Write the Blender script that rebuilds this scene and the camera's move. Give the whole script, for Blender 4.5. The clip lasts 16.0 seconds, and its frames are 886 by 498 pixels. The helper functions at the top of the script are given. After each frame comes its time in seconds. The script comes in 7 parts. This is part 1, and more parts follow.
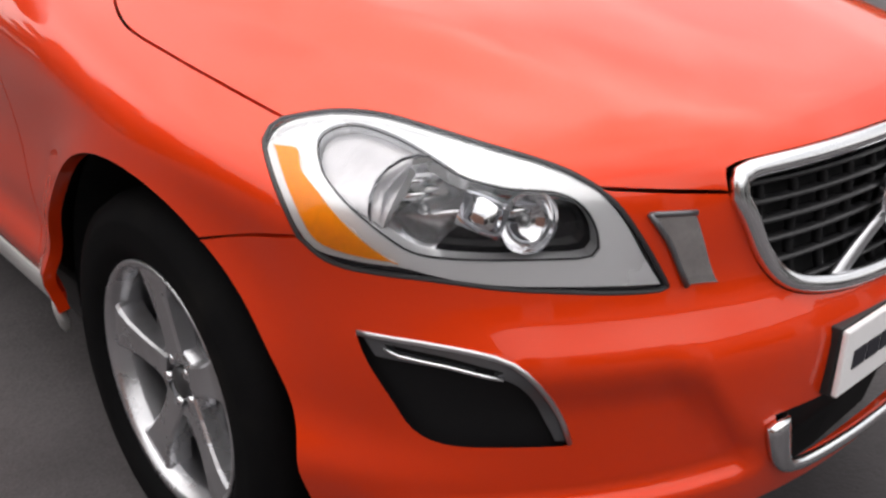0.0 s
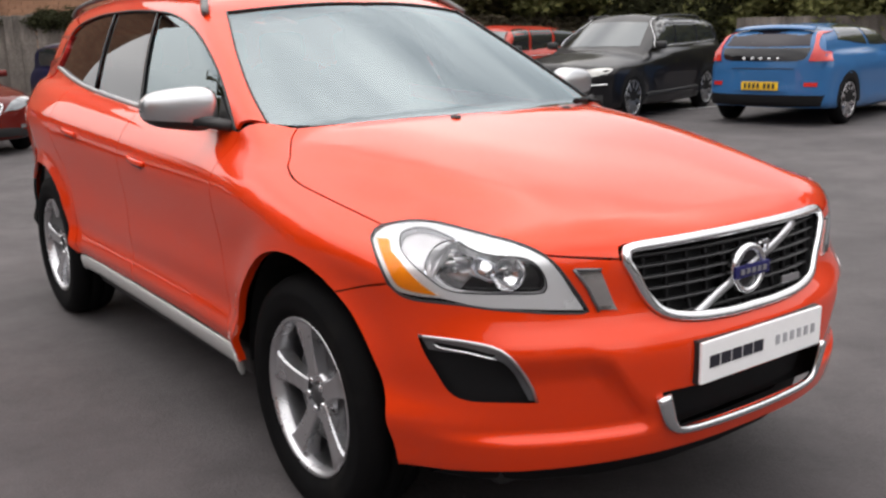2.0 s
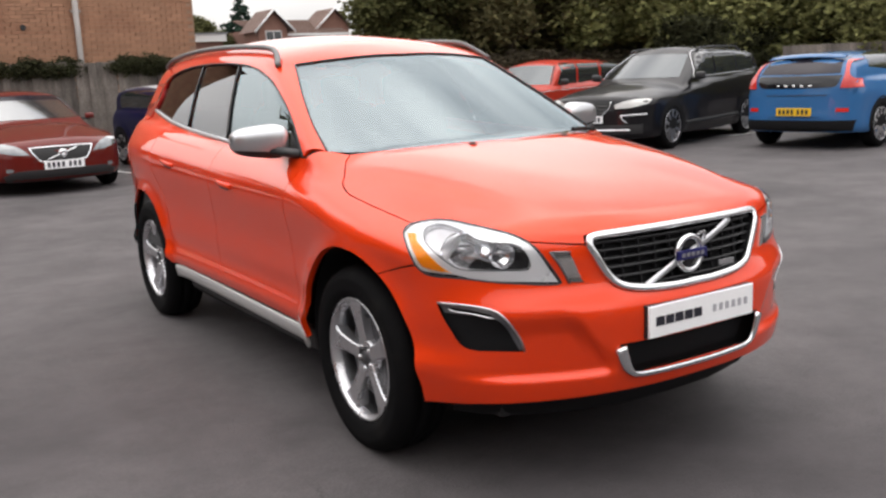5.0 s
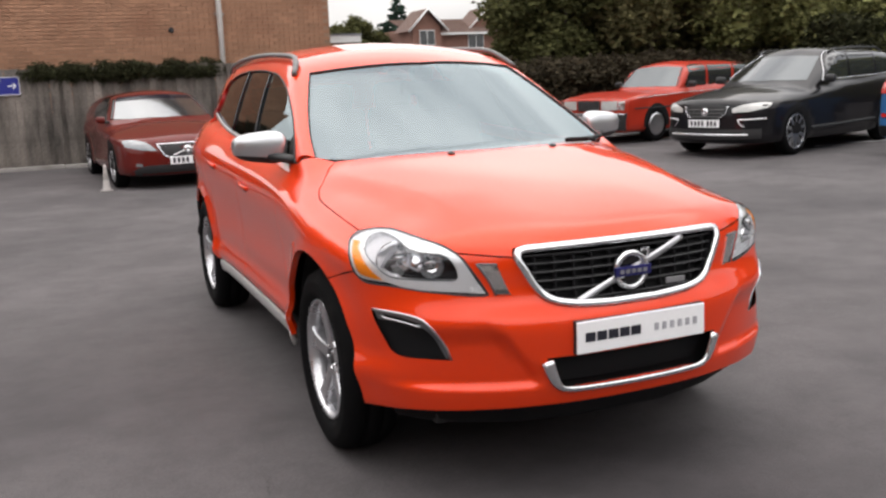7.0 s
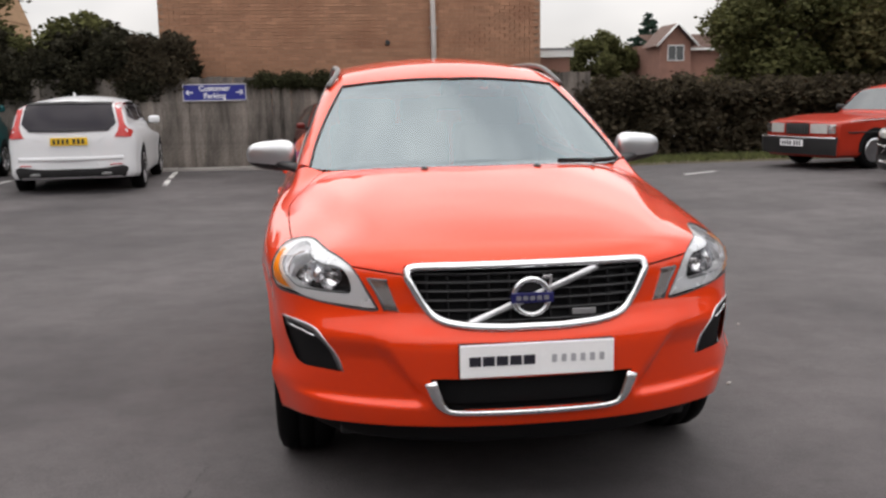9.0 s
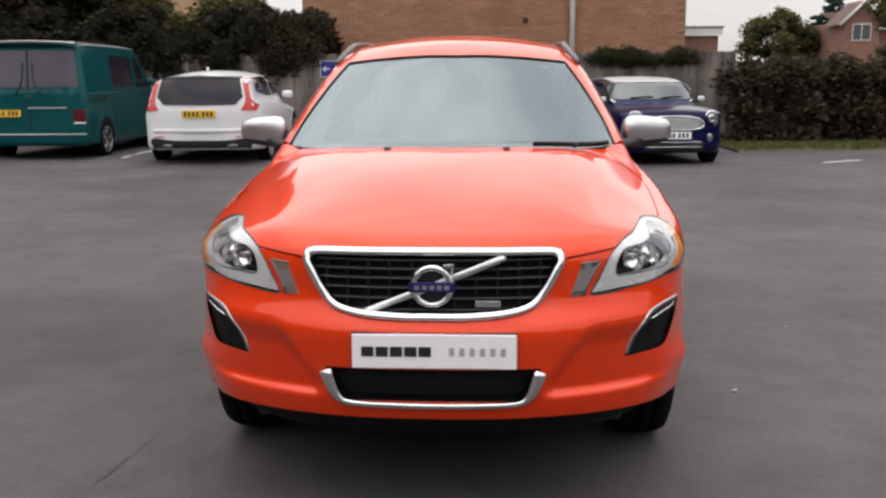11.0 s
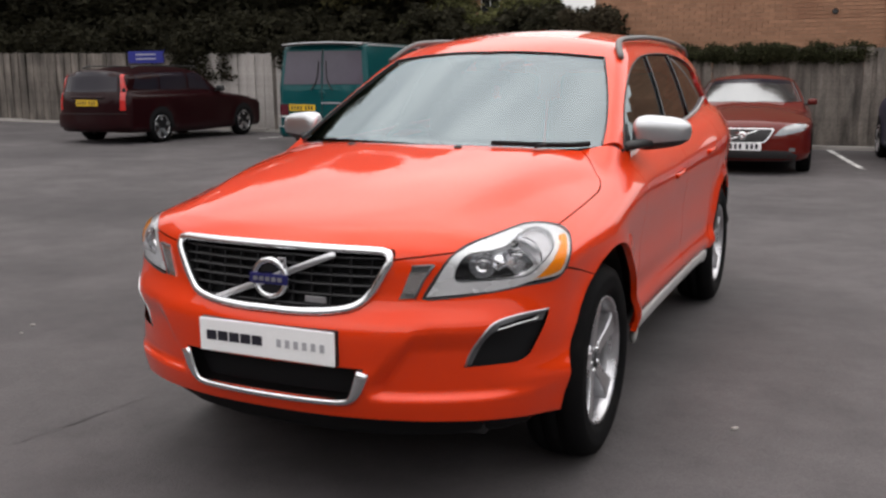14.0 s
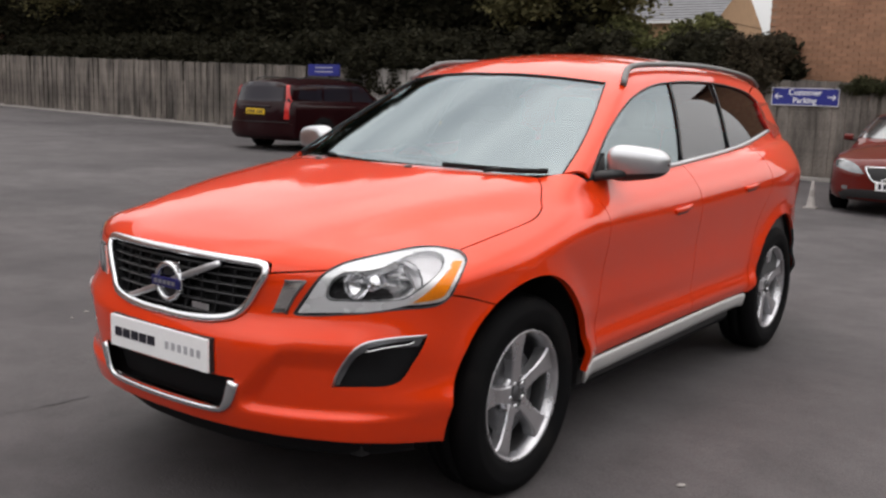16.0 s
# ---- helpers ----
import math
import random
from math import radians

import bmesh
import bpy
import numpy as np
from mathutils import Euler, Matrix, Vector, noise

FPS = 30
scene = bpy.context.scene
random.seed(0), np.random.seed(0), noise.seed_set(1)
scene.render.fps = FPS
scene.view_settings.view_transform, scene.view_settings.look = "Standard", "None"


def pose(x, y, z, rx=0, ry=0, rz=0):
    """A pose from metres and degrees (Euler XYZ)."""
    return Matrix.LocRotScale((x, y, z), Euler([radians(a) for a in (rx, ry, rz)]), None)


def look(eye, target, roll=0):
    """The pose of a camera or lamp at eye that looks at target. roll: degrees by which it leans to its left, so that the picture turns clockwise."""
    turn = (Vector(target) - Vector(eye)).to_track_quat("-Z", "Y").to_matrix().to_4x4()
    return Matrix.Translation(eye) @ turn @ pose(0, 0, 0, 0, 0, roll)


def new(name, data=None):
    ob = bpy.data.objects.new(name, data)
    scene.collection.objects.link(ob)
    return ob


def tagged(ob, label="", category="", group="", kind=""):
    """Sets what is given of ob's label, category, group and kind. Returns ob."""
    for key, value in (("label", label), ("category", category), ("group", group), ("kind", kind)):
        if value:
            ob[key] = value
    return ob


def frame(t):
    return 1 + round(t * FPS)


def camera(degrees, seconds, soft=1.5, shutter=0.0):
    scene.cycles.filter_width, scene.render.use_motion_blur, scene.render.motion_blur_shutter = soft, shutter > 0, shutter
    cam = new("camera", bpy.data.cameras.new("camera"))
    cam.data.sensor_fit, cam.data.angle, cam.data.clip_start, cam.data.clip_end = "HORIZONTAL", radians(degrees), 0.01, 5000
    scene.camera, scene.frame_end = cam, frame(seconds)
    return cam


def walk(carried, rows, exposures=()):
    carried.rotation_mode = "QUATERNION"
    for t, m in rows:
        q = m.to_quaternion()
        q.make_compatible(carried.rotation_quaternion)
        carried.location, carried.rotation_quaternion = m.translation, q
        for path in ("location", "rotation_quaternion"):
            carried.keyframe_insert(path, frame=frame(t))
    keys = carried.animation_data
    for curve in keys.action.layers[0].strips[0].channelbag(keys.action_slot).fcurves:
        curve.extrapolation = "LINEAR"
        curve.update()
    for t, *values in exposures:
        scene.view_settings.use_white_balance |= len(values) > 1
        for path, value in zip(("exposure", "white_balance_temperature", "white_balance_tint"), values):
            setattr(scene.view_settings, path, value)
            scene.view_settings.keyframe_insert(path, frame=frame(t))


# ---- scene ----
from mathutils.geometry import delaunay_2d_cdt

cam = camera(50.5, 16.0, soft=2.5)
PATH = [
    (0, (-1.506, -1.441, 1.284), (-0.263, -0.084, 0.501), 0.8),
    (0.5, (-1.638, -1.684, 1.345), (-0.382, -0.299, 0.634), -0.1),
    (1, (-1.786, -1.92, 1.379), (-0.592, -0.438, 0.765), -0.3),
    (1.5, (-1.974, -2.157, 1.417), (-0.824, -0.604, 0.9), -1.4),
    (2, (-2.094, -2.38, 1.416), (-0.947, -0.804, 0.97), -1.2),
    (2.5, (-2.21, -2.563, 1.433), (-1.118, -0.949, 0.982), -2.4),
    (3, (-2.38, -2.749, 1.444), (-1.287, -1.124, 1.035), -2.5),
    (5.5, (-2.464, -3.223, 1.462), (-1.452, -1.538, 1.093), -2.5),
    (6, (-2.303, -3.279, 1.45), (-1.356, -1.555, 1.085), -2.3),
    (6.5, (-2.08, -3.369, 1.468), (-1.213, -1.602, 1.115), -2.2),
    (7, (-1.828, -3.585, 1.481), (-1.071, -1.77, 1.116), -2.4),
    (7.5, (-1.546, -3.683, 1.464), (-0.909, -1.817, 1.131), -2.1),
    (8, (-1.268, -3.757, 1.478), (-0.747, -1.86, 1.116), -1.4),
    (8.5, (-0.958, -3.897, 1.482), (-0.603, -1.962, 1.124), -1.1),
    (9, (-0.682, -3.902, 1.457), (-0.431, -1.945, 1.135), -1.0),
    (9.2, (-0.572, -3.85, 1.458), (-0.37, -1.888, 1.128), -0.1),
    (11.3, (0.326, -3.783, 1.441), (0.131, -1.825, 1.08), -1.1),
    (11.5, (0.424, -3.772, 1.438), (0.159, -1.822, 1.082), -1.5),
    (12, (0.698, -3.771, 1.44), (0.306, -1.843, 1.076), -0.8),
    (12.5, (0.941, -3.631, 1.425), (0.465, -1.723, 1.062), -1.0),
    (13, (1.201, -3.554, 1.434), (0.630, -1.668, 1.096), -1.6),
    (13.5, (1.524, -3.513, 1.447), (0.800, -1.682, 1.093), -0.9),
    (14, (1.768, -3.379, 1.434), (0.945, -1.593, 1.071), -0.4),
    (14.5, (1.999, -3.242, 1.444), (1.094, -1.498, 1.074), -0.1),
    (15, (2.266, -3.145, 1.46), (1.211, -1.482, 1.113), 0.7),
    (15.5, (2.44, -2.969, 1.437), (1.313, -1.352, 1.098), 1.2),
    (16, (2.591, -2.832, 1.444), (1.414, -1.248, 1.117), 1.9),
]
# the clip's camera brightens a little on the way and darkens again
EXPOSURES = [(0, -0.03, 6650, 12.5), (1.0, 0.08, 6650, 12.5), (2.5, 0.17, 6650, 12.5), (5.5, 0.25, 6650, 12.5), (8.0, 0.13, 6650, 12.5), (9.0, 0.0, 6650, 12.5), (12.5, -0.03, 6650, 12.5), (14.5, -0.11, 6650, 12.5), (16, -0.12, 6650, 12.5)]
walk(cam, [(t, look(eye, target, roll)) for t, eye, target, roll in PATH],
     exposures=EXPOSURES)


# ---- light ----
SUN_UP, SUN_TURN = 52.0, 8.0
world = bpy.data.worlds.new("overcast_sky")
scene.world = world
world.use_nodes = True
wn, wl = world.node_tree.nodes, world.node_tree.links
wn.clear()
w_out, w_bg = wn.new("ShaderNodeOutputWorld"), wn.new("ShaderNodeBackground")
w_sky = wn.new("ShaderNodeTexSky")
w_sky.sky_type, w_sky.sun_disc = "NISHITA", False
w_sky.sun_elevation, w_sky.sun_rotation = radians(SUN_UP), radians(SUN_TURN)
w_co, w_map = wn.new("ShaderNodeTexCoord"), wn.new("ShaderNodeMapping")
w_map.inputs["Scale"].default_value = (1.0, 1.0, 2.2)
w_no = wn.new("ShaderNodeTexNoise")
w_no.inputs["Scale"].default_value, w_no.inputs["Detail"].default_value, w_no.inputs["Roughness"].default_value = 1.7, 4.0, 0.5
w_ramp = wn.new("ShaderNodeValToRGB")
w_ramp.color_ramp.elements[0].position, w_ramp.color_ramp.elements[0].color = 0.36, (4.7, 4.85, 5.05, 1)
w_ramp.color_ramp.elements[1].position, w_ramp.color_ramp.elements[1].color = 0.66, (11.6, 11.4, 11.1, 1)
w_mix = wn.new("ShaderNodeMix")
w_mix.data_type = "RGBA"
w_mix.inputs["Factor"].default_value = 0.93
wl.new(w_co.outputs["Generated"], w_map.inputs["Vector"])
wl.new(w_map.outputs["Vector"], w_no.inputs["Vector"])
wl.new(w_no.outputs["Fac"], w_ramp.inputs["Fac"])
wl.new(w_sky.outputs["Color"], w_mix.inputs["A"])
wl.new(w_ramp.outputs["Color"], w_mix.inputs["B"])
# an overcast sky is brighter overhead than at the horizon
w_xyz, w_up, w_mul = wn.new("ShaderNodeSeparateXYZ"), wn.new("ShaderNodeMapRange"), wn.new("ShaderNodeVectorMath")
w_up.inputs["To Min"].default_value, w_up.inputs["To Max"].default_value = 0.44, 1.48
w_mul.operation = "SCALE"
wl.new(w_co.outputs["Generated"], w_xyz.inputs["Vector"])
wl.new(w_xyz.outputs["Z"], w_up.inputs["Value"])
wl.new(w_mix.outputs["Result"], w_mul.inputs[0])
wl.new(w_up.outputs["Result"], w_mul.inputs["Scale"])
wl.new(w_mul.outputs["Vector"], w_bg.inputs["Color"])
wl.new(w_bg.outputs["Background"], w_out.inputs["Surface"])
w_bg.inputs["Strength"].default_value = 0.194
sun = new("sun", bpy.data.lights.new("sun", "SUN"))
sun.data.energy, sun.data.angle, sun.data.color = 0.55, radians(130), (1.0, 0.96, 0.90)
sun.matrix_basis = pose(0, 0, 12, 90 - SUN_UP, 0, 180 - SUN_TURN)


# ---- building helpers ----
def tree_of(name):
    m = bpy.data.materials.new(name)
    m.use_nodes = True
    n, l = m.node_tree.nodes, m.node_tree.links
    return m, n, l, n["Principled BSDF"]


def surface(name, color, rough=0.6, metal=0.0, spread=0.12, scale=6.0, fine=60.0, bump=0.0, coat=0.0, spec=0.5, dirt=None, dirt_at=(0.55, 0.75), vary=0.0, island=False, emit=0.0):
    """A procedural surface: two scales of variation, optional stains of a second colour, fine relief."""
    m, n, l, p = tree_of(name)
    co = n.new("ShaderNodeTexCoord")
    big, small = n.new("ShaderNodeTexNoise"), n.new("ShaderNodeTexNoise")
    big.inputs["Scale"].default_value, small.inputs["Scale"].default_value = scale, fine
    big.inputs["Detail"].default_value, small.inputs["Detail"].default_value = 4, 3
    l.new(co.outputs["Object"], big.inputs["Vector"])
    l.new(co.outputs["Object"], small.inputs["Vector"])
    add = n.new("ShaderNodeMath")
    add.operation = "ADD"
    l.new(big.outputs["Fac"], add.inputs[0])
    l.new(small.outputs["Fac"], add.inputs[1])
    span = n.new("ShaderNodeMapRange")
    span.inputs["From Min"].default_value, span.inputs["From Max"].default_value = 0.6, 1.4
    span.inputs["To Min"].default_value, span.inputs["To Max"].default_value = 1 - spread, 1 + spread
    l.new(add.outputs[0], span.inputs["Value"])
    last = span.outputs["Result"]
    if vary:
        src = n.new("ShaderNodeNewGeometry").outputs["Random Per Island"] if island else n.new("ShaderNodeObjectInfo").outputs["Random"]
        one = n.new("ShaderNodeMapRange")
        one.inputs["To Min"].default_value, one.inputs["To Max"].default_value = 1 - vary, 1 + vary
        l.new(src, one.inputs["Value"])
        mul = n.new("ShaderNodeMath")
        mul.operation = "MULTIPLY"
        l.new(last, mul.inputs[0])
        l.new(one.outputs["Result"], mul.inputs[1])
        last = mul.outputs[0]
    tint = n.new("ShaderNodeVectorMath")
    tint.operation = "SCALE"
    tint.inputs[0].default_value = color
    l.new(last, tint.inputs["Scale"])
    out = tint.outputs["Vector"]
    if dirt:
        stain = n.new("ShaderNodeTexNoise")
        stain.inputs["Scale"].default_value, stain.inputs["Detail"].default_value = scale * 0.45, 6
        l.new(co.outputs["Object"], stain.inputs["Vector"])
        ramp = n.new("ShaderNodeMapRange")
        ramp.inputs["From Min"].default_value, ramp.inputs["From Max"].default_value = dirt_at
        l.new(stain.outputs["Fac"], ramp.inputs["Value"])
        mix = n.new("ShaderNodeMix")
        mix.data_type = "RGBA"
        mix.inputs["B"].default_value = (*dirt, 1)
        l.new(ramp.outputs["Result"], mix.inputs["Factor"])
        l.new(out, mix.inputs["A"])
        out = mix.outputs["Result"]
    l.new(out, p.inputs["Base Color"])
    rr = n.new("ShaderNodeMapRange")
    rr.inputs["To Min"].default_value, rr.inputs["To Max"].default_value = max(rough - 0.06, 0.01), min(rough + 0.06, 1)
    l.new(big.outputs["Fac"], rr.inputs["Value"])
    l.new(rr.outputs["Result"], p.inputs["Roughness"])
    p.inputs["Metallic"].default_value, p.inputs["Coat Weight"].default_value, p.inputs["Specular IOR Level"].default_value = metal, coat, spec
    p.inputs["Coat Roughness"].default_value = 0.03
    if bump:
        b = n.new("ShaderNodeBump")
        b.inputs["Strength"].default_value, b.inputs["Distance"].default_value = 1.0, bump
        l.new(add.outputs[0], b.inputs["Height"])
        l.new(b.outputs["Normal"], p.inputs["Normal"])
    if emit:
        p.inputs["Emission Color"].default_value, p.inputs["Emission Strength"].default_value = (*color, 1), emit
    return m


def pane(name, tint, clear, rough=0.0, ior=2.2, shine_tint=(0.95, 0.97, 1.0)):
    """Thin window glass: tinted see-through, with gloss that grows at a slant."""
    m, n, l, p = tree_of(name)
    n.remove(p)
    see, shine, mix, fres = n.new("ShaderNodeBsdfTransparent"), n.new("ShaderNodeBsdfGlossy"), n.new("ShaderNodeMixShader"), n.new("ShaderNodeFresnel")
    see.inputs["Color"].default_value = (*[c * clear for c in tint], 1)
    shine.inputs["Roughness"].default_value, shine.inputs["Color"].default_value = rough, (*shine_tint, 1)
    fres.inputs["IOR"].default_value = ior
    l.new(fres.outputs["Fac"], mix.inputs["Fac"])
    l.new(see.outputs[0], mix.inputs[1])
    l.new(shine.outputs[0], mix.inputs[2])
    l.new(mix.outputs[0], n["Material Output"].inputs["Surface"])
    return m


def thing(name, label, category, place=None, group="", kind=""):
    ob = tagged(new(name), label, category, group, kind)
    ob.empty_display_size = 0.1
    if place is not None:
        ob.matrix_basis = place
    return ob


def mesh_ob(name, verts, faces, mat, parent=None, label="", normals=None, smooth=True, share=None):
    me = bpy.data.meshes.new(name)
    me.from_pydata([tuple(v) for v in verts], [], [tuple(int(i) for i in f) for f in faces])
    me.polygons.foreach_set("use_smooth", [smooth] * len(me.polygons))
    if normals is not None:
        me.normals_split_custom_set_from_vertices([tuple(v) for v in normals])
    me.materials.append(mat)
    me.update()
    ob = new(name, me)
    ob.parent = parent
    if label:
        ob["label"] = label
    return ob


def part(name, bm, mat, parent=None, label="", smooth=False, angle=None):
    """Links a bmesh as one mesh object under a thing or a part."""
    me = bpy.data.meshes.new(name)
    if smooth and angle:
        for e in bm.edges:
            e.smooth = len(e.link_faces) == 2 and e.calc_face_angle(0) < radians(angle)
    for f in bm.faces:
        f.smooth = smooth
    bm.to_mesh(me)
    bm.free()
    me.materials.append(mat)
    ob = new(name, me)
    ob.parent = parent
    if label:
        ob["label"] = label
    return ob


def box(bm, size, at, bevel=0.0, turn=None):
    m = Matrix.Translation(at) @ (turn or Matrix()) @ Matrix.Diagonal((*size, 1))
    made = bmesh.ops.create_cube(bm, size=1, matrix=m)
    if bevel:
        edges = list({e for v in made["verts"] for e in v.link_edges})
        bmesh.ops.bevel(bm, geom=edges, offset=bevel, segments=2, affect="EDGES", profile=0.6)
    return bm


def boxes(*rows):
    """A bmesh of boxes: (size, place, bevel)."""
    bm = bmesh.new()
    for row in rows:
        box(bm, *row)
    return bm


def lathe(profile, n=48, axis="x"):
    """Verts and faces of a profile of (along, radius) turned round an axis."""
    v, f, m = [], [], len(profile)
    for i in range(n):
        a = 2 * math.pi * i / n
        for s, r in profile:
            c, d = r * math.cos(a), r * math.sin(a)
            v.append((s, c, d) if axis == "x" else (c, s, d) if axis == "y" else (c, d, s))
    for i in range(n):
        for j in range(m - 1):
            a, b = i * m + j, ((i + 1) % n) * m + j
            f.append((a, a + 1, b + 1, b))
    return v, f


def sweep(points, normals, half, closed=False, seg=8, power=2.6):
    """A bar with a rounded section (half width, half height) along a line that lies on a surface."""
    p, n = np.array(points, float), np.array(normals, float)
    if closed:
        t = np.roll(p, -1, 0) - np.roll(p, 1, 0)
    else:
        t = np.gradient(p, axis=0)
    t /= np.maximum(np.linalg.norm(t, axis=1, keepdims=True), 1e-9)
    s = np.cross(n, t)
    s /= np.maximum(np.linalg.norm(s, axis=1, keepdims=True), 1e-9)
    n = np.cross(t, s)
    v, f, k = [], [], len(p)
    hw = np.broadcast_to(np.array(half[0], float), (k,))
    hh = np.broadcast_to(np.array(half[1], float), (k,))
    for i in range(k):
        for j in range(seg):
            a = 2 * math.pi * (j + 0.5) / seg
            c, d = math.cos(a), math.sin(a)
            c, d = math.copysign(abs(c) ** (2 / power), c), math.copysign(abs(d) ** (2 / power), d)
            v.append(p[i] + s[i] * c * hw[i] + n[i] * d * hh[i])
    for i in range(k if closed else k - 1):
        for j in range(seg):
            a, b = i * seg, ((i + 1) % k) * seg
            f.append((a + j, a + (j + 1) % seg, b + (j + 1) % seg, b + j))
    if not closed:
        f += [tuple(range(seg))[::-1], tuple(range((k - 1) * seg, k * seg))]
    return v, f


def curve_through(pts, gap=0.02, closed=False):
    """Smooth line through the points (cardinal spline), about evenly spaced."""
    p = np.array(pts, float)
    if len(p) < 3 and not closed:
        n = max(int(np.linalg.norm(p[1] - p[0]) / gap), 1)
        return p[0] + (p[1] - p[0]) * (np.arange(n + 1) / n)[:, None]
    q = np.vstack([p[-1], p, p[0], p[1]]) if closed else np.vstack([2 * p[0] - p[1], p, 2 * p[-1] - p[-2]])
    out = []
    for i in range(1, len(q) - 2):
        n = max(int(np.linalg.norm(q[i + 1] - q[i]) / gap), 1)
        t = (np.arange(n) / n)[:, None]
        a, b, c, d = q[i - 1:i + 3]
        out.append(0.5 * (2 * b + (c - a) * t + (2 * a - 5 * b + 4 * c - d) * t * t + (3 * b - a - 3 * c + d) * t ** 3))
    out = np.vstack(out)
    return out if closed else np.vstack([out, p[-1]])


# ---- materials ----
def car_paint(name, color, rough=0.32, flake=0.04, coat=0.6):
    m = surface(name, color, rough, 0.0, 0.03, 1.5, 900.0, coat=coat, spec=0.1)
    p = m.node_tree.nodes["Principled BSDF"]
    p.inputs["Metallic"].default_value = flake
    p.inputs["Coat Roughness"].default_value, p.inputs["Coat IOR"].default_value = 0.006, 1.5
    return m


ORANGE = car_paint("orange_pearl_paint", (0.80, 0.045, 0.002), 0.48, 0.28, 1.0)
RED, MAROON, BLACKP = car_paint("red_paint", (0.115, 0.008, 0.005), 0.42, 0.25, 0.8), car_paint("maroon_paint", (0.014, 0.0015, 0.0025), 0.35, 0.0, 0.25), car_paint("black_paint", (0.006, 0.0055, 0.007), 0.4, 0.0, 0.6)
OLD_RED, BLUE = car_paint("old_red_paint", (0.40, 0.032, 0.016), 0.4, 0.0), car_paint("bright_blue_paint", (0.030, 0.125, 0.30), 0.4, 0.0, 0.8)
NAVY, WHITE, TEAL = car_paint("navy_paint", (0.004, 0.006, 0.048), 0.3, 0.3, 0.4), car_paint("white_paint", (0.72, 0.73, 0.75), 0.4, 0.0), car_paint("teal_paint", (0.001, 0.066, 0.072), 0.4, 0.1, 0.4)
CHROME = surface("chrome", (0.80, 0.81, 0.83), 0.19, 1.0, 0.03, 8, 200)
SATIN = surface("satin_silver", (0.62, 0.63, 0.65), 0.32, 1.0, 0.05, 8, 300)
BARREL = surface("bright_rim_barrel", (0.62, 0.62, 0.64), 0.3, 1.0, 0.08, 9, 300)
ALLOY = surface("alloy_silver", (0.60, 0.60, 0.62), 0.28, 0.88, 0.06, 9, 300, dirt=(0.18, 0.165, 0.16), dirt_at=(0.60, 0.85))
GRILLE_BAR = surface("grey_grille_bar", (0.022, 0.022, 0.024), 0.40, 0.0, 0.1, 12, 300)
DARK_ALLOY = surface("dark_alloy", (0.085, 0.085, 0.09), 0.5, 0.6, 0.1)
RUBBER = surface("tyre_rubber", (0.006, 0.006, 0.0065), 0.7, 0.0, 0.2, 14, 160, bump=0.0004, dirt=(0.014, 0.013, 0.012), dirt_at=(0.55, 0.85), spec=0.06)
SILL = surface("brushed_sill", (0.66, 0.66, 0.65), 0.35, 0.5, 0.06, 8, 300)
PLASTIC = surface("black_plastic", (0.016, 0.016, 0.017), 0.5, 0.0, 0.15, 10, 300)
MATTE = surface("matte_black_plastic", (0.008, 0.008, 0.009), 0.7, 0.0, 0.15, 10, 300, spec=0.2)
GLOSS_BLACK = surface("gloss_black", (0.010, 0.010, 0.012), 0.12, 0.0, 0.1)
TRIM = surface("dark_interior", (0.045, 0.045, 0.047), 0.75, 0.0, 0.15, 8, 200)
SEAT = surface("seat_cloth", (0.05, 0.05, 0.053), 0.85, 0.0, 0.2, 20, 300, bump=0.0006)
GREY_RAIL = surface("grey_rail", (0.13, 0.13, 0.13), 0.38, 0.3, 0.08)
REFLECT = surface("lamp_reflector", (0.90, 0.90, 0.92), 0.07, 1.0, 0.02)
BEZEL = surface("lamp_bezel", (0.86, 0.87, 0.885), 0.27, 0.40, 0.03, 9, 200)
HAZY = surface("hazy_reflector", (0.74, 0.73, 0.75), 0.42, 0.55, 0.16, 40, 120)
DULL_GLASS = surface("dull_dark_window", (0.020, 0.017, 0.024), 0.08, 0.0, 0.05, spec=0.3)
VAN_GLASS = surface("hazy_van_window", (0.085, 0.075, 0.10), 0.22, 0.0, 0.10, 3, 40)
DARK_LENS = surface("dark_red_lens", (0.085, 0.004, 0.012), 0.25, 0.0, 0.1, 20, 200, coat=0.4)
# pale metallic car glass: the sky's shine is put into these three colours
BRIGHT_GLASS = surface("shining_windscreen", (0.13, 0.14, 0.145), 0.05, 0.85, 0.04)
PALE_WINDOW = surface("sky_lit_side_window", (0.10, 0.11, 0.11), 0.06, 0.75, 0.05)
SKY_BRIGHT_GLASS = surface("sky_bright_windscreen", (0.30, 0.31, 0.315), 0.06, 0.9, 0.06)
BOUNCE_CLADDING = surface("pale_bounce_cladding", (0.36, 0.36, 0.35), 0.6, 0.0, 0.08, 2, 30)
FRAME_GREY = surface("satin_grey_trim", (0.16, 0.165, 0.175), 0.33, 0.7, 0.06, 8, 300)
SEAL = surface("lamp_seal", (0.035, 0.036, 0.04), 0.35, 0.0, 0.1, 10, 300)
LAMP_BACK = surface("lamp_back", (0.75, 0.75, 0.77), 0.22, 0.8, 0.1, 30, 90)
TAR = surface("dark_tar", (0.044, 0.040, 0.041), 0.8, 0.0, 0.3, 8, 80)
AMBER = surface("amber_lens", (1.0, 0.34, 0.002), 0.5, 0.0, 0.12, 30, 160, spec=0.2)
RED_LENS = surface("red_lens", (0.52, 0.022, 0.018), 0.2, 0.0, 0.1, 20, 200, coat=0.6)
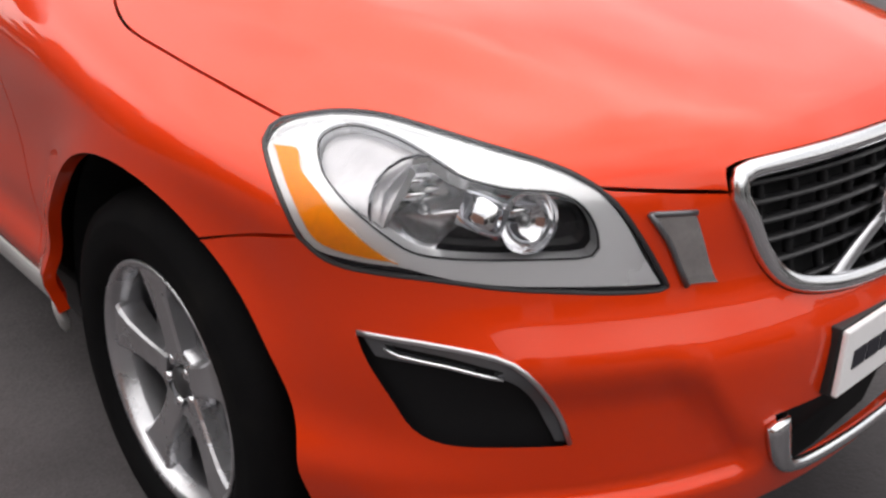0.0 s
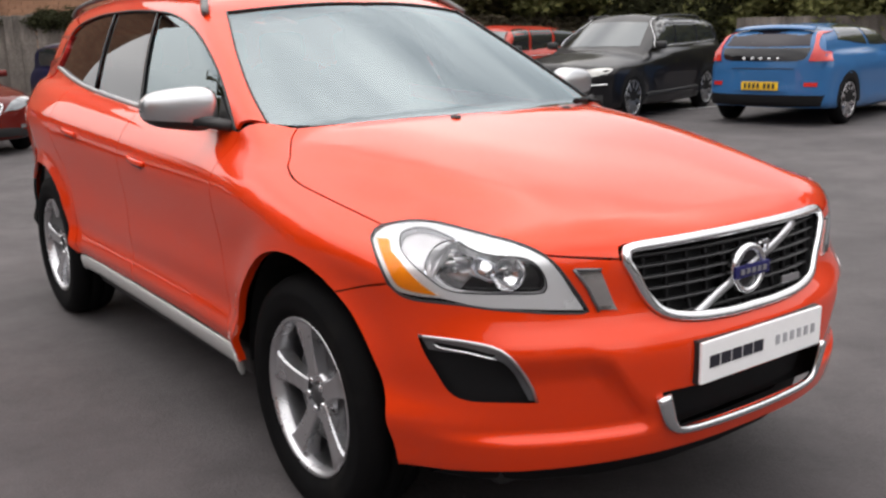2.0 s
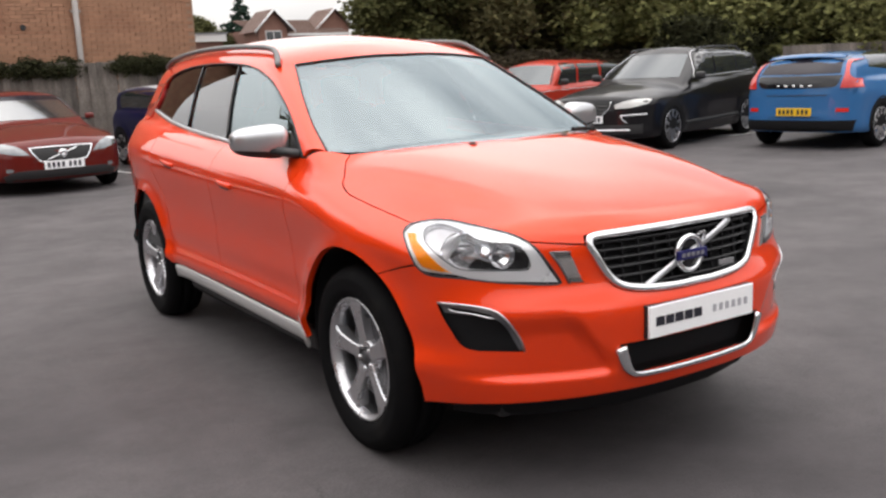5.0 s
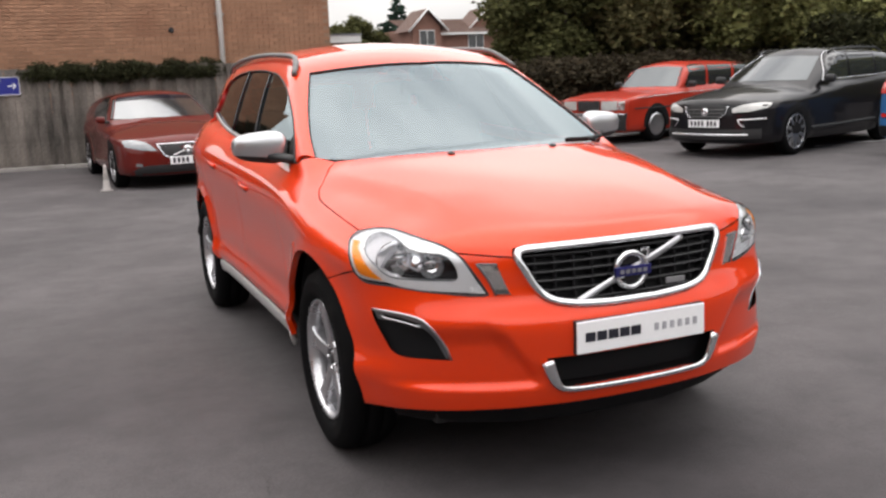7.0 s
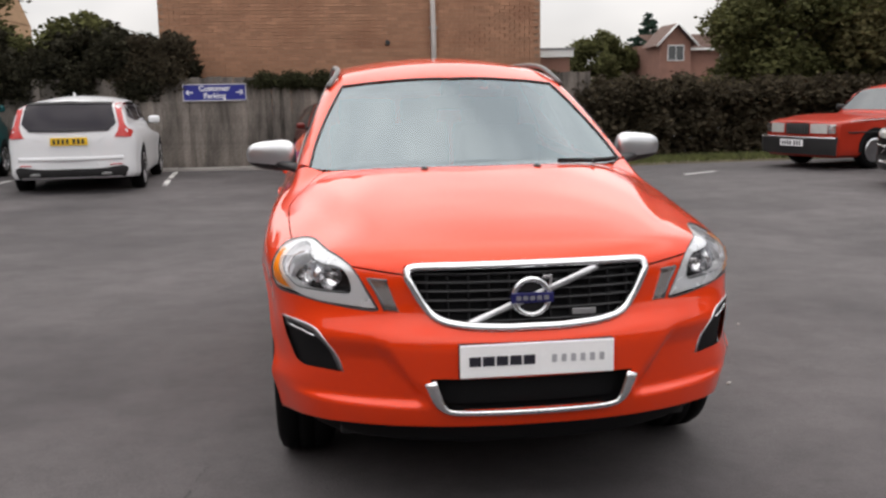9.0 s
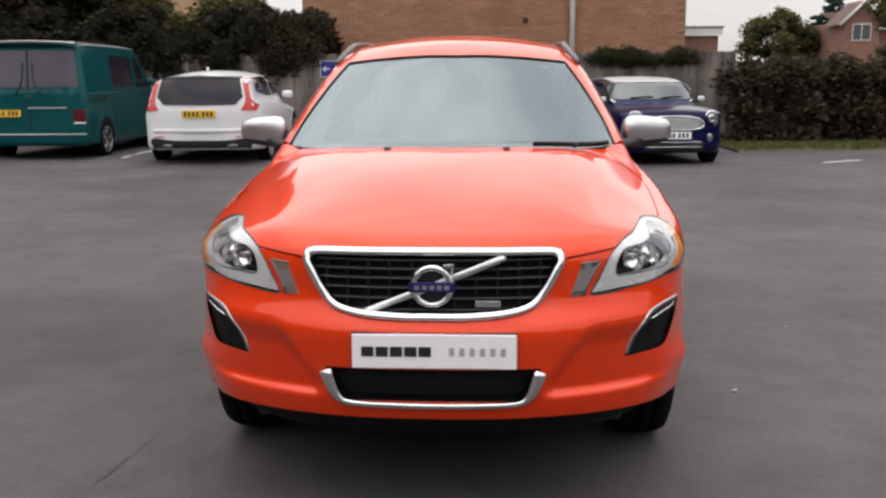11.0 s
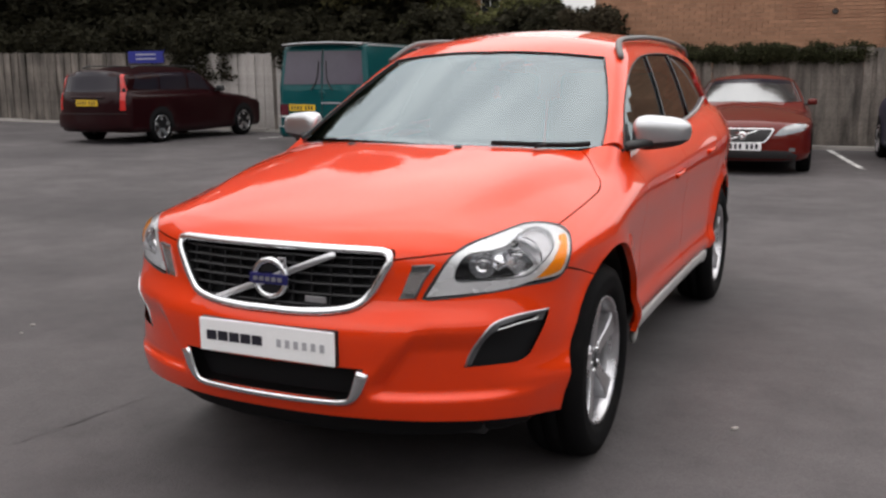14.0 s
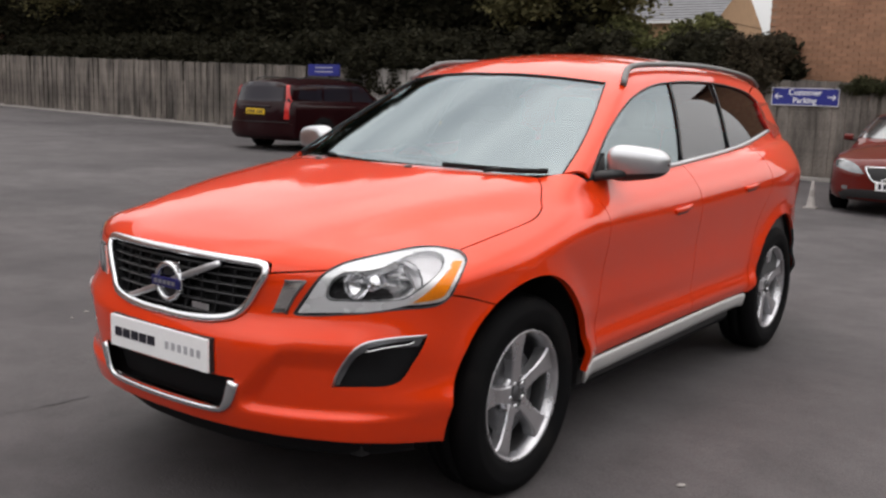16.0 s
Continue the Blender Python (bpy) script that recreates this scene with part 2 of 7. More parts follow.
SMOKE_LENS = surface("smoked_lens", (0.60, 0.58, 0.57), 0.10, 0.9, 0.2, 25, 160)
PALE_LAMP = surface("pale_lamp_glass", (0.60, 0.60, 0.58), 0.2, 0.2, 0.15, 9, 60, coat=0.6)
LAMP_GLASS = surface("lamp_glass", (0.29, 0.30, 0.31), 0.15, 0.6, 0.2, 9, 60, coat=1.0)
BADGE_BLUE = surface("badge_blue", (0.012, 0.012, 0.10), 0.3, 0.0, 0.05)
PLATE_WHITE, PLATE_YELLOW = surface("plate_white", (0.94, 0.94, 0.95), 0.35, 0.0, 0.03), surface("plate_yellow", (0.80, 0.50, 0.02), 0.35, 0.0, 0.03)
INK, GREY_INK = surface("dark_print", (0.015, 0.015, 0.025), 0.5), surface("grey_print", (0.42, 0.42, 0.45), 0.5)
GLASS, DARK_GLASS = pane("windscreen_glass", (0.76, 0.86, 0.90), 0.45, ior=2.7, shine_tint=(0.81, 0.94, 0.99)), pane("privacy_glass", (0.7, 0.75, 0.8), 0.10, ior=1.75)
CLEAR = pane("clear_cover", (1, 1, 1), 0.98, ior=1.45)
SOLID_GLASS = surface("dark_window", (0.022, 0.026, 0.028), 0.03, 0.0, 0.05, coat=0.5, spec=0.9)
TARMAC = surface("tarmac", (0.083, 0.0745, 0.077), 0.80, 0.0, 0.40, 0.9, 110, bump=0.003, dirt=(0.043, 0.038, 0.0405), dirt_at=(0.46, 0.70))
PAINT_LINE = surface("worn_white_line", (0.62, 0.62, 0.60), 0.8, 0.0, 0.2, 3, 40, dirt=(0.12, 0.115, 0.115), dirt_at=(0.52, 0.62))
BRICK = surface("brown_brick", (0.365, 0.195, 0.120), 0.9, 0.0, 0.20, 3, 60, bump=0.003, dirt=(0.29, 0.145, 0.088), dirt_at=(0.5, 0.7), vary=0.15)
BRICK_REST = surface("brown_brick_courses", (0.365, 0.195, 0.120), 0.9, 0.0, 0.20, 3, 60, bump=0.003, dirt=(0.29, 0.145, 0.088), dirt_at=(0.5, 0.7), vary=0.15, island=True)
RED_BRICK = surface("red_brick", (0.24, 0.125, 0.095), 0.9, 0.0, 0.25, 2, 30)
MORTAR = surface("mortar", (0.33, 0.215, 0.15), 0.95, 0.0, 0.2, 5, 80)
BOARD = surface("weathered_board", (0.156, 0.135, 0.119), 0.9, 0.0, 0.40, 2.5, 40, bump=0.002, dirt=(0.065, 0.058, 0.05), dirt_at=(0.46, 0.66), vary=0.16)
TAN_BRICK = surface("tan_brick", (0.38, 0.235, 0.13), 0.9, 0.0, 0.2, 1.5, 14)
PALE_BOARD = surface("bleached_board", (0.35, 0.325, 0.31), 0.9, 0.0, 0.30, 2.5, 40, bump=0.002, dirt=(0.13, 0.12, 0.11), dirt_at=(0.50, 0.72), vary=0.12)
# broad damp blotches that run over several boards
bn, bl = BOARD.node_tree.nodes, BOARD.node_tree.links
b_geo, b_map, b_noise, b_span, b_mul = bn.new("ShaderNodeNewGeometry"), bn.new("ShaderNodeMapping"), bn.new("ShaderNodeTexNoise"), bn.new("ShaderNodeMapRange"), bn.new("ShaderNodeVectorMath")
b_map.inputs["Scale"].default_value = (3.2, 1.0, 0.7)
b_noise.inputs["Scale"].default_value, b_noise.inputs["Detail"].default_value, b_noise.inputs["Roughness"].default_value = 0.9, 6.0, 0.65
b_span.inputs["From Min"].default_value, b_span.inputs["From Max"].default_value = 0.34, 0.66
b_span.inputs["To Min"].default_value, b_span.inputs["To Max"].default_value = 0.34, 1.55
b_mul.operation = "SCALE"
b_base = BOARD.node_tree.nodes["Principled BSDF"].inputs["Base Color"]
bl.new(b_base.links[0].from_socket, b_mul.inputs[0])
bl.new(b_geo.outputs["Position"], b_map.inputs["Vector"])
bl.new(b_map.outputs["Vector"], b_noise.inputs["Vector"])
bl.new(b_noise.outputs["Fac"], b_span.inputs["Value"])
bl.new(b_span.outputs["Result"], b_mul.inputs["Scale"])
bl.new(b_mul.outputs["Vector"], b_base)
# the tarmac is mottled with small damp and oily patches
tn, tl = TARMAC.node_tree.nodes, TARMAC.node_tree.links
t_geo, t_noise, t_span, t_mul = tn.new("ShaderNodeNewGeometry"), tn.new("ShaderNodeTexNoise"), tn.new("ShaderNodeMapRange"), tn.new("ShaderNodeVectorMath")
t_noise.inputs["Scale"].default_value, t_noise.inputs["Detail"].default_value, t_noise.inputs["Roughness"].default_value = 2.6, 7.0, 0.68
t_span.inputs["From Min"].default_value, t_span.inputs["From Max"].default_value = 0.36, 0.60
t_span.inputs["To Min"].default_value, t_span.inputs["To Max"].default_value = 0.76, 1.05
t_mul.operation = "SCALE"
t_base = tn["Principled BSDF"].inputs["Base Color"]
tl.new(t_base.links[0].from_socket, t_mul.inputs[0])
tl.new(t_geo.outputs["Position"], t_noise.inputs["Vector"])
tl.new(t_noise.outputs["Fac"], t_span.inputs["Value"])
tl.new(t_span.outputs["Result"], t_mul.inputs["Scale"])
tl.new(t_mul.outputs["Vector"], t_base)
CONCRETE = surface("concrete", (0.34, 0.32, 0.30), 0.9, 0.0, 0.2, 2, 50, dirt=(0.18, 0.165, 0.15))
PIPE = surface("pale_pipe", (0.46, 0.43, 0.41), 0.6, 0.0, 0.15, 3, 50)
WHITE_TRIM = surface("white_trim", (0.75, 0.75, 0.74), 0.5, 0.0, 0.08, 3, 50)
ROOF_TILE = surface("brown_roof_tile", (0.18, 0.12, 0.10), 0.85, 0.0, 0.2, 2, 30, vary=0.2, island=True)
SLATE = surface("grey_slate", (0.17, 0.17, 0.18), 0.7, 0.0, 0.2, 2, 30, vary=0.2, island=True)
SIGN_BLUE = surface("sign_blue", (0.015, 0.022, 0.22), 0.35, 0.0, 0.06)
SIGN_WHITE = surface("sign_white", (0.80, 0.80, 0.82), 0.4, 0.0, 0.03)
GRASS = surface("verge_grass", (0.085, 0.095, 0.028), 0.95, 0.0, 0.4, 3, 50, vary=0.4, island=True)
SOIL = surface("verge_soil", (0.10, 0.085, 0.05), 0.95, 0.0, 0.35, 2, 40, bump=0.01)
BARK = surface("bark", (0.075, 0.055, 0.04), 0.95, 0.0, 0.35, 5, 40, bump=0.01)


def leaf_mat(name, color, vary=0.55):
    m = surface(name, color, 0.85, 0.0, 0.25, 0.7, 9, vary=vary, island=True, spec=0.15)
    n, l, p = m.node_tree.nodes, m.node_tree.links, m.node_tree.nodes["Principled BSDF"]
    thin, mix = n.new("ShaderNodeBsdfTranslucent"), n.new("ShaderNodeMixShader")
    l.new(p.inputs["Base Color"].links[0].from_socket, thin.inputs["Color"])
    mix.inputs["Fac"].default_value = 0.30
    l.new(p.outputs[0], mix.inputs[1])
    l.new(thin.outputs[0], mix.inputs[2])
    l.new(mix.outputs[0], n["Material Output"].inputs["Surface"])
    return m


LEAF_DARK, LEAF_MID = leaf_mat("dark_leaves", (0.050, 0.052, 0.026)), leaf_mat("mid_leaves", (0.098, 0.100, 0.040))
# darker leaf copy with the deep shade put into its colour
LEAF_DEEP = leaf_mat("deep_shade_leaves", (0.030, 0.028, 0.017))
LEAF_BROWN = leaf_mat("brown_hedge_leaves", (0.064, 0.052, 0.034))
LEAF_LIGHT = leaf_mat("light_olive_leaves", (0.235, 0.235, 0.095))
LEAF_OLIVE, LEAF_FIR = leaf_mat("olive_leaves", (0.135, 0.120, 0.056)), leaf_mat("fir_needles", (0.030, 0.055, 0.040))

# ---- smooth body forms ----
def spline(xs, ys):
    """Natural cubic through the knots, straight beyond them."""
    xs, ys = np.array(xs, float), np.array(ys, float)
    n, h = len(xs), np.diff(xs)
    a, b = np.eye(n), np.zeros(n)
    for i in range(1, n - 1):
        a[i, i - 1:i + 2] = h[i - 1], 2 * (h[i - 1] + h[i]), h[i]
        b[i] = 6 * ((ys[i + 1] - ys[i]) / h[i] - (ys[i] - ys[i - 1]) / h[i - 1])
    m = np.linalg.solve(a, b)
    s0 = (ys[1] - ys[0]) / h[0] - h[0] * m[1] / 6
    s1 = (ys[-1] - ys[-2]) / h[-1] + h[-1] * m[-2] / 6

    def run(x):
        x = np.asarray(x, float)
        i = np.clip(np.searchsorted(xs, x) - 1, 0, n - 2)
        u, v = xs[i + 1] - x, x - xs[i]
        mid = (m[i] * u ** 3 + m[i + 1] * v ** 3) / (6 * h[i]) + (ys[i] / h[i] - m[i] * h[i] / 6) * u + (ys[i + 1] / h[i] - m[i + 1] * h[i] / 6) * v
        return np.where(x < xs[0], ys[0] + s0 * (x - xs[0]), np.where(x > xs[-1], ys[-1] + s1 * (x - xs[-1]), mid))
    return run


def smax(a, b, k):
    return np.maximum(a, b) + np.maximum(k - np.abs(a - b), 0) ** 2 / (4 * k)


def smin(a, b, k):
    return -smax(-a, -b, k)


def step(a, b, x):
    t = np.clip((x - a) / (b - a), 0, 1)
    return t * t * (3 - 2 * t)


class Form:
    """A car body as a solid: negative inside. The nose points to -y, the front axle stands over y = 0."""
    def __init__(self, side, plan, nose, bow, bonnet, crown, belt, rake, glass, roof, tail, under, axles, flare=0.03, arch=0.41, cab=((0, 1), (0, 0)), rise=((0, 1), (0, 0)), pinch=0.30, k=(0.13, 0.05, 0.05), dome=0.20, chin=0.0):
        self.side, self.plan, self.nose, self.bonnet, self.belt = spline(*side), spline(*plan), spline(*nose), spline(*bonnet), spline(*belt)
        self.glass, self.roof, self.tail, self.under = spline(*glass), spline(*roof), spline(*tail), spline(*under)
        self.bow, self.crown, self.rake, self.axles, self.flare, self.arch, self.k = bow, crown, rake, axles, flare, arch, k
        self.cab, self.rise, self.pinch, self.dome, self.chin = spline(*cab), spline(*rise), pinch, dome, chin

    def width(self, y, z):
        w = self.side(z - self.rise(y) * step(0.55, 0.95, z)) + self.plan(y) - self.chin * step(-0.40, -0.70, y) * (1 - step(0.62, 0.76, z))
        for ya, za in self.axles:
            r = np.hypot(y - ya, z - za)
            w = w + self.flare * np.exp(-((r - self.arch) / 0.075) ** 2) + self.flare * 0.6 * (r < self.arch) * (1 - np.exp(-((r - self.arch) / 0.075) ** 2))
        return w

    def low(self, x, y, z):
        x = np.abs(x)
        k1, k2, k3 = self.k
        front = self.nose(z) + self.bow[0] * x ** self.bow[1] - y
        if len(self.bow) > 2:
            front = front + self.bow[2] * step(0.0, 0.050, x - 0.350 - 0.75 * np.maximum(z - 0.46, 0)) * step(0.422, 0.452, z) * (1 - step(0.57, 0.67, z)) * (1 - step(0.68, 0.90, x))
        top = self.bonnet(y) - self.crown[0] * x ** self.crown[1]
        if len(self.crown) > 2:
            c = 0.44 + 0.26 * (y + 0.85) / 1.1
            top = top - self.crown[2] * step(c - 0.02, c + 0.10, x) * (1 - step(0.0, 0.5, y)) * step(-0.72, -0.35, y)
        top = smax((z - top) * 0.93, z - self.belt(y), 0.04)
        f = smax(x - self.width(y, z), front, k1)
        f = smax(f, y - self.tail(z) + self.pinch * x ** 3, k1)
        f = smax(f, top, k2)
        return smax(f, self.under(y) - z, k3)

    def cabin(self, x, y, z):
        x = np.abs(x)
        b0, z0, slope, curve = self.rake
        screen = (b0 + (z - z0) / slope + curve * x * x - y) * slope
        roof = z - self.roof(y) + self.dome * x * x
        f = smax(x - self.glass(z) - self.cab(y), screen, 0.05)
        f = smax(f, roof, 0.06)
        f = smax(f, y - self.tail(z) + self.pinch * x ** 3, 0.06)
        return np.maximum(f, self.rake[1] - 0.14 - z)

    def __call__(self, x, y, z):
        return smin(self.low(x, y, z), self.cabin(x, y, z), 0.02)

    def normal(self, p):
        e, g = 0.002, []
        for i in range(3):
            d = np.zeros(3)
            d[i] = e
            g.append(self(*(p + d).T) - self(*(p - d).T))
        g = np.array(g).T
        return g / np.maximum(np.linalg.norm(g, axis=1, keepdims=True), 1e-9)

    def snap(self, pts):
        """The nearest places on the surface."""
        p = np.array(pts, float)
        for _ in range(8):
            n = self.normal(p)
            g = (self(*(p + 0.001 * n).T) - self(*(p - 0.001 * n).T)) / 0.002
            p = p - n * (self(*p.T) / np.maximum(g, 0.3))[:, None]
        return [tuple(q) for q in p]

    def cast(self, o, d, reach=4.0, steps=160):
        """The last place where rays o + t d, taken from t = reach inwards, enter the body."""
        o, d = np.atleast_2d(o).astype(float), np.atleast_2d(d).astype(float)
        t = np.linspace(reach, 0, steps)
        p = o[:, None, :] + t[None, :, None] * d[:, None, :]
        ins = self(p[..., 0], p[..., 1], p[..., 2]) < 0
        i = np.argmax(ins, axis=1)
        found = ins.any(axis=1)
        i = np.maximum(i, 1)
        hi, lo = t[i - 1], t[i]
        for _ in range(22):
            m = (hi + lo) / 2
            q = o + m[:, None] * d
            inside = self(*q.T) < 0
            lo, hi = np.where(inside, m, lo), np.where(inside, hi, m)
        q = o + lo[:, None] * d
        q[~found] = np.nan
        return q


SUV = Form(
    side=((0.2, 0.30, 0.40, 0.465, 0.51, 0.60, 0.70, 0.82, 0.92, 0.99, 1.05, 1.12, 1.25), (0.81, 0.862, 0.887, 0.902, 0.888, 0.889, 0.890, 0.903, 0.916, 0.905, 0.872, 0.825, 0.73)),
    plan=((-1.0, -0.5, -0.2, 0.1, 0.6, 1.3, 2.2, 2.75, 3.05, 3.4, 3.7), (-0.08, -0.026, 0.006, 0.010, -0.008, -0.016, -0.008, 0.0, -0.022, -0.085, -0.17)),
    nose=((0.20, 0.25, 0.32, 0.40, 0.52, 0.61, 0.655, 0.70, 0.74, 0.80, 0.88, 0.96), (-0.83, -0.875, -0.905, -0.925, -0.936, -0.940, -0.934, -0.908, -0.890, -0.884, -0.872, -0.83)),
    bow=(0.49, 2.6, 0.032),
    bonnet=((-0.95, -0.85, -0.6, -0.3, 0.0, 0.3, 0.6), (0.873, 0.925, 1.016, 1.089, 1.143, 1.183, 1.21)),
    crown=(0.262, 3.2, 0.02),
    belt=((-1, 0, 0.5, 1.2, 2.2, 3.0, 3.7), (1.19, 1.185, 1.13, 1.13, 1.17, 1.22, 1.26)),
    rake=(0.17, 1.16, 0.47, 0.58),
    glass=((1.0, 1.1, 1.3, 1.5, 1.65), (0.835, 0.805, 0.735, 0.645, 0.56)),
    roof=((0.9, 1.3, 1.8, 2.4, 3.0, 3.4), (1.56, 1.635, 1.68, 1.685, 1.64, 1.58)),
    tail=((0.2, 0.35, 0.6, 0.9, 1.1, 1.3, 1.6), (3.60, 3.70, 3.73, 3.70, 3.65, 3.50, 3.22)),
    under=((-1, -0.4, 0.5, 3, 4), (0.315, 0.29, 0.26, 0.28, 0.34)),
    axles=((0.0, 0.365), (2.774, 0.365)),
    cab=((0, 0.6, 1.5, 2.2, 2.7, 3.0, 3.4), (0, 0, 0, 0, -0.006, -0.022, -0.075)),
    rise=((-1, 0.6, 1.2, 2.0, 2.8, 3.6), (0, 0, 0.01, 0.04, 0.075, 0.09)), pinch=0.60, chin=0.03)



class Polar:
    """Rays at right angles to a line along y: for flanks."""
    def __init__(self, x0=0.2, z0=0.62):
        self.x0, self.z0 = x0, z0

    def flat(self, p):
        return np.stack([p[:, 1], 0.75 * np.arctan2(p[:, 2] - self.z0, p[:, 0] - self.x0)], 1)

    def rays(self, q):
        a = q[:, 1] / 0.75
        o = np.stack([np.full(len(q), self.x0), q[:, 0], np.full(len(q), self.z0)], 1)
        return o, np.stack([np.cos(a), 0 * a, np.sin(a)], 1), 1.6


class Round:
    """Rays out of an upright line: for bumpers that wrap round the corners."""
    def __init__(self, yc=0.15):
        self.yc = yc

    def flat(self, p):
        return np.stack([0.95 * np.arctan2(p[:, 0], -(p[:, 1] - self.yc)), p[:, 2]], 1)

    def rays(self, q):
        a = q[:, 0] / 0.95
        o = np.stack([0 * a, np.full(len(q), self.yc), q[:, 1]], 1)
        return o, np.stack([np.sin(a), -np.cos(a), 0 * a], 1), 2.0


class Slant:
    """Parallel rays against the direction d (which points away from the body)."""
    def __init__(self, d, back=0.0, reach=3.0):
        self.d = np.array(d, float) / np.linalg.norm(d)
        up = np.array((0, 0, 1.0)) if abs(self.d[2]) < 0.9 else np.array((0, 1.0, 0))
        self.e1 = np.cross(up, self.d)
        self.e1 /= np.linalg.norm(self.e1)
        self.e2 = np.cross(self.d, self.e1)
        self.back, self.reach = back, reach

    def flat(self, p):
        return np.stack([p @ self.e1, p @ self.e2], 1)

    def rays(self, q):
        o = q[:, :1] * self.e1 + q[:, 1:] * self.e2 + self.back * self.d
        return o, np.broadcast_to(self.d, o.shape), self.reach


FLANK, WRAP = Polar(), Round()
TOP = Slant((0, 0, 1), 0.4, 2.0)
FACE = Slant((0, -1, 0), -1.2, 3.0)
BACK = Slant((0, 1, 0), 2.2, 2.4)
CORNER = Slant((0.62, -0.66, 0.42), -0.4, 2.4)


def inside(q, poly):
    x, y, res = q[:, 0], q[:, 1], np.zeros(len(q), bool)
    a = poly
    b = np.roll(poly, -1, 0)
    for (x0, y0), (x1, y1) in zip(a, b):
        if y0 != y1:
            res ^= ((y0 > y) != (y1 > y)) & (x < (x1 - x0) * (y - y0) / (y1 - y0) + x0)
    return res


def outline(dom, runs, gap):
    """A closed loop in the domain out of runs of points in space; corners stay where runs meet."""
    loop = []
    for run in runs:
        c = curve_through(dom.flat(np.array(run, float)), gap * 0.5)
        loop.append(c[:-1])
    loop = np.vstack(loop)
    keep = np.linalg.norm(loop - np.roll(loop, 1, 0), axis=1) > gap * 0.08
    return loop[keep]


def shrink(loop, by):
    t = np.roll(loop, -1, 0) - np.roll(loop, 1, 0)
    t /= np.maximum(np.linalg.norm(t, axis=1, keepdims=True), 1e-9)
    area = np.sum(loop[:, 0] * np.roll(loop[:, 1], -1) - np.roll(loop[:, 0], -1) * loop[:, 1])
    n = np.stack([-t[:, 1], t[:, 0]], 1) * (1 if area > 0 else -1)
    return loop + n * by


def closed_runs(runs):
    """Joins runs end to end into a ring: each run starts where the last one ended."""
    out = []
    for i, run in enumerate(runs):
        nxt = runs[(i + 1) % len(runs)][0]
        out.append(list(run) + ([nxt] if tuple(run[-1]) != tuple(nxt) else []))
    return out


def panel(form, dom, runs, h=0.03, lift=0.0, rim=0.014, gap=0.0025, holes=(), mid=(), mirror=False, both=False, bend=None, hole_rim=True):
    """A sheet that lies on the body inside the outline: verts, faces, normals. both: outline is the half x > 0, mirrored over the middle."""
    if both:
        half = [list(r) for r in runs]
        flip = [[(-x, y, z) for x, y, z in reversed(r)] for r in reversed(half)]
        loop = outline(dom, closed_runs(half + flip), h)
    else:
        loop = outline(dom, closed_runs(runs), h)
    loop = shrink(loop, gap)
    cut = []
    for hole in holes:
        cut.append(shrink(outline(dom, closed_runs(hole), h), -gap))
        if both:
            cut.append(shrink(outline(dom, closed_runs([[(-x, y, z) for x, y, z in reversed(r)] for r in reversed(hole)]), h), -gap))
    for hole in mid:
        cut.append(shrink(outline(dom, closed_runs(hole), h), -gap))
    lo, hi = loop.min(0), loop.max(0)
    gx, gy = np.meshgrid(np.arange(lo[0], hi[0], h), np.arange(lo[1], hi[1], h * 0.87))
    gx = gx + (np.arange(gx.shape[0]) % 2)[:, None] * h / 2
    grid = np.stack([gx.ravel(), gy.ravel()], 1)
    ok = inside(grid, loop)
    for c in cut:
        ok &= ~inside(grid, c)
    grid = grid[ok]
    edge = np.vstack([loop, *cut])
    if len(grid):
        far = np.array([np.min(np.sum((edge - g) ** 2, 1)) for g in grid])
        grid = grid[far > (0.5 * h) ** 2]
    pts = np.vstack([edge, grid])
    lines, s = [], 0
    for c in (loop, *cut):
        lines += [(s + i, s + (i + 1) % len(c)) for i in range(len(c))]
        s += len(c)
    from_cdt = delaunay_2d_cdt([Vector(p) for p in pts], lines, [], 0, 1e-7)
    q = np.array([tuple(v) for v in from_cdt[0]])
    tri = np.array([f for f in from_cdt[2] if len(f) == 3])
    mid = q[tri].mean(1)
    ok = inside(mid, loop)
    for c in cut:
        ok &= ~inside(mid, c)
    tri = tri[ok]
    o, d, reach = dom.rays(q)
    p = form.cast(o, d, reach)
    bad = np.isnan(p[:, 0])
    if bad.any():
        good = np.where(~bad)[0]
        for i in np.where(bad)[0]:
            p[i] = p[good[np.argmin(np.sum((q[good] - q[i]) ** 2, 1))]]
    n = form.normal(p)
    p = p + n * lift
    if bend is not None:
        p = p + bend(p)
    fn = np.cross(p[tri[:, 1]] - p[tri[:, 0]], p[tri[:, 2]] - p[tri[:, 0]])
    flip = np.sum(fn * n[tri[:, 0]], 1) < 0
    tri[flip] = tri[flip][:, ::-1]
    seen = {}
    for a, b, c in tri:
        for e in ((a, b), (b, c), (c, a)):
            seen[e] = 1
    v, f, nn = list(p), [tuple(t) for t in tri], list(n)
    if rim:
        for a, b in list(seen):
            if (b, a) not in seen and (hole_rim or np.min(np.sum((loop - q[a]) ** 2, 1)) < 1e-6):
                t = p[b] - p[a]
                s = np.cross(t, n[a])
                s = s / max(np.linalg.norm(s), 1e-9)
                k = len(v)
                v += [p[a], p[b], p[b] - n[b] * rim, p[a] - n[a] * rim]
                nn += [s] * 4
                f.append((k + 1, k, k + 3, k + 2))
    v, nn = np.array(v), np.array(nn)
    if mirror:
        v, nn = v * (-1, 1, 1), nn * (-1, 1, 1)
        f = [t[::-1] for t in f]
    return v, f, nn


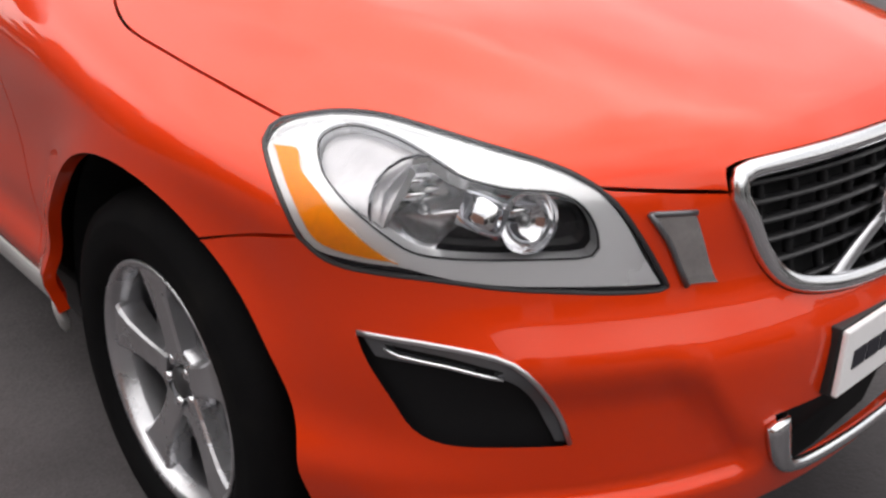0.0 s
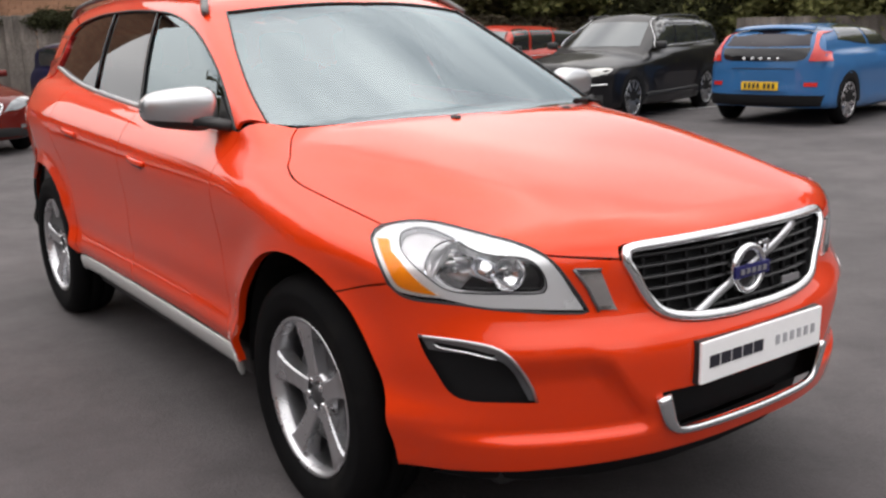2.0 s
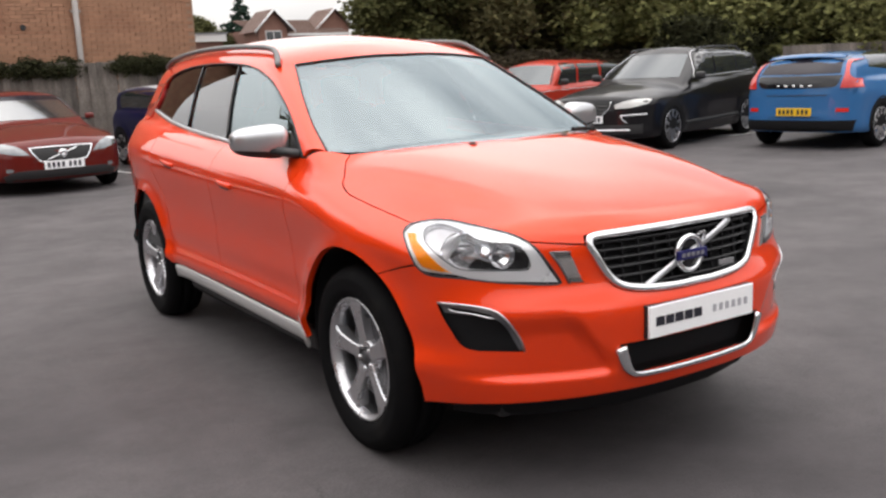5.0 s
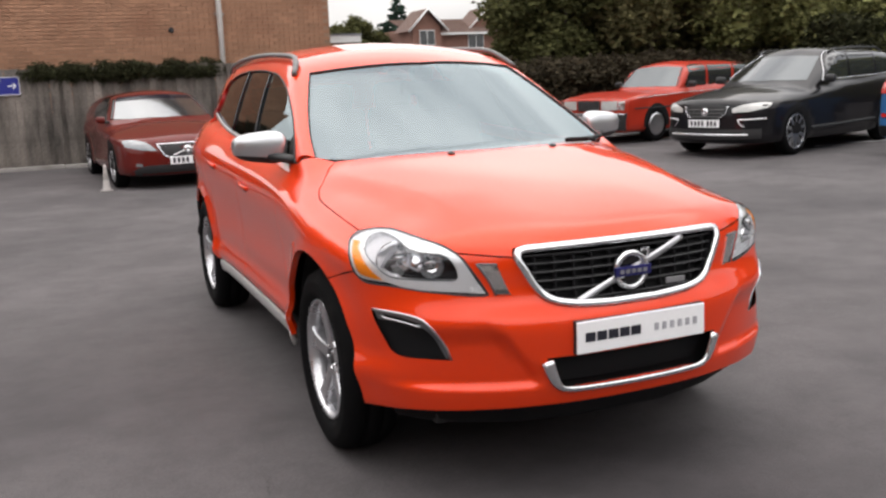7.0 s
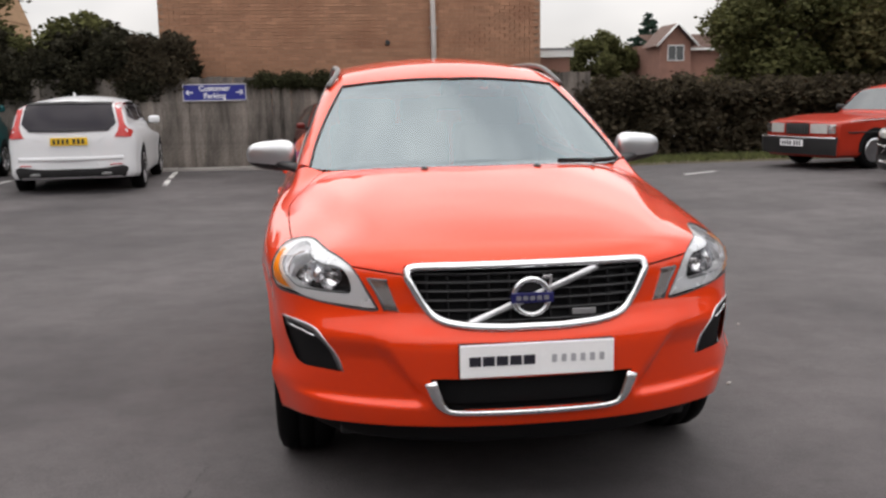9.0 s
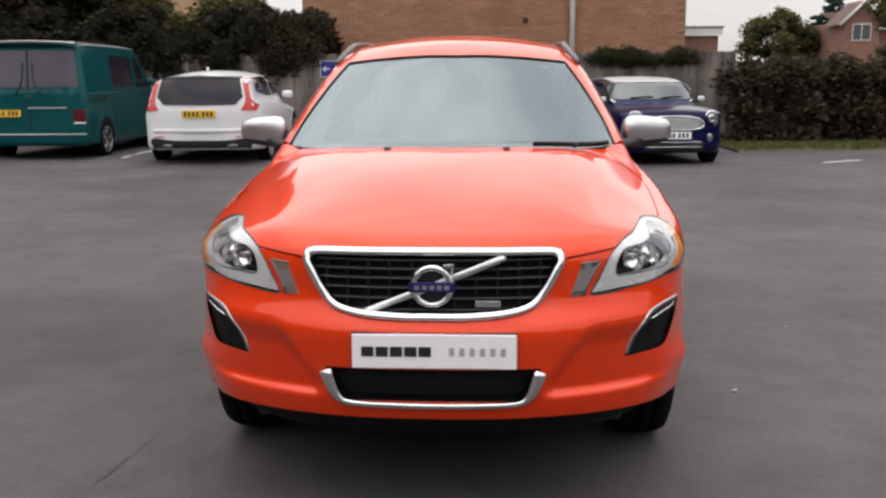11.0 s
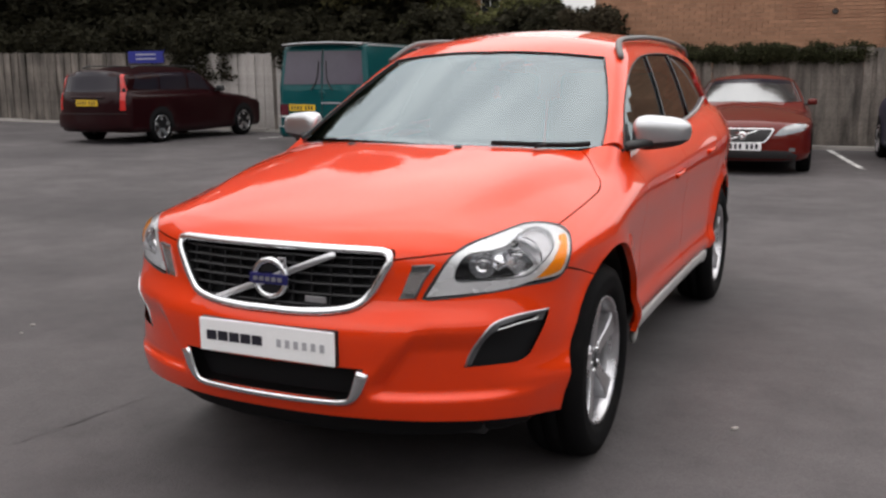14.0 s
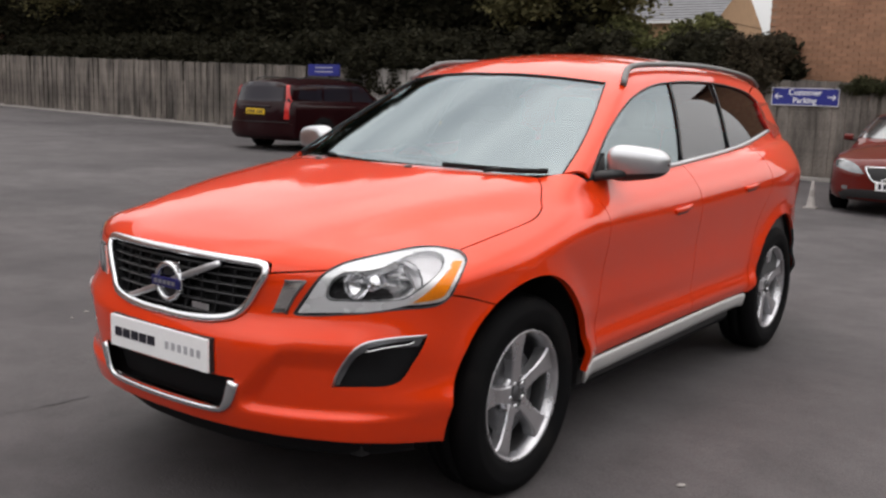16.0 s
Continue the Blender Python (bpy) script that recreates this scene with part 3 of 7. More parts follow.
def sheet(name, mat, parent, form, dom, runs, label="", **more):
    v, f, n = panel(form, dom, runs, **more)
    return mesh_ob(name, v, f, mat, parent, label, n)


def on_body(form, dom, pts, gap=0.02, lift=0.0, closed=False, mirror=False):
    """A smooth line on the body, with its normals."""
    q = curve_through(dom.flat(np.array(pts, float)), gap, closed)
    o, d, reach = dom.rays(q)
    p = form.cast(o, d, reach)
    ok = ~np.isnan(p[:, 0])
    p = p[ok]
    n = form.normal(p)
    p = p + n * lift
    if mirror:
        p, n = p * (-1, 1, 1), n * (-1, 1, 1)
    return p, n


def strip(name, mat, parent, form, dom, pts, half, label="", lift=0.0, closed=False, mirror=False, gap=0.02, seg=8):
    p, n = on_body(form, dom, pts, gap, lift, closed, mirror)
    v, f = sweep(p, n, half, closed, seg)
    return mesh_ob(name, v, f, mat, parent, label)


# ---- the yard ----
GROUND = -0.006
CONE = (-1.07, 10.6)


def lie(x, y):
    """Height of the yard: level in the middle, rising gently outwards."""
    r = math.hypot(x, y - 1.4)
    t = min(max((r - 4.0) / 7.0, 0.0), 1.0)
    s = min(max((y - 12.5) / 3.0, 0.0), 1.0)
    return GROUND + 0.10 * t * t * (3 - 2 * t) - 0.05 * s + 0.016 * max(0.0, -x - 6.0) + 0.006 * max(0.0, min(x - 4.0, 9.0)) - 0.07 * math.exp(-(x * x + (y - 12.2) ** 2) / 6.2) - 0.05 * math.exp(-((x - 3.0) ** 2 + (y - 12.2) ** 2) / 4.0) - 0.045 * math.exp(-((x - 12.0) ** 2 + (y - 5.5) ** 2) / 12.0) + 0.04 * math.exp(-((x + 4.9) ** 2 + (y - 12.6) ** 2) / 5.0)


def block(name, x0, x1, y0, y1, z0, z1, mat, parent=None, label="", bevel=0.0):
    return part(name, boxes(((x1 - x0, y1 - y0, z1 - z0), ((x0 + x1) / 2, (y0 + y1) / 2, (z0 + z1) / 2), bevel)), mat, parent, label)


xs = np.concatenate([[-400, -200, -100, -60], np.arange(-44, 30.1, 1.0), [45, 80, 200, 400]])
ys = np.concatenate([[-400, -100, -40], np.arange(-20, 40.1, 1.0), [60, 100, 200, 400]])
gv = [(x, y, lie(x, y) if x > -60 else lie(-60, y)) for y in ys for x in xs]
gf = [(j * len(xs) + i, j * len(xs) + i + 1, (j + 1) * len(xs) + i + 1, (j + 1) * len(xs) + i) for j in range(len(ys) - 1) for i in range(len(xs) - 1)]
tagged(mesh_ob("ground", gv, gf, TARMAC), "dark grey worn tarmac yard", "ground", kind="structure")

# bay lines: worn paint in broken pieces
for x0, y0, x1, y1, w in ((-3.52, 15.2, -3.18, 11.6, 0.09), (0.98, 15.3, 1.62, 11.9, 0.09), (-10.05, 13.1, -10.15, 14.4, 0.09), (5.3, 11.05, 6.0, 11.4, 0.09), (-6.0, 11.6, -6.2, 15.2, 0.09), (-12.3, 13.3, -12.5, 15.3, 0.09), (8.0, 11.3, 12.5, 11.3, 0.09), (9.5, 7.95, 13.5, 7.95, 0.09)):
    d = Vector((x1 - x0, y1 - y0, 0))
    n = Vector((-d.y, d.x, 0)).normalized() * w / 2
    v, f = [], []
    for i in range(13):
        c = Vector((x0, y0, 0)) + d * i / 12
        v += [Vector((c.x + n.x * k, c.y + n.y * k, lie(c.x, c.y) + 0.006)) for k in (1, -1)]
    f = [(2 * i, 2 * i + 1, 2 * i + 3, 2 * i + 2) for i in range(12)]
    tagged(mesh_ob("parking_line", v, f, PAINT_LINE), "worn white parking bay line on tarmac", "road marking", "bay lines", "structure")
# a cracked seam in the tarmac
rng = random.Random(4)
sv, sf = [], []
for a, b, wide in (((-1.295, -0.90), (-1.265, -0.74), 0.005), ((-1.25, -0.67), (-1.222, -0.43), 0.015), ((-1.22, -0.36), (-1.17, -0.20), 0.006)):
    for i in range(9):
        t = i / 8
        x, y = a[0] + (b[0] - a[0]) * t + rng.uniform(-0.010, 0.010), a[1] + (b[1] - a[1]) * t
        w = rng.uniform(0.3, 1.0) * wide * math.sin(math.pi * (0.08 + 0.84 * t))
        sv += [(x - w, y, GROUND + 0.003), (x + w, y, GROUND + 0.003)]
        if i:
            q = len(sv)
            sf.append((q - 4, q - 3, q - 1, q - 2))
tagged(mesh_ob("tarmac_crack", sv, sf, TAR), "thin dark crack in the tarmac", "crack", kind="structure")
for x, y, r in ((1.32, 0.45, 0.012), (-2.7, 0.5, 0.010), (-2.62, 0.35, 0.007), (1.9, 1.6, 0.009), (-0.4, -1.5, 0.008), (0.2, -1.7, 0.006)):
    bm = bmesh.new()
    bmesh.ops.create_icosphere(bm, subdivisions=2, radius=r, matrix=Matrix.Translation((x, y, GROUND + r * 0.45)) @ pose(0, 0, 0, 0, 0, 40) @ Matrix.Diagonal((1.6, 0.9, 0.55, 1)))
    for q in bm.verts:
        q.co += Vector([rng.uniform(-1, 1) * r * 0.12 for _ in range(3)])
    tagged(part("stone_chip", bm, CONCRETE, smooth=True), "pale stone chip lying on tarmac", "stone", "stone chips")


cone = thing("traffic_cone", "small pale grey traffic cone standing by the coupe", "cone", pose(CONE[0], CONE[1], lie(*CONE)))
part("base", boxes(((0.17, 0.17, 0.02), (0, 0, 0.011), 0.006)), CONCRETE, cone)
v, f = lathe([(0.020, 0.062), (0.05, 0.054), (0.20, 0.036), (0.31, 0.022), (0.38, 0.014), (0.384, 0.0)], 24, "z")
mesh_ob("cone", v, f, PIPE, cone)
v, f = lathe([(0.165, 0.0405), (0.17, 0.0425), (0.255, 0.032), (0.26, 0.030)], 24, "z")
mesh_ob("sleeve", v, f, CONCRETE, cone)


# ---- plants ----
def leaf_cloud(blobs, count, size, seed, flat=0.35):
    """Leaves scattered through ellipsoid clumps: (centre, radii). Each leaf is a folded pair of triangles."""
    r = np.random.RandomState(seed)
    vol = np.array([b[1][0] * b[1][1] * b[1][2] for b in blobs]) ** 0.67
    pick = r.choice(len(blobs), count, p=vol / vol.sum())
    c, rad = np.array([b[0] for b in blobs])[pick], np.array([b[1] for b in blobs])[pick]
    d = r.normal(size=(count, 3))
    d /= np.linalg.norm(d, axis=1, keepdims=True)
    depth = r.uniform(0.25, 1.0, (count, 1)) ** 0.45 * (1 + 0.16 * np.sin(5 * d[:, :1] + 3 * d[:, 2:]) + 0.10 * r.normal(size=(count, 1)))
    p = c + d * depth * rad
    u = r.normal(size=(count, 3))
    u[:, 2] *= flat
    u /= np.linalg.norm(u, axis=1, keepdims=True)
    w = np.cross(u, r.normal(size=(count, 3)))
    w /= np.maximum(np.linalg.norm(w, axis=1, keepdims=True), 1e-6)
    s = size * r.uniform(0.55, 1.3, (count, 1))
    n = np.cross(u, w) * s * 0.25
    v = np.stack([p - u * s, p + w * s * 0.5 + n, p + u * s, p - w * s * 0.5 + n], 1).reshape(-1, 3)
    i = np.arange(count)[:, None] * 4
    f = np.vstack([i + (0, 1, 2), i + (0, 2, 3)])
    return v, f


def foliage(name, blobs, count, leaf, seed, mat, parent=None):
    """Many small leaves over fewer broad ones deep inside the clumps, as one mesh."""
    v, f = leaf_cloud(blobs, int(count * 1.9), leaf * 0.85, seed)
    v2, f2 = leaf_cloud([(c, tuple(0.66 * q for q in rr)) for c, rr in blobs], count // 4, leaf * 2.3, seed + 1)
    v, f = np.vstack([v, v2]), np.vstack([f, f2 + len(v)])
    me = bpy.data.meshes.new(name)
    me.vertices.add(len(v))
    me.vertices.foreach_set("co", v.astype(np.float32).ravel())
    me.loops.add(f.size)
    me.loops.foreach_set("vertex_index", f.astype(np.int32).ravel())
    me.polygons.add(len(f))
    me.polygons.foreach_set("loop_start", np.arange(0, f.size, 3, dtype=np.int32))
    me.update(calc_edges=True)
    me.materials.append(mat)
    ob = new(name, me)
    ob.parent = parent
    return ob


def limb(bm, a, b, r0, r1, n=7):
    a, b = Vector(a), Vector(b)
    m = Matrix.Translation((a + b) / 2) @ (b - a).to_track_quat("Z", "Y").to_matrix().to_4x4()
    bmesh.ops.create_cone(bm, cap_ends=True, segments=n, radius1=r0, radius2=r1, depth=(b - a).length, matrix=m)


def broad_tree(x, y, h, spread, seed, mat, count=9000, low=0.25, leaf=0.10, label="dark broad-leaved tree behind the fence"):
    r = random.Random(seed)
    z = lie(x, y)
    t = thing("tree", label, "tree", group="trees round the yard")
    bm = bmesh.new()
    limb(bm, (x, y, z - 0.05), (x + 0.1, y, z + h * 0.45), 0.16, 0.11, 9)
    limb(bm, (x + 0.1, y, z + h * 0.43), (x + 0.15, y + 0.1, z + h * 0.85), 0.11, 0.03, 8)
    blobs = []
    for k in range(14):
        a = 2 * math.pi * k / 14 + r.uniform(-0.3, 0.3)
        zz = z + h * (low + (1 - low) * (0.15 + 0.75 * ((k * 5) % 14) / 14))
        rr = spread * r.uniform(0.35, 0.75) * (1.15 - abs((zz - z) / h - 0.55))
        tip = (x + rr * math.cos(a), y + rr * math.sin(a), zz)
        limb(bm, (x + 0.1, y, z + h * r.uniform(0.25, 0.6)), tip, 0.05, 0.012, 6)
        q = spread * r.uniform(0.26, 0.46)
        blobs.append((tip, (q, q, q * r.uniform(0.6, 0.95))))
    blobs.append(((x, y, z + h * 0.9), (spread * 0.35, spread * 0.35, h * 0.14)))
    part("trunk", bm, BARK, t, smooth=True)
    foliage("crown", blobs, count, leaf, seed, mat, t)
    return t


def fir(x, y, h, w, seed):
    z = 0.0
    t = thing("conifer", "dark conifer standing behind the far houses", "tree", group="trees round the yard")
    bm = bmesh.new()
    limb(bm, (x, y, z), (x, y, z + h), 0.2, 0.03, 8)
    part("trunk", bm, BARK, t, smooth=True)
    r, blobs = random.Random(seed), []
    for k in range(44):
        q = (k + 0.5) / 44
        a = k * 2.4
        rr = w * (1 - q) ** 0.8 * r.uniform(0.55, 1.05)
        blobs.append(((x + rr * 0.55 * math.cos(a), y + rr * 0.55 * math.sin(a), z + h * (0.15 + 0.85 * q)), (max(rr * 0.5, 0.12), max(rr * 0.5, 0.12), h * 0.022)))
    foliage("crown", blobs, 4000, 0.17, seed, LEAF_FIR, t)


def hedge(name, label, x0, x1, y, depth, z0, z1, count, mat, seed, leaf=0.07, bumpy=0.35, tall=1.0):
    r, blobs = random.Random(seed), []
    n = max(int((x1 - x0) / 0.55), 2)
    for i in range(n):
        x = x0 + (x1 - x0) * (i + 0.5) / n
        top = z1 + r.uniform(-bumpy, bumpy) * 0.6
        for zc in np.arange(z0 + 0.25, max(top - 0.2, z0 + 0.3), 0.55):
            blobs.append(((x + r.uniform(-0.2, 0.2), y + r.uniform(-0.15, 0.15), zc), (0.45, depth, 0.42 * tall)))
        blobs.append(((x, y, top - 0.25), (0.42, depth * 0.9, 0.30 * tall)))
    return tagged(foliage(name, blobs, count, leaf, seed, mat), label, "hedge", kind="stuff")


# ---- fence of upright boards with posts ----
fence = tagged(thing("fence", "weathered grey upright-board fence behind the parked cars", "fence"), kind="structure")
part("rail", boxes(((40.4, 0.05, 0.09), (-15.2, 15.73, 0.45), 0.0), ((40.4, 0.05, 0.09), (-15.2, 15.73, 1.5), 0.0)), BOARD, fence)
shapes, pale_shapes = [], []
for k in range(6):
    hgt, r = 1.82 + 0.006 * k, random.Random(60 + k)
    bm = boxes(((0.150 - 0.004 * (k % 3), 0.016, hgt), (0, 0, hgt / 2), 0.0))
    for q in bm.verts:
        q.co += Vector((r.uniform(-0.005, 0.005), r.uniform(-0.004, 0.004), r.uniform(-0.008, 0.006) if q.co.z > 1 else 0))
    me = bpy.data.meshes.new("board")
    bm.to_mesh(me)
    bm.free()
    me.materials.append(BOARD)
    shapes.append(me)
    me = me.copy()
    me.materials[0] = PALE_BOARD
    pale_shapes.append(me)
rng = random.Random(9)
x = 4.98
for i in range(298):
    pale = -13.9 < x < -11.0 and rng.random() < 0.85
    ob = new("board", (pale_shapes if pale else shapes)[rng.randrange(6)])
    ob.parent = fence
    ob.matrix_basis = pose(x, 15.68 + (-0.010 if i % 2 else 0.013) + rng.uniform(-0.002, 0.002), lie(x, 15.7) + 0.02, rng.uniform(-0.7, 0.7), rng.uniform(-0.8, 0.8), rng.uniform(-2, 2))
    x -= 0.128 if i < 150 else 0.139
for px in np.arange(-35, 5.0, 2.4):
    block("post", px - 0.05, px + 0.05, 15.70, 15.80, lie(px, 15.7) - 0.02, lie(px, 15.7) + 1.82, BOARD, fence)
for k in range(20):
    kx = -35.5 + 2.0 * k
    kz = lie(kx + 1.0, 15.5)
    block("kerb_stone", kx, kx + 1.985, 15.40, 15.55, kz - 0.08, kz + 0.07, CONCRETE, fence, bevel=0.01)


def sign(name, x0, x1, z0, z1, y, words, label):
    s = thing(name, label, "sign")
    block("board", x0, x1, y - 0.012, y + 0.012, z0, z1, SIGN_BLUE, s, bevel=0.003)
    w, h, cx, cz = x1 - x0, z1 - z0, (x0 + x1) / 2, (z0 + z1) / 2
    yy = y - 0.0145
    for a, b, c, d in ((x0, x1, z0, z0 + 0.012), (x0, x1, z1 - 0.012, z1), (x0, x0 + 0.012, z0, z1), (x1 - 0.012, x1, z0, z1)):
        block("border", a, b, yy - 0.001, yy + 0.002, c, d, SIGN_WHITE, s)
    for side in (-1, 1):
        ax = cx + side * w * 0.40
        bm = boxes(((0.13, 0.003, 0.022), (ax - side * 0.015, yy, cz), 0.0))
        for up in (-1, 1):
            box(bm, (0.075, 0.003, 0.020), (ax + side * 0.035, yy - 0.0005 * up, cz + up * 0.024), 0.0, pose(0, 0, 0, 0, side * up * 42, 0))
        part("arrow", bm, SIGN_WHITE, s)
    for k, word in enumerate(words):
        cu = bpy.data.curves.new("lettering", "FONT")
        cu.body, cu.size, cu.align_x, cu.align_y, cu.extrude, cu.offset = word, h * 0.45, "CENTER", "CENTER", 0.0015, 0.003
        tx = new("lettering", cu)
        tx.parent = s
        tx.matrix_basis = pose(cx, yy - 0.001, cz + h * (0.235 - 0.45 * k), 90, 0, 0)
        cu.materials.append(SIGN_WHITE)
    return s


sign("parking_sign", -3.36, -2.12, 1.435, 1.765, 15.64, ("Customer", "Parking"), "blue customer parking sign with white arrows on the fence")
far = thing("far_sign", "small blue sign with white print on the fence", "sign")
block("board", -15.85, -14.7, 15.62, 15.645, 1.80, 2.10, SIGN_BLUE, far, bevel=0.003)
# white print drawn grey: the foliage's shade is put into its colour
for k in range(2):
    block("dimmed_print_bar", -15.6, -14.95, 15.616, 15.619, 2.000 - 0.11 * k, 2.030 - 0.11 * k, GREY_INK, far)
block("post", -15.33, -15.25, 15.645, 15.69, 0.0, 2.1, BOARD, far)

# ---- brick house behind the fence ----
house = thing("brick_house", "brown brick gable end with a pale downpipe", "house")
HX0, HX1, HY, HZ = -3.98, 4.28, 17.0, 6.4
bm = boxes(((HX1 - HX0 - 0.02, 8.0, HZ), ((HX0 + HX1) / 2, HY + 4.03, HZ / 2 - 0.02), 0.0))
wall = part("wall", bm, MORTAR, house)
cx = (HX0 + HX1) / 2
pts = [(HX0 - 0.12, HZ - 0.08), (cx, HZ + 0.75), (HX1 + 0.12, HZ - 0.08), (cx, HZ + 0.60)]
rv = [(px, HY + yy, pz) for yy in (-0.25, 8.3) for px, pz in pts]
mesh_ob("roof", rv, [(0, 1, 5, 4), (1, 2, 6, 5), (2, 3, 7, 6), (3, 0, 4, 7), (0, 3, 2, 1), (4, 5, 6, 7)], ROOF_TILE, house, smooth=False)
mesh_ob("gable", [(HX0, HY + 0.05, HZ - 0.05), (HX1, HY + 0.05, HZ - 0.05), (cx, HY + 0.05, HZ + 0.62)], [(0, 1, 2)], RED_BRICK, house, smooth=False)
v, f = sweep([(1.86, HY - 0.07, 0.0), (1.86, HY - 0.07, 2.5), (1.84, HY - 0.07, HZ)], [(0, -1, 0)] * 3, (0.055, 0.05), seg=10)
pipe = mesh_ob("downpipe", v, f, PIPE, house)
for z in (1.6, 2.9, 4.2):
    block("pipe_clip", 1.77, 1.95, HY - 0.09, HY - 0.001, z, z + 0.05, CONCRETE, pipe)
bm = bmesh.new()
bmesh.ops.create_cone(bm, cap_ends=True, segments=12, radius1=0.06, radius2=0.05, depth=0.04, matrix=Matrix.Translation((0.86, HY - 0.02, 2.62)) @ pose(0, 0, 0, 90, 0, 0))
part("wall_vent", bm, PLASTIC, house)
ext = thing("flat_roof_extension", "low flat-roofed extension with white fascia", "building")
block("wall", 4.32, 5.15, 17.8, 21.0, 0, 2.295, RED_BRICK, ext)
block("fascia", 4.27, 5.22, 17.72, 17.79, 2.30, 2.46, WHITE_TRIM, ext)
block("roof", 4.27, 5.25, 17.70, 21.1, 2.462, 2.50, SLATE, ext)

# ---- far houses ----
def far_house(name, label, x0, x1, y, eave, ridge, front_gable, mat, roof, deep=2.6):
    h = thing(name, label, "house", group="far houses")
    block("wall", x0, x1, y, y + 8, -0.1, eave, mat, h)
    xm = (x0 + x1) / 2
    if front_gable:
        mesh_ob("gable", [(x0, y - 0.01, eave - 0.02), (x1, y - 0.01, eave - 0.02), (xm, y - 0.01, ridge - 0.1)], [(0, 1, 2)], mat, h, smooth=False)
        sl = [((x0 - 0.4, eave - 0.25), (xm, ridge)), ((x1 + 0.4, eave - 0.25), (xm, ridge))]
        rows, v, f = 14, [], []
        for (ax, az), (bx, bz) in sl:
            for i in range(rows):
                for j, lift in ((0, 0.05), (1.0, 0.0)):
                    q = (i + j) / rows
                    v += [(ax + (bx - ax) * q, y - 0.4, az + (bz - az) * q + lift), (ax + (bx - ax) * q, y + deep, az + (bz - az) * q + lift)]
                    k = len(v)
                    if i + j:
                        f.append((k - 4, k - 3, k - 1, k - 2))
        mesh_ob("roof", v, f, roof, h, smooth=False)
        for s, ((ax, az), (bx, bz)) in zip((-1, 1), sl):
            v, f = sweep([(ax, y - 0.42, az), (bx, y - 0.42, bz)], [(0, -1, 0)] * 2, (0.07, 0.03))
            mesh_ob("bargeboard", v, f, WHITE_TRIM, h)
    else:
        rows, v, f = 16, [], []
        for i in range(rows):
            for j, lift in ((0, 0.05), (1.0, 0.0)):
                q = (i + j) / rows
                v += [(x0 - 0.3, y - 0.4 + 4.4 * q, eave - 0.1 + (ridge - eave) * q + lift), (x1 + 0.3, y - 0.4 + 4.4 * q, eave - 0.1 + (ridge - eave) * q + lift)]
                k = len(v)
                if i + j:
                    f.append((k - 4, k - 3, k - 1, k - 2))
        mesh_ob("roof", v, f, roof, h, smooth=False)
        mesh_ob("gable", [(x1, y, eave - 0.05), (x1, y + 8, eave - 0.05), (x1, y + 4, ridge - 0.12)], [(0, 1, 2)], mat, h, smooth=False)
        block("gutter", x0 - 0.3, x1 + 0.3, y - 0.52, y - 0.40, eave - 0.22, eave - 0.08, WHITE_TRIM, h)
    for wx in ((xm - 0.55, xm + 0.55),) if front_gable else ((x0 + 0.8, x0 + 2.0), (x1 - 2.2, x1 - 1.0)):
        z0 = eave - 1.15
        win = block("window", wx[0], wx[1], y - 0.06, y - 0.02, z0, z0 + 1.0, WHITE_TRIM, h)
        for q in (0, 1):
            m = (wx[0] + wx[1]) / 2
            block("pane", (wx[0] + 0.05, m + 0.03)[q], (m - 0.03, wx[1] - 0.05)[q], y - 0.075, y - 0.061, z0 + 0.06, z0 + 0.94, SOLID_GLASS, win)
    return h


far_house("gabled_house", "red brick house with a brown tiled gable roof", 21.1, 23.1, 55.0, 4.55, 5.75, True, RED_BRICK, ROOF_TILE)
far_house("long_house", "red brick house with a long brown tiled roof", 21.4, 27.6, 55.8, 4.3, 5.45, False, RED_BRICK, ROOF_TILE)
far_house("gabled_house", "red brick house with a brown tiled gable roof", 26.3, 28.6, 57.0, 4.75, 5.95, True, RED_BRICK, ROOF_TILE)
far_house("slate_house", "brick house with a grey slate roof and white gutter", -26.2, -18.0, 50.0, 6.1, 8.9, False, TAN_BRICK, SLATE)
# unseen pale frontage on the camera's side, added to brighten the car fronts
show = tagged(thing("unseen_frontage", "unseen long pale frontage with panes, added to brighten the car fronts", "building"), kind="structure")
block("wall", -34, 30, -11.6, -11.3, -0.1, 3.6, BOUNCE_CLADDING, show)
block("fascia", -34.2, 30.2, -11.75, -11.2, 3.6, 4.0, GREY_RAIL, show)
for k in range(9):
    block("window", -28 + 6 * k, -23.4 + 6 * k, -11.29, -11.25, 0.4, 3.2, SOLID_GLASS, show)
# unseen walls added to hide low sky and darken the flanks' reflections
tagged(block("unseen_wall_west", -37.4, -37.0, -12, 22, -0.1, 5.0, RED_BRICK), "unseen plain brick wall added for the car flanks' reflections", "wall", kind="structure")
tagged(block("unseen_wall_side", -9.4, -9.0, -11.3, 1.5, -0.1, 5.0, RED_BRICK), "unseen plain brick wall added for the car flanks' reflections", "wall", kind="structure")
tagged(block("unseen_wall_east", 27.0, 27.4, -12, 14, -0.1, 5.0, RED_BRICK), "unseen plain brick wall added for the car flanks' reflections", "wall", kind="structure")

# ---- planting ----
hedge("ivy_hedge", "dark ivy along the fence top by the house wall", -2.0, 1.45, 15.68, 0.20, 1.55, 2.05, 12000, LEAF_DARK, 11, 0.030, 0.10, 0.5)
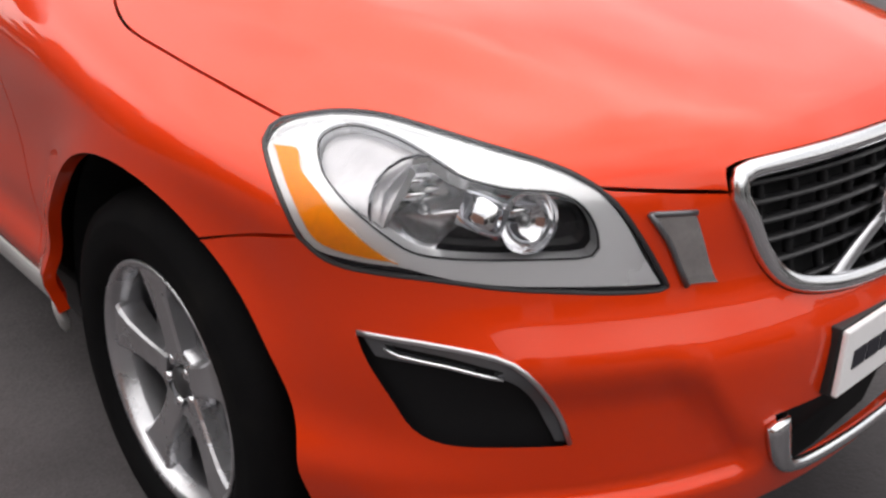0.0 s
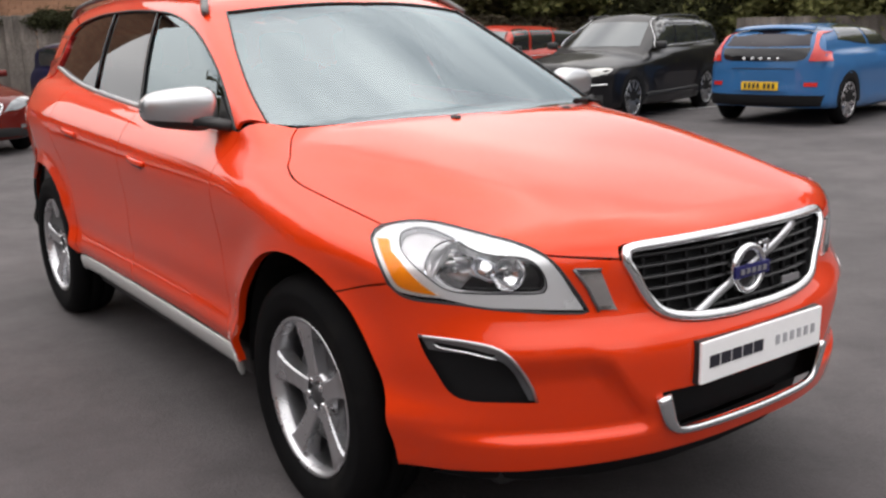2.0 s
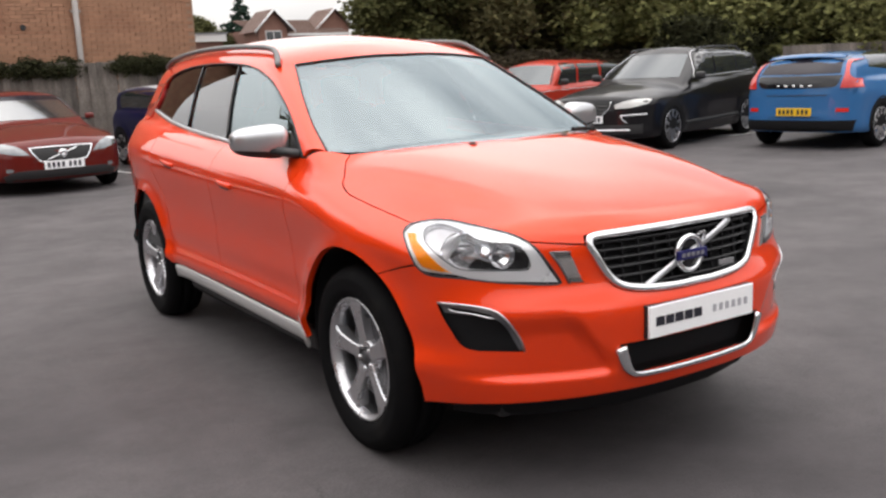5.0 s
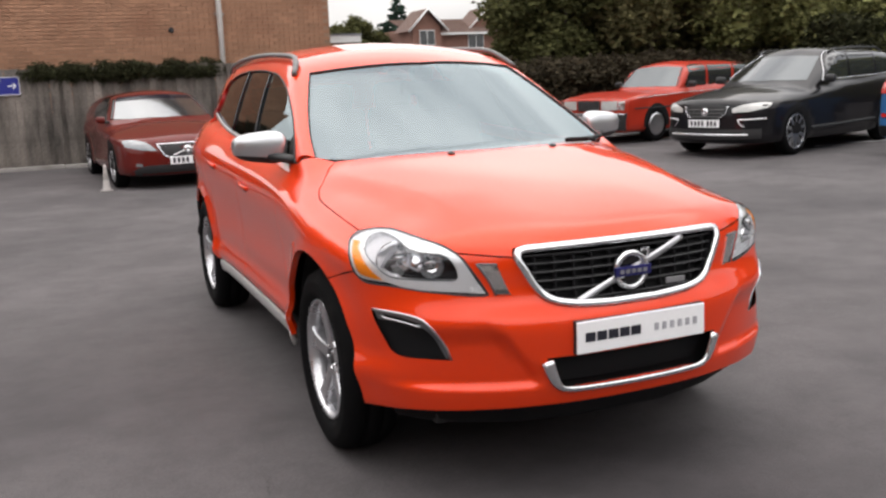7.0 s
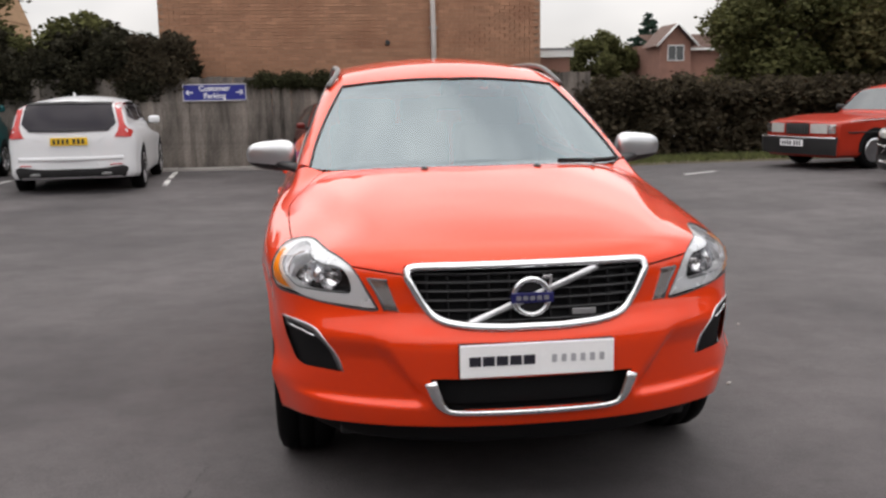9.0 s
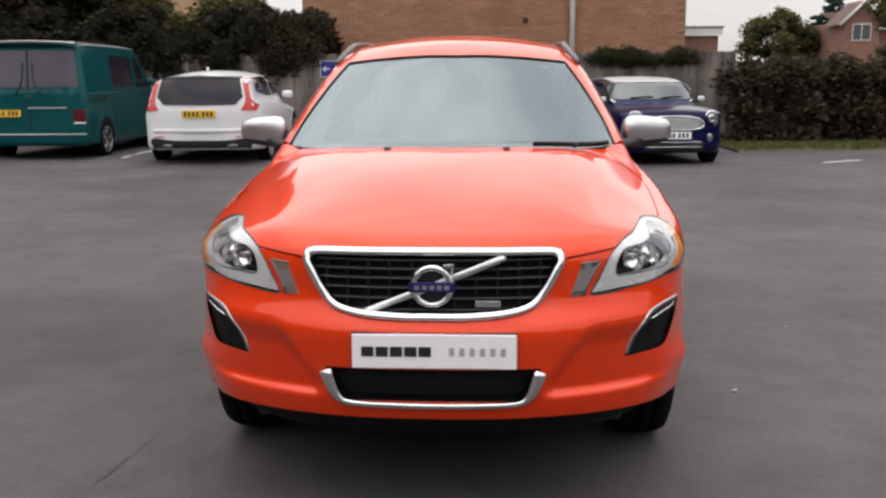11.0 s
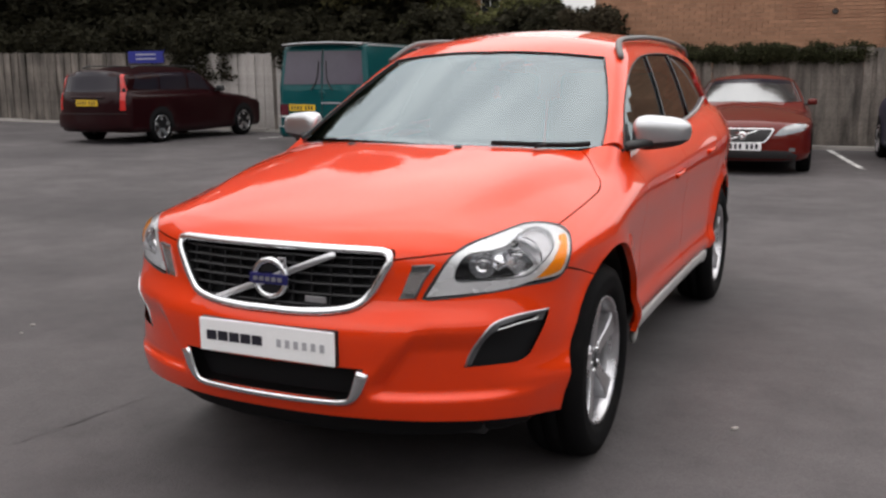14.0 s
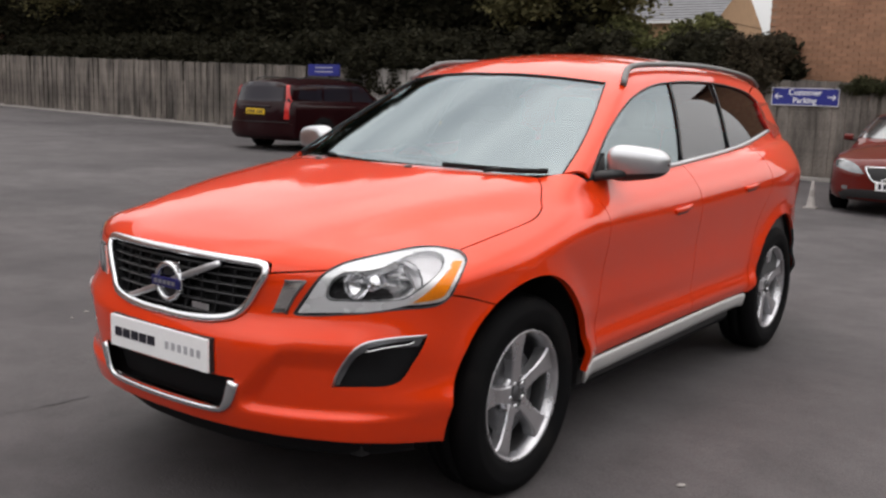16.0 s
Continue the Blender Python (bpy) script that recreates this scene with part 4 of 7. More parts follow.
hedge("ivy_hedge", "dark ivy along the fence top by the house wall", 2.1, 4.2, 15.68, 0.20, 1.55, 2.05, 8000, LEAF_DARK, 12, 0.030, 0.10, 0.5)
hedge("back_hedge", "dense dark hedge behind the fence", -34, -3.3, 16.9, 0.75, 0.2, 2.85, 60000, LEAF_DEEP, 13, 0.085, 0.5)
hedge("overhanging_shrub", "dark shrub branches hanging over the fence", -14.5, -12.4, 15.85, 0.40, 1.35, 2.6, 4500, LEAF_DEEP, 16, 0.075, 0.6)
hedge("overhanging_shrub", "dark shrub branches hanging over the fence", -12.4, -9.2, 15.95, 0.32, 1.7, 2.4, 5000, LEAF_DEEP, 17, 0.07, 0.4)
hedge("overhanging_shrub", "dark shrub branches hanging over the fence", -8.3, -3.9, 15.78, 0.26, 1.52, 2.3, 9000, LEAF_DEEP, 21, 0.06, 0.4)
hedge("overhanging_shrub", "brown twiggy shrub hanging over the fence end", -4.5, -3.2, 15.86, 0.28, 1.75, 2.45, 4000, LEAF_BROWN, 22, 0.05, 0.5)
hedge("side_hedge", "dense dark ivy hedge along the yard", 4.7, 17.5, 16.0, 0.7, 0.0, 1.68, 34000, LEAF_BROWN, 14, 0.075, 0.25)
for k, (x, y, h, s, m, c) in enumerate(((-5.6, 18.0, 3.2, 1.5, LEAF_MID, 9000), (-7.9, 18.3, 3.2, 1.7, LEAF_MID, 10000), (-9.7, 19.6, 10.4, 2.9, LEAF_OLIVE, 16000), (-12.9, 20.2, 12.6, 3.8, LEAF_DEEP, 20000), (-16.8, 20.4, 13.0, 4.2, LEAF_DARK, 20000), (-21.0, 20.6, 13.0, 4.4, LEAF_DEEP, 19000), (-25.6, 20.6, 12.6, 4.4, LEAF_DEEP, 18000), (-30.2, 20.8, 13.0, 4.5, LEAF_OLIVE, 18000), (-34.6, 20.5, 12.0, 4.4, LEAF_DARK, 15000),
                                        (11.2, 18.6, 5.2, 2.2, LEAF_MID, 13000), (13.4, 18.0, 7.0, 2.9, LEAF_OLIVE, 17000), (15.6, 17.4, 6.8, 3.4, LEAF_LIGHT, 18000), (18.3, 15.4, 4.4, 3.0, LEAF_LIGHT, 14000), (20.8, 12.4, 4.2, 3.0, LEAF_LIGHT, 13000), (22.4, 8.8, 4.6, 3.2, LEAF_LIGHT, 13000), (23.6, 5.0, 5.0, 3.2, LEAF_LIGHT, 13000), (24.4, 1.0, 10.0, 3.8, LEAF_DARK, 14000), (24.0, 14.0, 5.6, 3.4, LEAF_LIGHT, 13000))):
    broad_tree(x, y, h, s, 100 + k, m, c, 0.10)
broad_tree(18.8, 60.0, 5.4, 2.6, 141, LEAF_MID, 6000, 0.1, 0.14, "rounded green tree between the far houses")
broad_tree(33.0, 52.0, 5.0, 3.0, 142, LEAF_MID, 5000, 0.1, 0.16, "rounded green tree between the far houses")
fir(24.2, 66.0, 7.3, 4.6, 7)
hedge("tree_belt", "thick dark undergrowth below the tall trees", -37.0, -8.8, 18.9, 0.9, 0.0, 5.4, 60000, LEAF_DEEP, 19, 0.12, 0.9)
hedge("tree_belt", "thick olive undergrowth below the tall trees", 10.6, 28.0, 20.6, 0.9, 0.0, 5.2, 34000, LEAF_MID, 18, 0.12, 0.9)
hedge("right_hedge", "dense dark hedge at the yard's end", 15.5, 24.5, 14.0, 0.8, 0.0, 2.3, 16000, LEAF_DARK, 15, 0.085, 0.4)
side = tagged(thing("side_fence", "grey board fence at the yard's end", "fence"), kind="structure")
for k in range(9, 60):
    q = 0.134 * k
    bd = part("board", boxes(((0.205, 0.018, 1.50 + 0.01 * (k % 3)), (0, 0, 0.75), 0.0)), BOARD, side)
    bd.matrix_basis = pose(16.4 + q, 13.4 - q + (0.022 if k % 2 else 0.0), lie(16.4 + q, 13.4 - q) + 0.005, 0, 0, -45)
v, f = [], []
r = np.random.RandomState(5)
vx, vy = np.linspace(4.6, 17.5, 40), (13.45, 13.5, 14.0, 14.5, 15.0, 15.5)
vv = [(x, y, lie(x, y) + (-0.02 if k == 0 else 0.035)) for k, y in enumerate(vy) for x in vx]
vf = [(j * 40 + i, j * 40 + i + 1, j * 40 + i + 41, j * 40 + i + 40) for j in range(5) for i in range(39)]
tagged(mesh_ob("verge", vv, vf, SOIL), "narrow earth and grass verge below the hedge", "verge", kind="structure")
n = 24000
gx, gy = r.uniform(4.6, 17.4, n), r.uniform(13.45, 15.45, n)
a, hh = r.uniform(0, 6.28, n), r.uniform(0.03, 0.10, n)
b = np.stack([gx, gy, np.array([lie(px, py) + 0.03 for px, py in zip(gx, gy)])], 1)
w = np.stack([np.cos(a), np.sin(a), 0 * a], 1) * 0.010
tip = b + np.stack([r.normal(0, 0.03, n), r.normal(0, 0.03, n), hh], 1)
v = np.stack([b - w, b + w, tip], 1).reshape(-1, 3)
tagged(mesh_ob("verge_grass", v, np.arange(3 * n).reshape(-1, 3), GRASS, smooth=False), "short rough grass along the verge", "grass", kind="stuff")


# ---- the orange car ----
def S(y, z, form=SUV):
    """The place on the flank at that length and height."""
    return tuple(form.cast([(0.05, y, z)], [(1.0, 0, 0)], 1.4)[0])


def ring_arc(y, z, r, a0, a1, n=13, form=SUV):
    out = []
    for i in range(n):
        a = radians(a0 + (a1 - a0) * i / (n - 1))
        out.append(S(y + r * math.cos(a), z + r * math.sin(a), form))
    return out


def screen_at(x, z, form=SUV):
    b0, z0, slope, curve = form.rake
    return (x, b0 + (z - z0) / slope + curve * x * x, z)


GRILLE_LOW = [(0, -0.912, 0.677), (0.11, -0.911, 0.678), (0.24, -0.895, 0.688), (0.325, -0.874, 0.716), (0.372, -0.85, 0.768), (0.404, -0.835, 0.83), (0.424, -0.825, 0.868)]
GRILLE_TOP = [(0.424, -0.825, 0.868), (0.420, -0.815, 0.888), (0.395, -0.813, 0.899), (0.25, -0.842, 0.904), (0, -0.856, 0.907)]
BONNET_NOSE = [(0.424, -0.825, 0.868), (0.507, -0.782, 0.876), (0.594, -0.74, 0.889)]
LAMP_INNER = [(0.594, -0.74, 0.889), (0.574, -0.761, 0.863), (0.551, -0.779, 0.824), (0.527, -0.792, 0.783), (0.509, -0.804, 0.747)]
LAMP_LOW = [(0.509, -0.804, 0.747), (0.522, -0.799, 0.743), (0.578, -0.771, 0.746), (0.647, -0.729, 0.754), (0.71, -0.684, 0.762), (0.783, -0.616, 0.774), (0.814, -0.574, 0.776), (0.841, -0.526, 0.778), (0.856, -0.491, 0.788), (0.868, -0.461, 0.811)]
LAMP_OUTER = [(0.868, -0.461, 0.811), (0.871, -0.448, 0.834), (0.868, -0.415, 0.865), (0.853, -0.369, 0.892), (0.838, -0.34, 0.907), (0.819, -0.328, 0.921), (0.8, -0.331, 0.93)]
LAMP_TOP = [(0.8, -0.331, 0.93), (0.764, -0.367, 0.941), (0.737, -0.404, 0.946), (0.714, -0.454, 0.946), (0.698, -0.516, 0.942), (0.683, -0.576, 0.936), (0.666, -0.632, 0.93), (0.641, -0.677, 0.921), (0.617, -0.71, 0.908), (0.594, -0.74, 0.889)]
BONNET_SIDE = [(0.8, -0.331, 0.93), (0.811, -0.19, 0.953), (0.818, -0.045, 0.975), (0.820, 0.10, 1.0), (0.797, 0.195, 1.03), (0.767, 0.235, 1.05), (0.712, 0.325, 1.10), (0.672, 0.360, 1.13)]
BONNET_BACK = [(0.672, 0.360, 1.13), (0.50, 0.255, 1.14), (0.30, 0.163, 1.15), (0, 0.11, 1.16)]
# the seams share the same points on the surface, whichever panel they bound
def seam(dom, pts, gap=0.012):
    line = [tuple(p) for p in on_body(SUV, dom, pts, gap)[0]]
    line[0], line[-1] = pts[0], pts[-1]
    return line


GRILLE_LOW, GRILLE_TOP, BONNET_NOSE, LAMP_INNER, LAMP_LOW, LAMP_OUTER, LAMP_TOP, BONNET_SIDE, BONNET_BACK = [SUV.snap(c) for c in (GRILLE_LOW, GRILLE_TOP, BONNET_NOSE, LAMP_INNER, LAMP_LOW, LAMP_OUTER, LAMP_TOP, BONNET_SIDE, BONNET_BACK)]
GRILLE_LOW, GRILLE_TOP, BONNET_NOSE = seam(FACE, GRILLE_LOW), seam(FACE, GRILLE_TOP), seam(FACE, BONNET_NOSE)
LAMP_INNER, LAMP_LOW, LAMP_OUTER, LAMP_TOP = [seam(CORNER, c) for c in (LAMP_INNER, LAMP_LOW, LAMP_OUTER, LAMP_TOP)]
BONNET_SIDE = seam(FLANK, BONNET_SIDE)
JOINT = [S(-0.262, 0.754), S(-0.375, 0.789), LAMP_LOW[-1]]
ARCH_Y, ARCH_Z, ARCH_R = -0.03, 0.385, 0.435
DOOR_LINE = [(0.787, 0.53, 1.105), S(0.545, 1.03), S(0.55, 0.93), S(0.54, 0.70), S(0.505, 0.46), S(0.495, 0.372)]
FOG = [[(0.841, -0.546, 0.688), (0.788, -0.633, 0.687), (0.730, -0.697, 0.676), (0.702, -0.727, 0.655), (0.682, -0.752, 0.615), (0.660, -0.772, 0.56), (0.650, -0.778, 0.526)],
       [(0.650, -0.778, 0.526), (0.725, -0.725, 0.530), (0.785, -0.664, 0.533), (0.811, -0.626, 0.552), (0.825, -0.596, 0.600), (0.836, -0.565, 0.648), (0.841, -0.546, 0.688)]]
INTAKE = [[(-0.345, -0.905, 0.524), (0.345, -0.905, 0.524)], [(0.345, -0.905, 0.524), (0.292, -0.905, 0.420)], [(0.292, -0.905, 0.420), (-0.292, -0.905, 0.420)], [(-0.292, -0.905, 0.420), (-0.345, -0.905, 0.524)]]
WIN_TOP = [S(0.555, 1.118), S(0.80, 1.285), S(1.09, 1.425), S(1.39, 1.503), S(1.68, 1.535), S(2.1, 1.548), S(2.5, 1.537), S(2.80, 1.497)]
WIN_BACK = [S(2.80, 1.497), S(2.93, 1.43), S(2.975, 1.34), S(2.95, 1.283)]
WIN_LOW = [S(2.95, 1.283), S(2.35, 1.207), S(1.5, 1.150), S(0.95, 1.126), S(0.555, 1.118)]


def suv_wheel(name, parent, x, y, side):
    w = new(name)
    w.parent, w.empty_display_size = parent, 0.1
    w.matrix_basis = pose(x * side, y, 0.365, 0, 0, 0 if side > 0 else 180)
    prof = [(-0.085, 0.225), (-0.10, 0.245), (-0.118, 0.285), (-0.113, 0.325), (-0.097, 0.354), (-0.07, 0.368), (-0.035, 0.371), (-0.033, 0.3621), (-0.027, 0.3621), (-0.025, 0.372), (0.025, 0.372),
            (0.027, 0.3621), (0.033, 0.3621), (0.035, 0.371), (0.07, 0.368), (0.100, 0.354), (0.113, 0.325), (0.1155, 0.318), (0.114, 0.311), (0.118, 0.285), (0.108, 0.262), (0.098, 0.248), (0.085, 0.232)]
    v, f = lathe(prof, 72)
    mesh_ob("tyre", v, f, RUBBER, w)
    rim = [(0.088, 0.234), (0.097, 0.246), (0.101, 0.244), (0.100, 0.237), (0.092, 0.230), (0.062, 0.222)]
    v, f = lathe([(0.062, 0.2215), (0.0, 0.214), (-0.085, 0.224), (-0.09, 0.235)], 48)
    mesh_ob("rim_barrel", v, f, BARREL, w)
    v, f = lathe(rim, 72)
    mesh_ob("rim", v[:], f, ALLOY, w)
    # each spoke: narrow at the hub, wide at the rim, with a sunken middle near the hub
    sv, sf = [], []
    rows = [(0.045, 0.036, 0.070, 0.040), (0.085, 0.031, 0.072, 0.036), (0.13, 0.031, 0.077, 0.040), (0.18, 0.039, 0.084, 0.048), (0.212, 0.051, 0.087, 0.052), (0.228, 0.064, 0.086, 0.052)]
    cols = [(-1.0, -1.0), (-0.93, -0.12), (-0.78, 0.0), (0.78, 0.0), (0.93, -0.12), (1.0, -1.0)]
    for r, hw, top, deep in rows:
        for c, drop in cols:
            sv.append((top + drop * deep, c * hw, r))
    k = len(cols)
    for i in range(len(rows) - 1):
        for j in range(k - 1):
            a = i * k + j
            sf.append((a, a + 1, a + k + 1, a + k))
        sf.append((i * k + k - 1, i * k, i * k + k, i * k + 2 * k - 1))
    for i in range(5):
        q = Matrix.Rotation(radians(72 * i + 8), 3, "X")
        mesh_ob("spoke", [q @ Vector(p) for p in sv], sf, ALLOY, w, smooth=False)
    v, f = lathe([(0.02, 0.078), (0.062, 0.076), (0.068, 0.068), (0.060, 0.062), (0.056, 0.058), (0.056, 0.0)], 40)
    mesh_ob("hub", v, f, ALLOY, w)
    for i in range(5):
        a = radians(72 * i + 44)
        v, f = lathe([(0.054, 0.0115), (0.070, 0.011), (0.073, 0.008), (0.073, 0.0)], 12)
        mesh_ob("wheel_nut", [(p[0], p[1] + 0.046 * math.cos(a), p[2] + 0.046 * math.sin(a)) for p in v], f, CHROME, w)
    v, f = lathe([(0.055, 0.031), (0.066, 0.030), (0.070, 0.025), (0.071, 0.0)], 32)
    mesh_ob("centre_cap", v, f, DARK_ALLOY, w)
    v, f = lathe([(-0.035, 0.221), (-0.030, 0.20), (-0.030, 0.0)], 40)
    mesh_ob("dust_shield", v, f, MATTE, w)
    v, f = lathe([(0.030, 0.155), (0.036, 0.155), (0.036, 0.06), (0.030, 0.06)], 40)
    mesh_ob("brake_disc", v, f, DARK_ALLOY, w)
    return w


suv = thing("orange_car", "orange five-door family car with silver trim, standing on dark tarmac", "car")
sheet("bonnet", ORANGE, suv, SUV, Slant((0, -0.55, 0.83), -0.4, 3.0), [list(reversed(GRILLE_TOP)), BONNET_NOSE, list(reversed(LAMP_TOP)), BONNET_SIDE, BONNET_BACK], both=True, h=0.035)
arch_front = ring_arc(ARCH_Y, ARCH_Z, ARCH_R, 122, 189, 9)
BUMPER_LOW = [arch_front[-1], (0.80, -0.60, 0.330), (0.717, -0.705, 0.342), (0.463, -0.848, 0.350), (0.32, -0.889, 0.352), (0, -0.91, 0.352)]
sheet("front_bumper", ORANGE, suv, SUV, WRAP, [GRILLE_LOW, BONNET_NOSE, LAMP_INNER, LAMP_LOW, list(reversed(JOINT)), arch_front, BUMPER_LOW], both=True, h=0.026, holes=[FOG], mid=[INTAKE], rim=0.03, hole_rim=False)
for m in (False, True):
    s = -1 if m else 1
    arch_rest = ring_arc(ARCH_Y, ARCH_Z, ARCH_R, -2, 122, 17)
    sheet("fender", ORANGE, suv, SUV, FLANK, [LAMP_OUTER, BONNET_SIDE, [BONNET_SIDE[-1], (0.735, 0.455, 1.14), DOOR_LINE[0]], DOOR_LINE, [DOOR_LINE[-1], arch_rest[0]], arch_rest, JOINT], h=0.028, mirror=m, rim=0.025)
    # doors
    b_line = [S(1.50, 1.150), S(1.53, 1.0), S(1.545, 0.7), S(1.53, 0.41)]
    front = sheet("front_door", ORANGE, suv, SUV, FLANK, [[WIN_LOW[4], WIN_LOW[3], WIN_LOW[2]], b_line, [b_line[-1], S(1.0, 0.41), S(0.50, 0.41)], list(reversed(DOOR_LINE[:-1])) + [WIN_LOW[4]]][:4], h=0.035, mirror=m)
    c_line = [S(2.48, 1.224), S(2.52, 1.05), S(2.48, 0.93), S(2.40, 0.82), S(2.34, 0.68), S(2.30, 0.52), S(2.285, 0.41)]
    rear = sheet("rear_door", ORANGE, suv, SUV, FLANK, [[S(1.50, 1.150), S(2.0, 1.179), S(2.48, 1.224)], c_line, [c_line[-1], S(1.9, 0.41), S(1.53, 0.41)], list(reversed(b_line))], h=0.035, mirror=m)
    arch_back = ring_arc(2.774, 0.385, 0.425, 46, 172, 17)
    arch_tail = ring_arc(2.774, 0.385, 0.425, 8, 46, 7)
    tail_low = [S(3.24, 0.36), S(3.40, 0.36), S(3.50, 0.45), S(3.53, 0.7)]
    tail_edge = [S(3.53, 0.7), S(3.51, 0.95), S(3.44, 1.1), S(3.34, 1.28), S(3.20, 1.45), S(3.12, 1.54)]
    sheet("rear_quarter", ORANGE, suv, SUV, FLANK, [[S(2.48, 1.224), S(2.70, 1.25), WIN_LOW[0]], list(reversed(WIN_BACK)), [WIN_TOP[-1], S(3.0, 1.545), S(3.12, 1.54)], list(reversed(tail_edge)), [S(3.53, 0.7), arch_back[0]], arch_back, [arch_back[-1], S(2.30, 0.41)], list(reversed(c_line))], h=0.035, mirror=m)
    sheet("rear_bumper_corner", PLASTIC, suv, SUV, FLANK, [list(reversed(arch_tail)), [arch_tail[0], tail_low[0]], tail_low, [tail_low[-1], arch_tail[-1]]], "black lower rear bumper corner", h=0.035, mirror=m)
    # glass, pillars, strips
    for nm, lo, hi, mat in (("front_side_window", [S(0.555, 1.118), S(0.95, 1.126), S(1.49, 1.150)], [S(1.645, 1.531), S(1.39, 1.503), S(1.09, 1.425), S(0.80, 1.285), S(0.555, 1.118)], GLASS),
                            ("rear_side_window", [S(1.53, 1.152), S(2.0, 1.179), S(2.16, 1.192)], [S(2.235, 1.544), S(2.0, 1.547), S(1.685, 1.535)], DARK_GLASS),
                            ("quarter_window", [S(2.19, 1.196), S(2.35, 1.207), S(2.95, 1.283)], [S(2.975, 1.34), S(2.93, 1.43), S(2.80, 1.497), S(2.5, 1.537), S(2.265, 1.544)], DARK_GLASS)):
        sheet(nm, mat, suv, SUV, FLANK, [lo, [lo[-1], hi[0]], hi, [hi[-1], lo[0]]] if hi[-1] != lo[0] else [lo, [lo[-1], hi[0]], hi], h=0.05, mirror=m, lift=-0.008, rim=0.0, gap=0.0)
    for nm, a, b, wd in (("centre_pillar", S(1.51, 1.15), S(1.665, 1.533), 0.009), ("rear_pillar", S(2.175, 1.194), S(2.25, 1.544), 0.008)):
        strip(nm, GLOSS_BLACK, suv, SUV, FLANK, [a, b], (wd, 0.006), lift=-0.002, mirror=m, gap=0.05)
    strip("window_seal", PLASTIC, suv, SUV, FLANK, WIN_TOP + WIN_BACK[1:], (0.0045, 0.004), mirror=m)
    strip("window_chrome_strip", SATIN, suv, SUV, FLANK, WIN_LOW[:4] + [S(0.70, 1.120)], (0.011, 0.007), lift=0.002, mirror=m)
    strip("sill_trim", SILL, suv, SUV, FLANK, [S(0.425, 0.354), S(0.8, 0.357), S(1.5, 0.361), S(2.28, 0.365)], (0.039, 0.012), "brushed silver sill strip", lift=-0.004, mirror=m)
    # handles
    for hy, hz, under_door in ((1.30, 0.955, front), (2.20, 1.005, rear)):
        p, n = on_body(SUV, FLANK, [S(hy - 0.095, hz - 0.007), S(hy, hz), S(hy + 0.095, hz + 0.007)], 0.02, 0.0, mirror=m)
        arc = np.sin(np.linspace(0.12, math.pi - 0.12, len(p)))[:, None]
        v, f = sweep(p + n * (0.002 + 0.014 * arc), n, (0.0115, 0.007))
        mesh_ob("door_handle", v, f, ORANGE, under_door)
        # black oval behind the handle stands for the shade in its cup
        p, n = on_body(SUV, FLANK, [S(hy - 0.06, hz - 0.012), S(hy + 0.06, hz - 0.006)], 0.02, -0.012, mirror=m)
        v, f = sweep(p, n, (0.030, 0.014), power=2.0)
        mesh_ob("handle_cup", v, f, PLASTIC, under_door)
    # roof rail
    rail = [S(1.16, 1.505)] + [tuple(SUV.cast([(0.565, y, 0.5)], [(0, 0, 1.0)], 2)[0]) for y in (1.32, 1.6, 2.0, 2.5, 2.9, 3.12)]
    p, n = on_body(SUV, TOP, rail, 0.03, 0.0, mirror=m)
    k = len(p)
    rise = (0.008 + 0.018 * np.minimum(1, np.minimum(np.arange(k), np.arange(k)[::-1]) / 5.0))[:, None]
    v, f = sweep(p + n * rise, n, (0.015, 0.013))
    mesh_ob("roof_rail", v, f, GREY_RAIL, suv, "dark grey roof rail")
    # side repeater and bonnet nozzle
    v, f = lathe([(0, 0.016), (0.007, 0.014), (0.010, 0.0)], 16, "z")
    nz = SUV.cast([(0.245, 0.075, 0.5)], [(0, 0, 1.0)], 2)[0]
    mesh_ob("washer_nozzle", [(s * nz[0] + p[0], nz[1] + p[1] * 1.3, nz[2] + p[2]) for p in v], f, PLASTIC, suv)
    # mirror: silver upper shell, black lower shell and foot
    mir = new("door_mirror")
    mir.parent, mir.empty_display_size = suv, 0.1
    gv, gf = [], []
    nu, nv = 28, 18
    for i in range(nv + 1):
        b = -math.pi / 2 + math.pi * i / nv
        for j in range(nu):
            a = 2 * math.pi * j / nu
            ca, sa, cb, sb = math.cos(a), math.sin(a), math.cos(b), math.sin(b)
            pw = lambda q, e: math.copysign(abs(q) ** e, q)
            x = 0.120 * pw(ca, 0.62) * pw(cb, 0.52)
            y = 0.062 * pw(sa, 0.62) * pw(cb, 0.52)
            z = (0.068 if sb > 0 else 0.072) * pw(sb, 0.75)
            y = min(y, 0.040)
            z *= 1.0 - 0.22 * (x / 0.13)
            gv.append((0.918 + x, 0.75 + y + 0.25 * (x - 0.02), 1.188 + z + 0.02 * x))
    for i in range(nv):
        for j in range(nu):
            gf.append((i * nu + j, i * nu + (j + 1) % nu, (i + 1) * nu + (j + 1) % nu, (i + 1) * nu + j))
    split = nu * 6
    upper = [f for f in gf if min(f) >= split]
    lower = [f for f in gf if min(f) < split]
    def used(faces):
        ids = sorted({i for f in faces for i in f})
        at = {k: i for i, k in enumerate(ids)}
        return [gv[k] for k in ids], [tuple(at[k] for k in f) for f in faces]
    for nm, faces, mat, lab in (("mirror_cap", upper, SATIN, "silver mirror cap"), ("mirror_base", lower, PLASTIC, "black lower mirror shell")):
        v, f = used(faces)
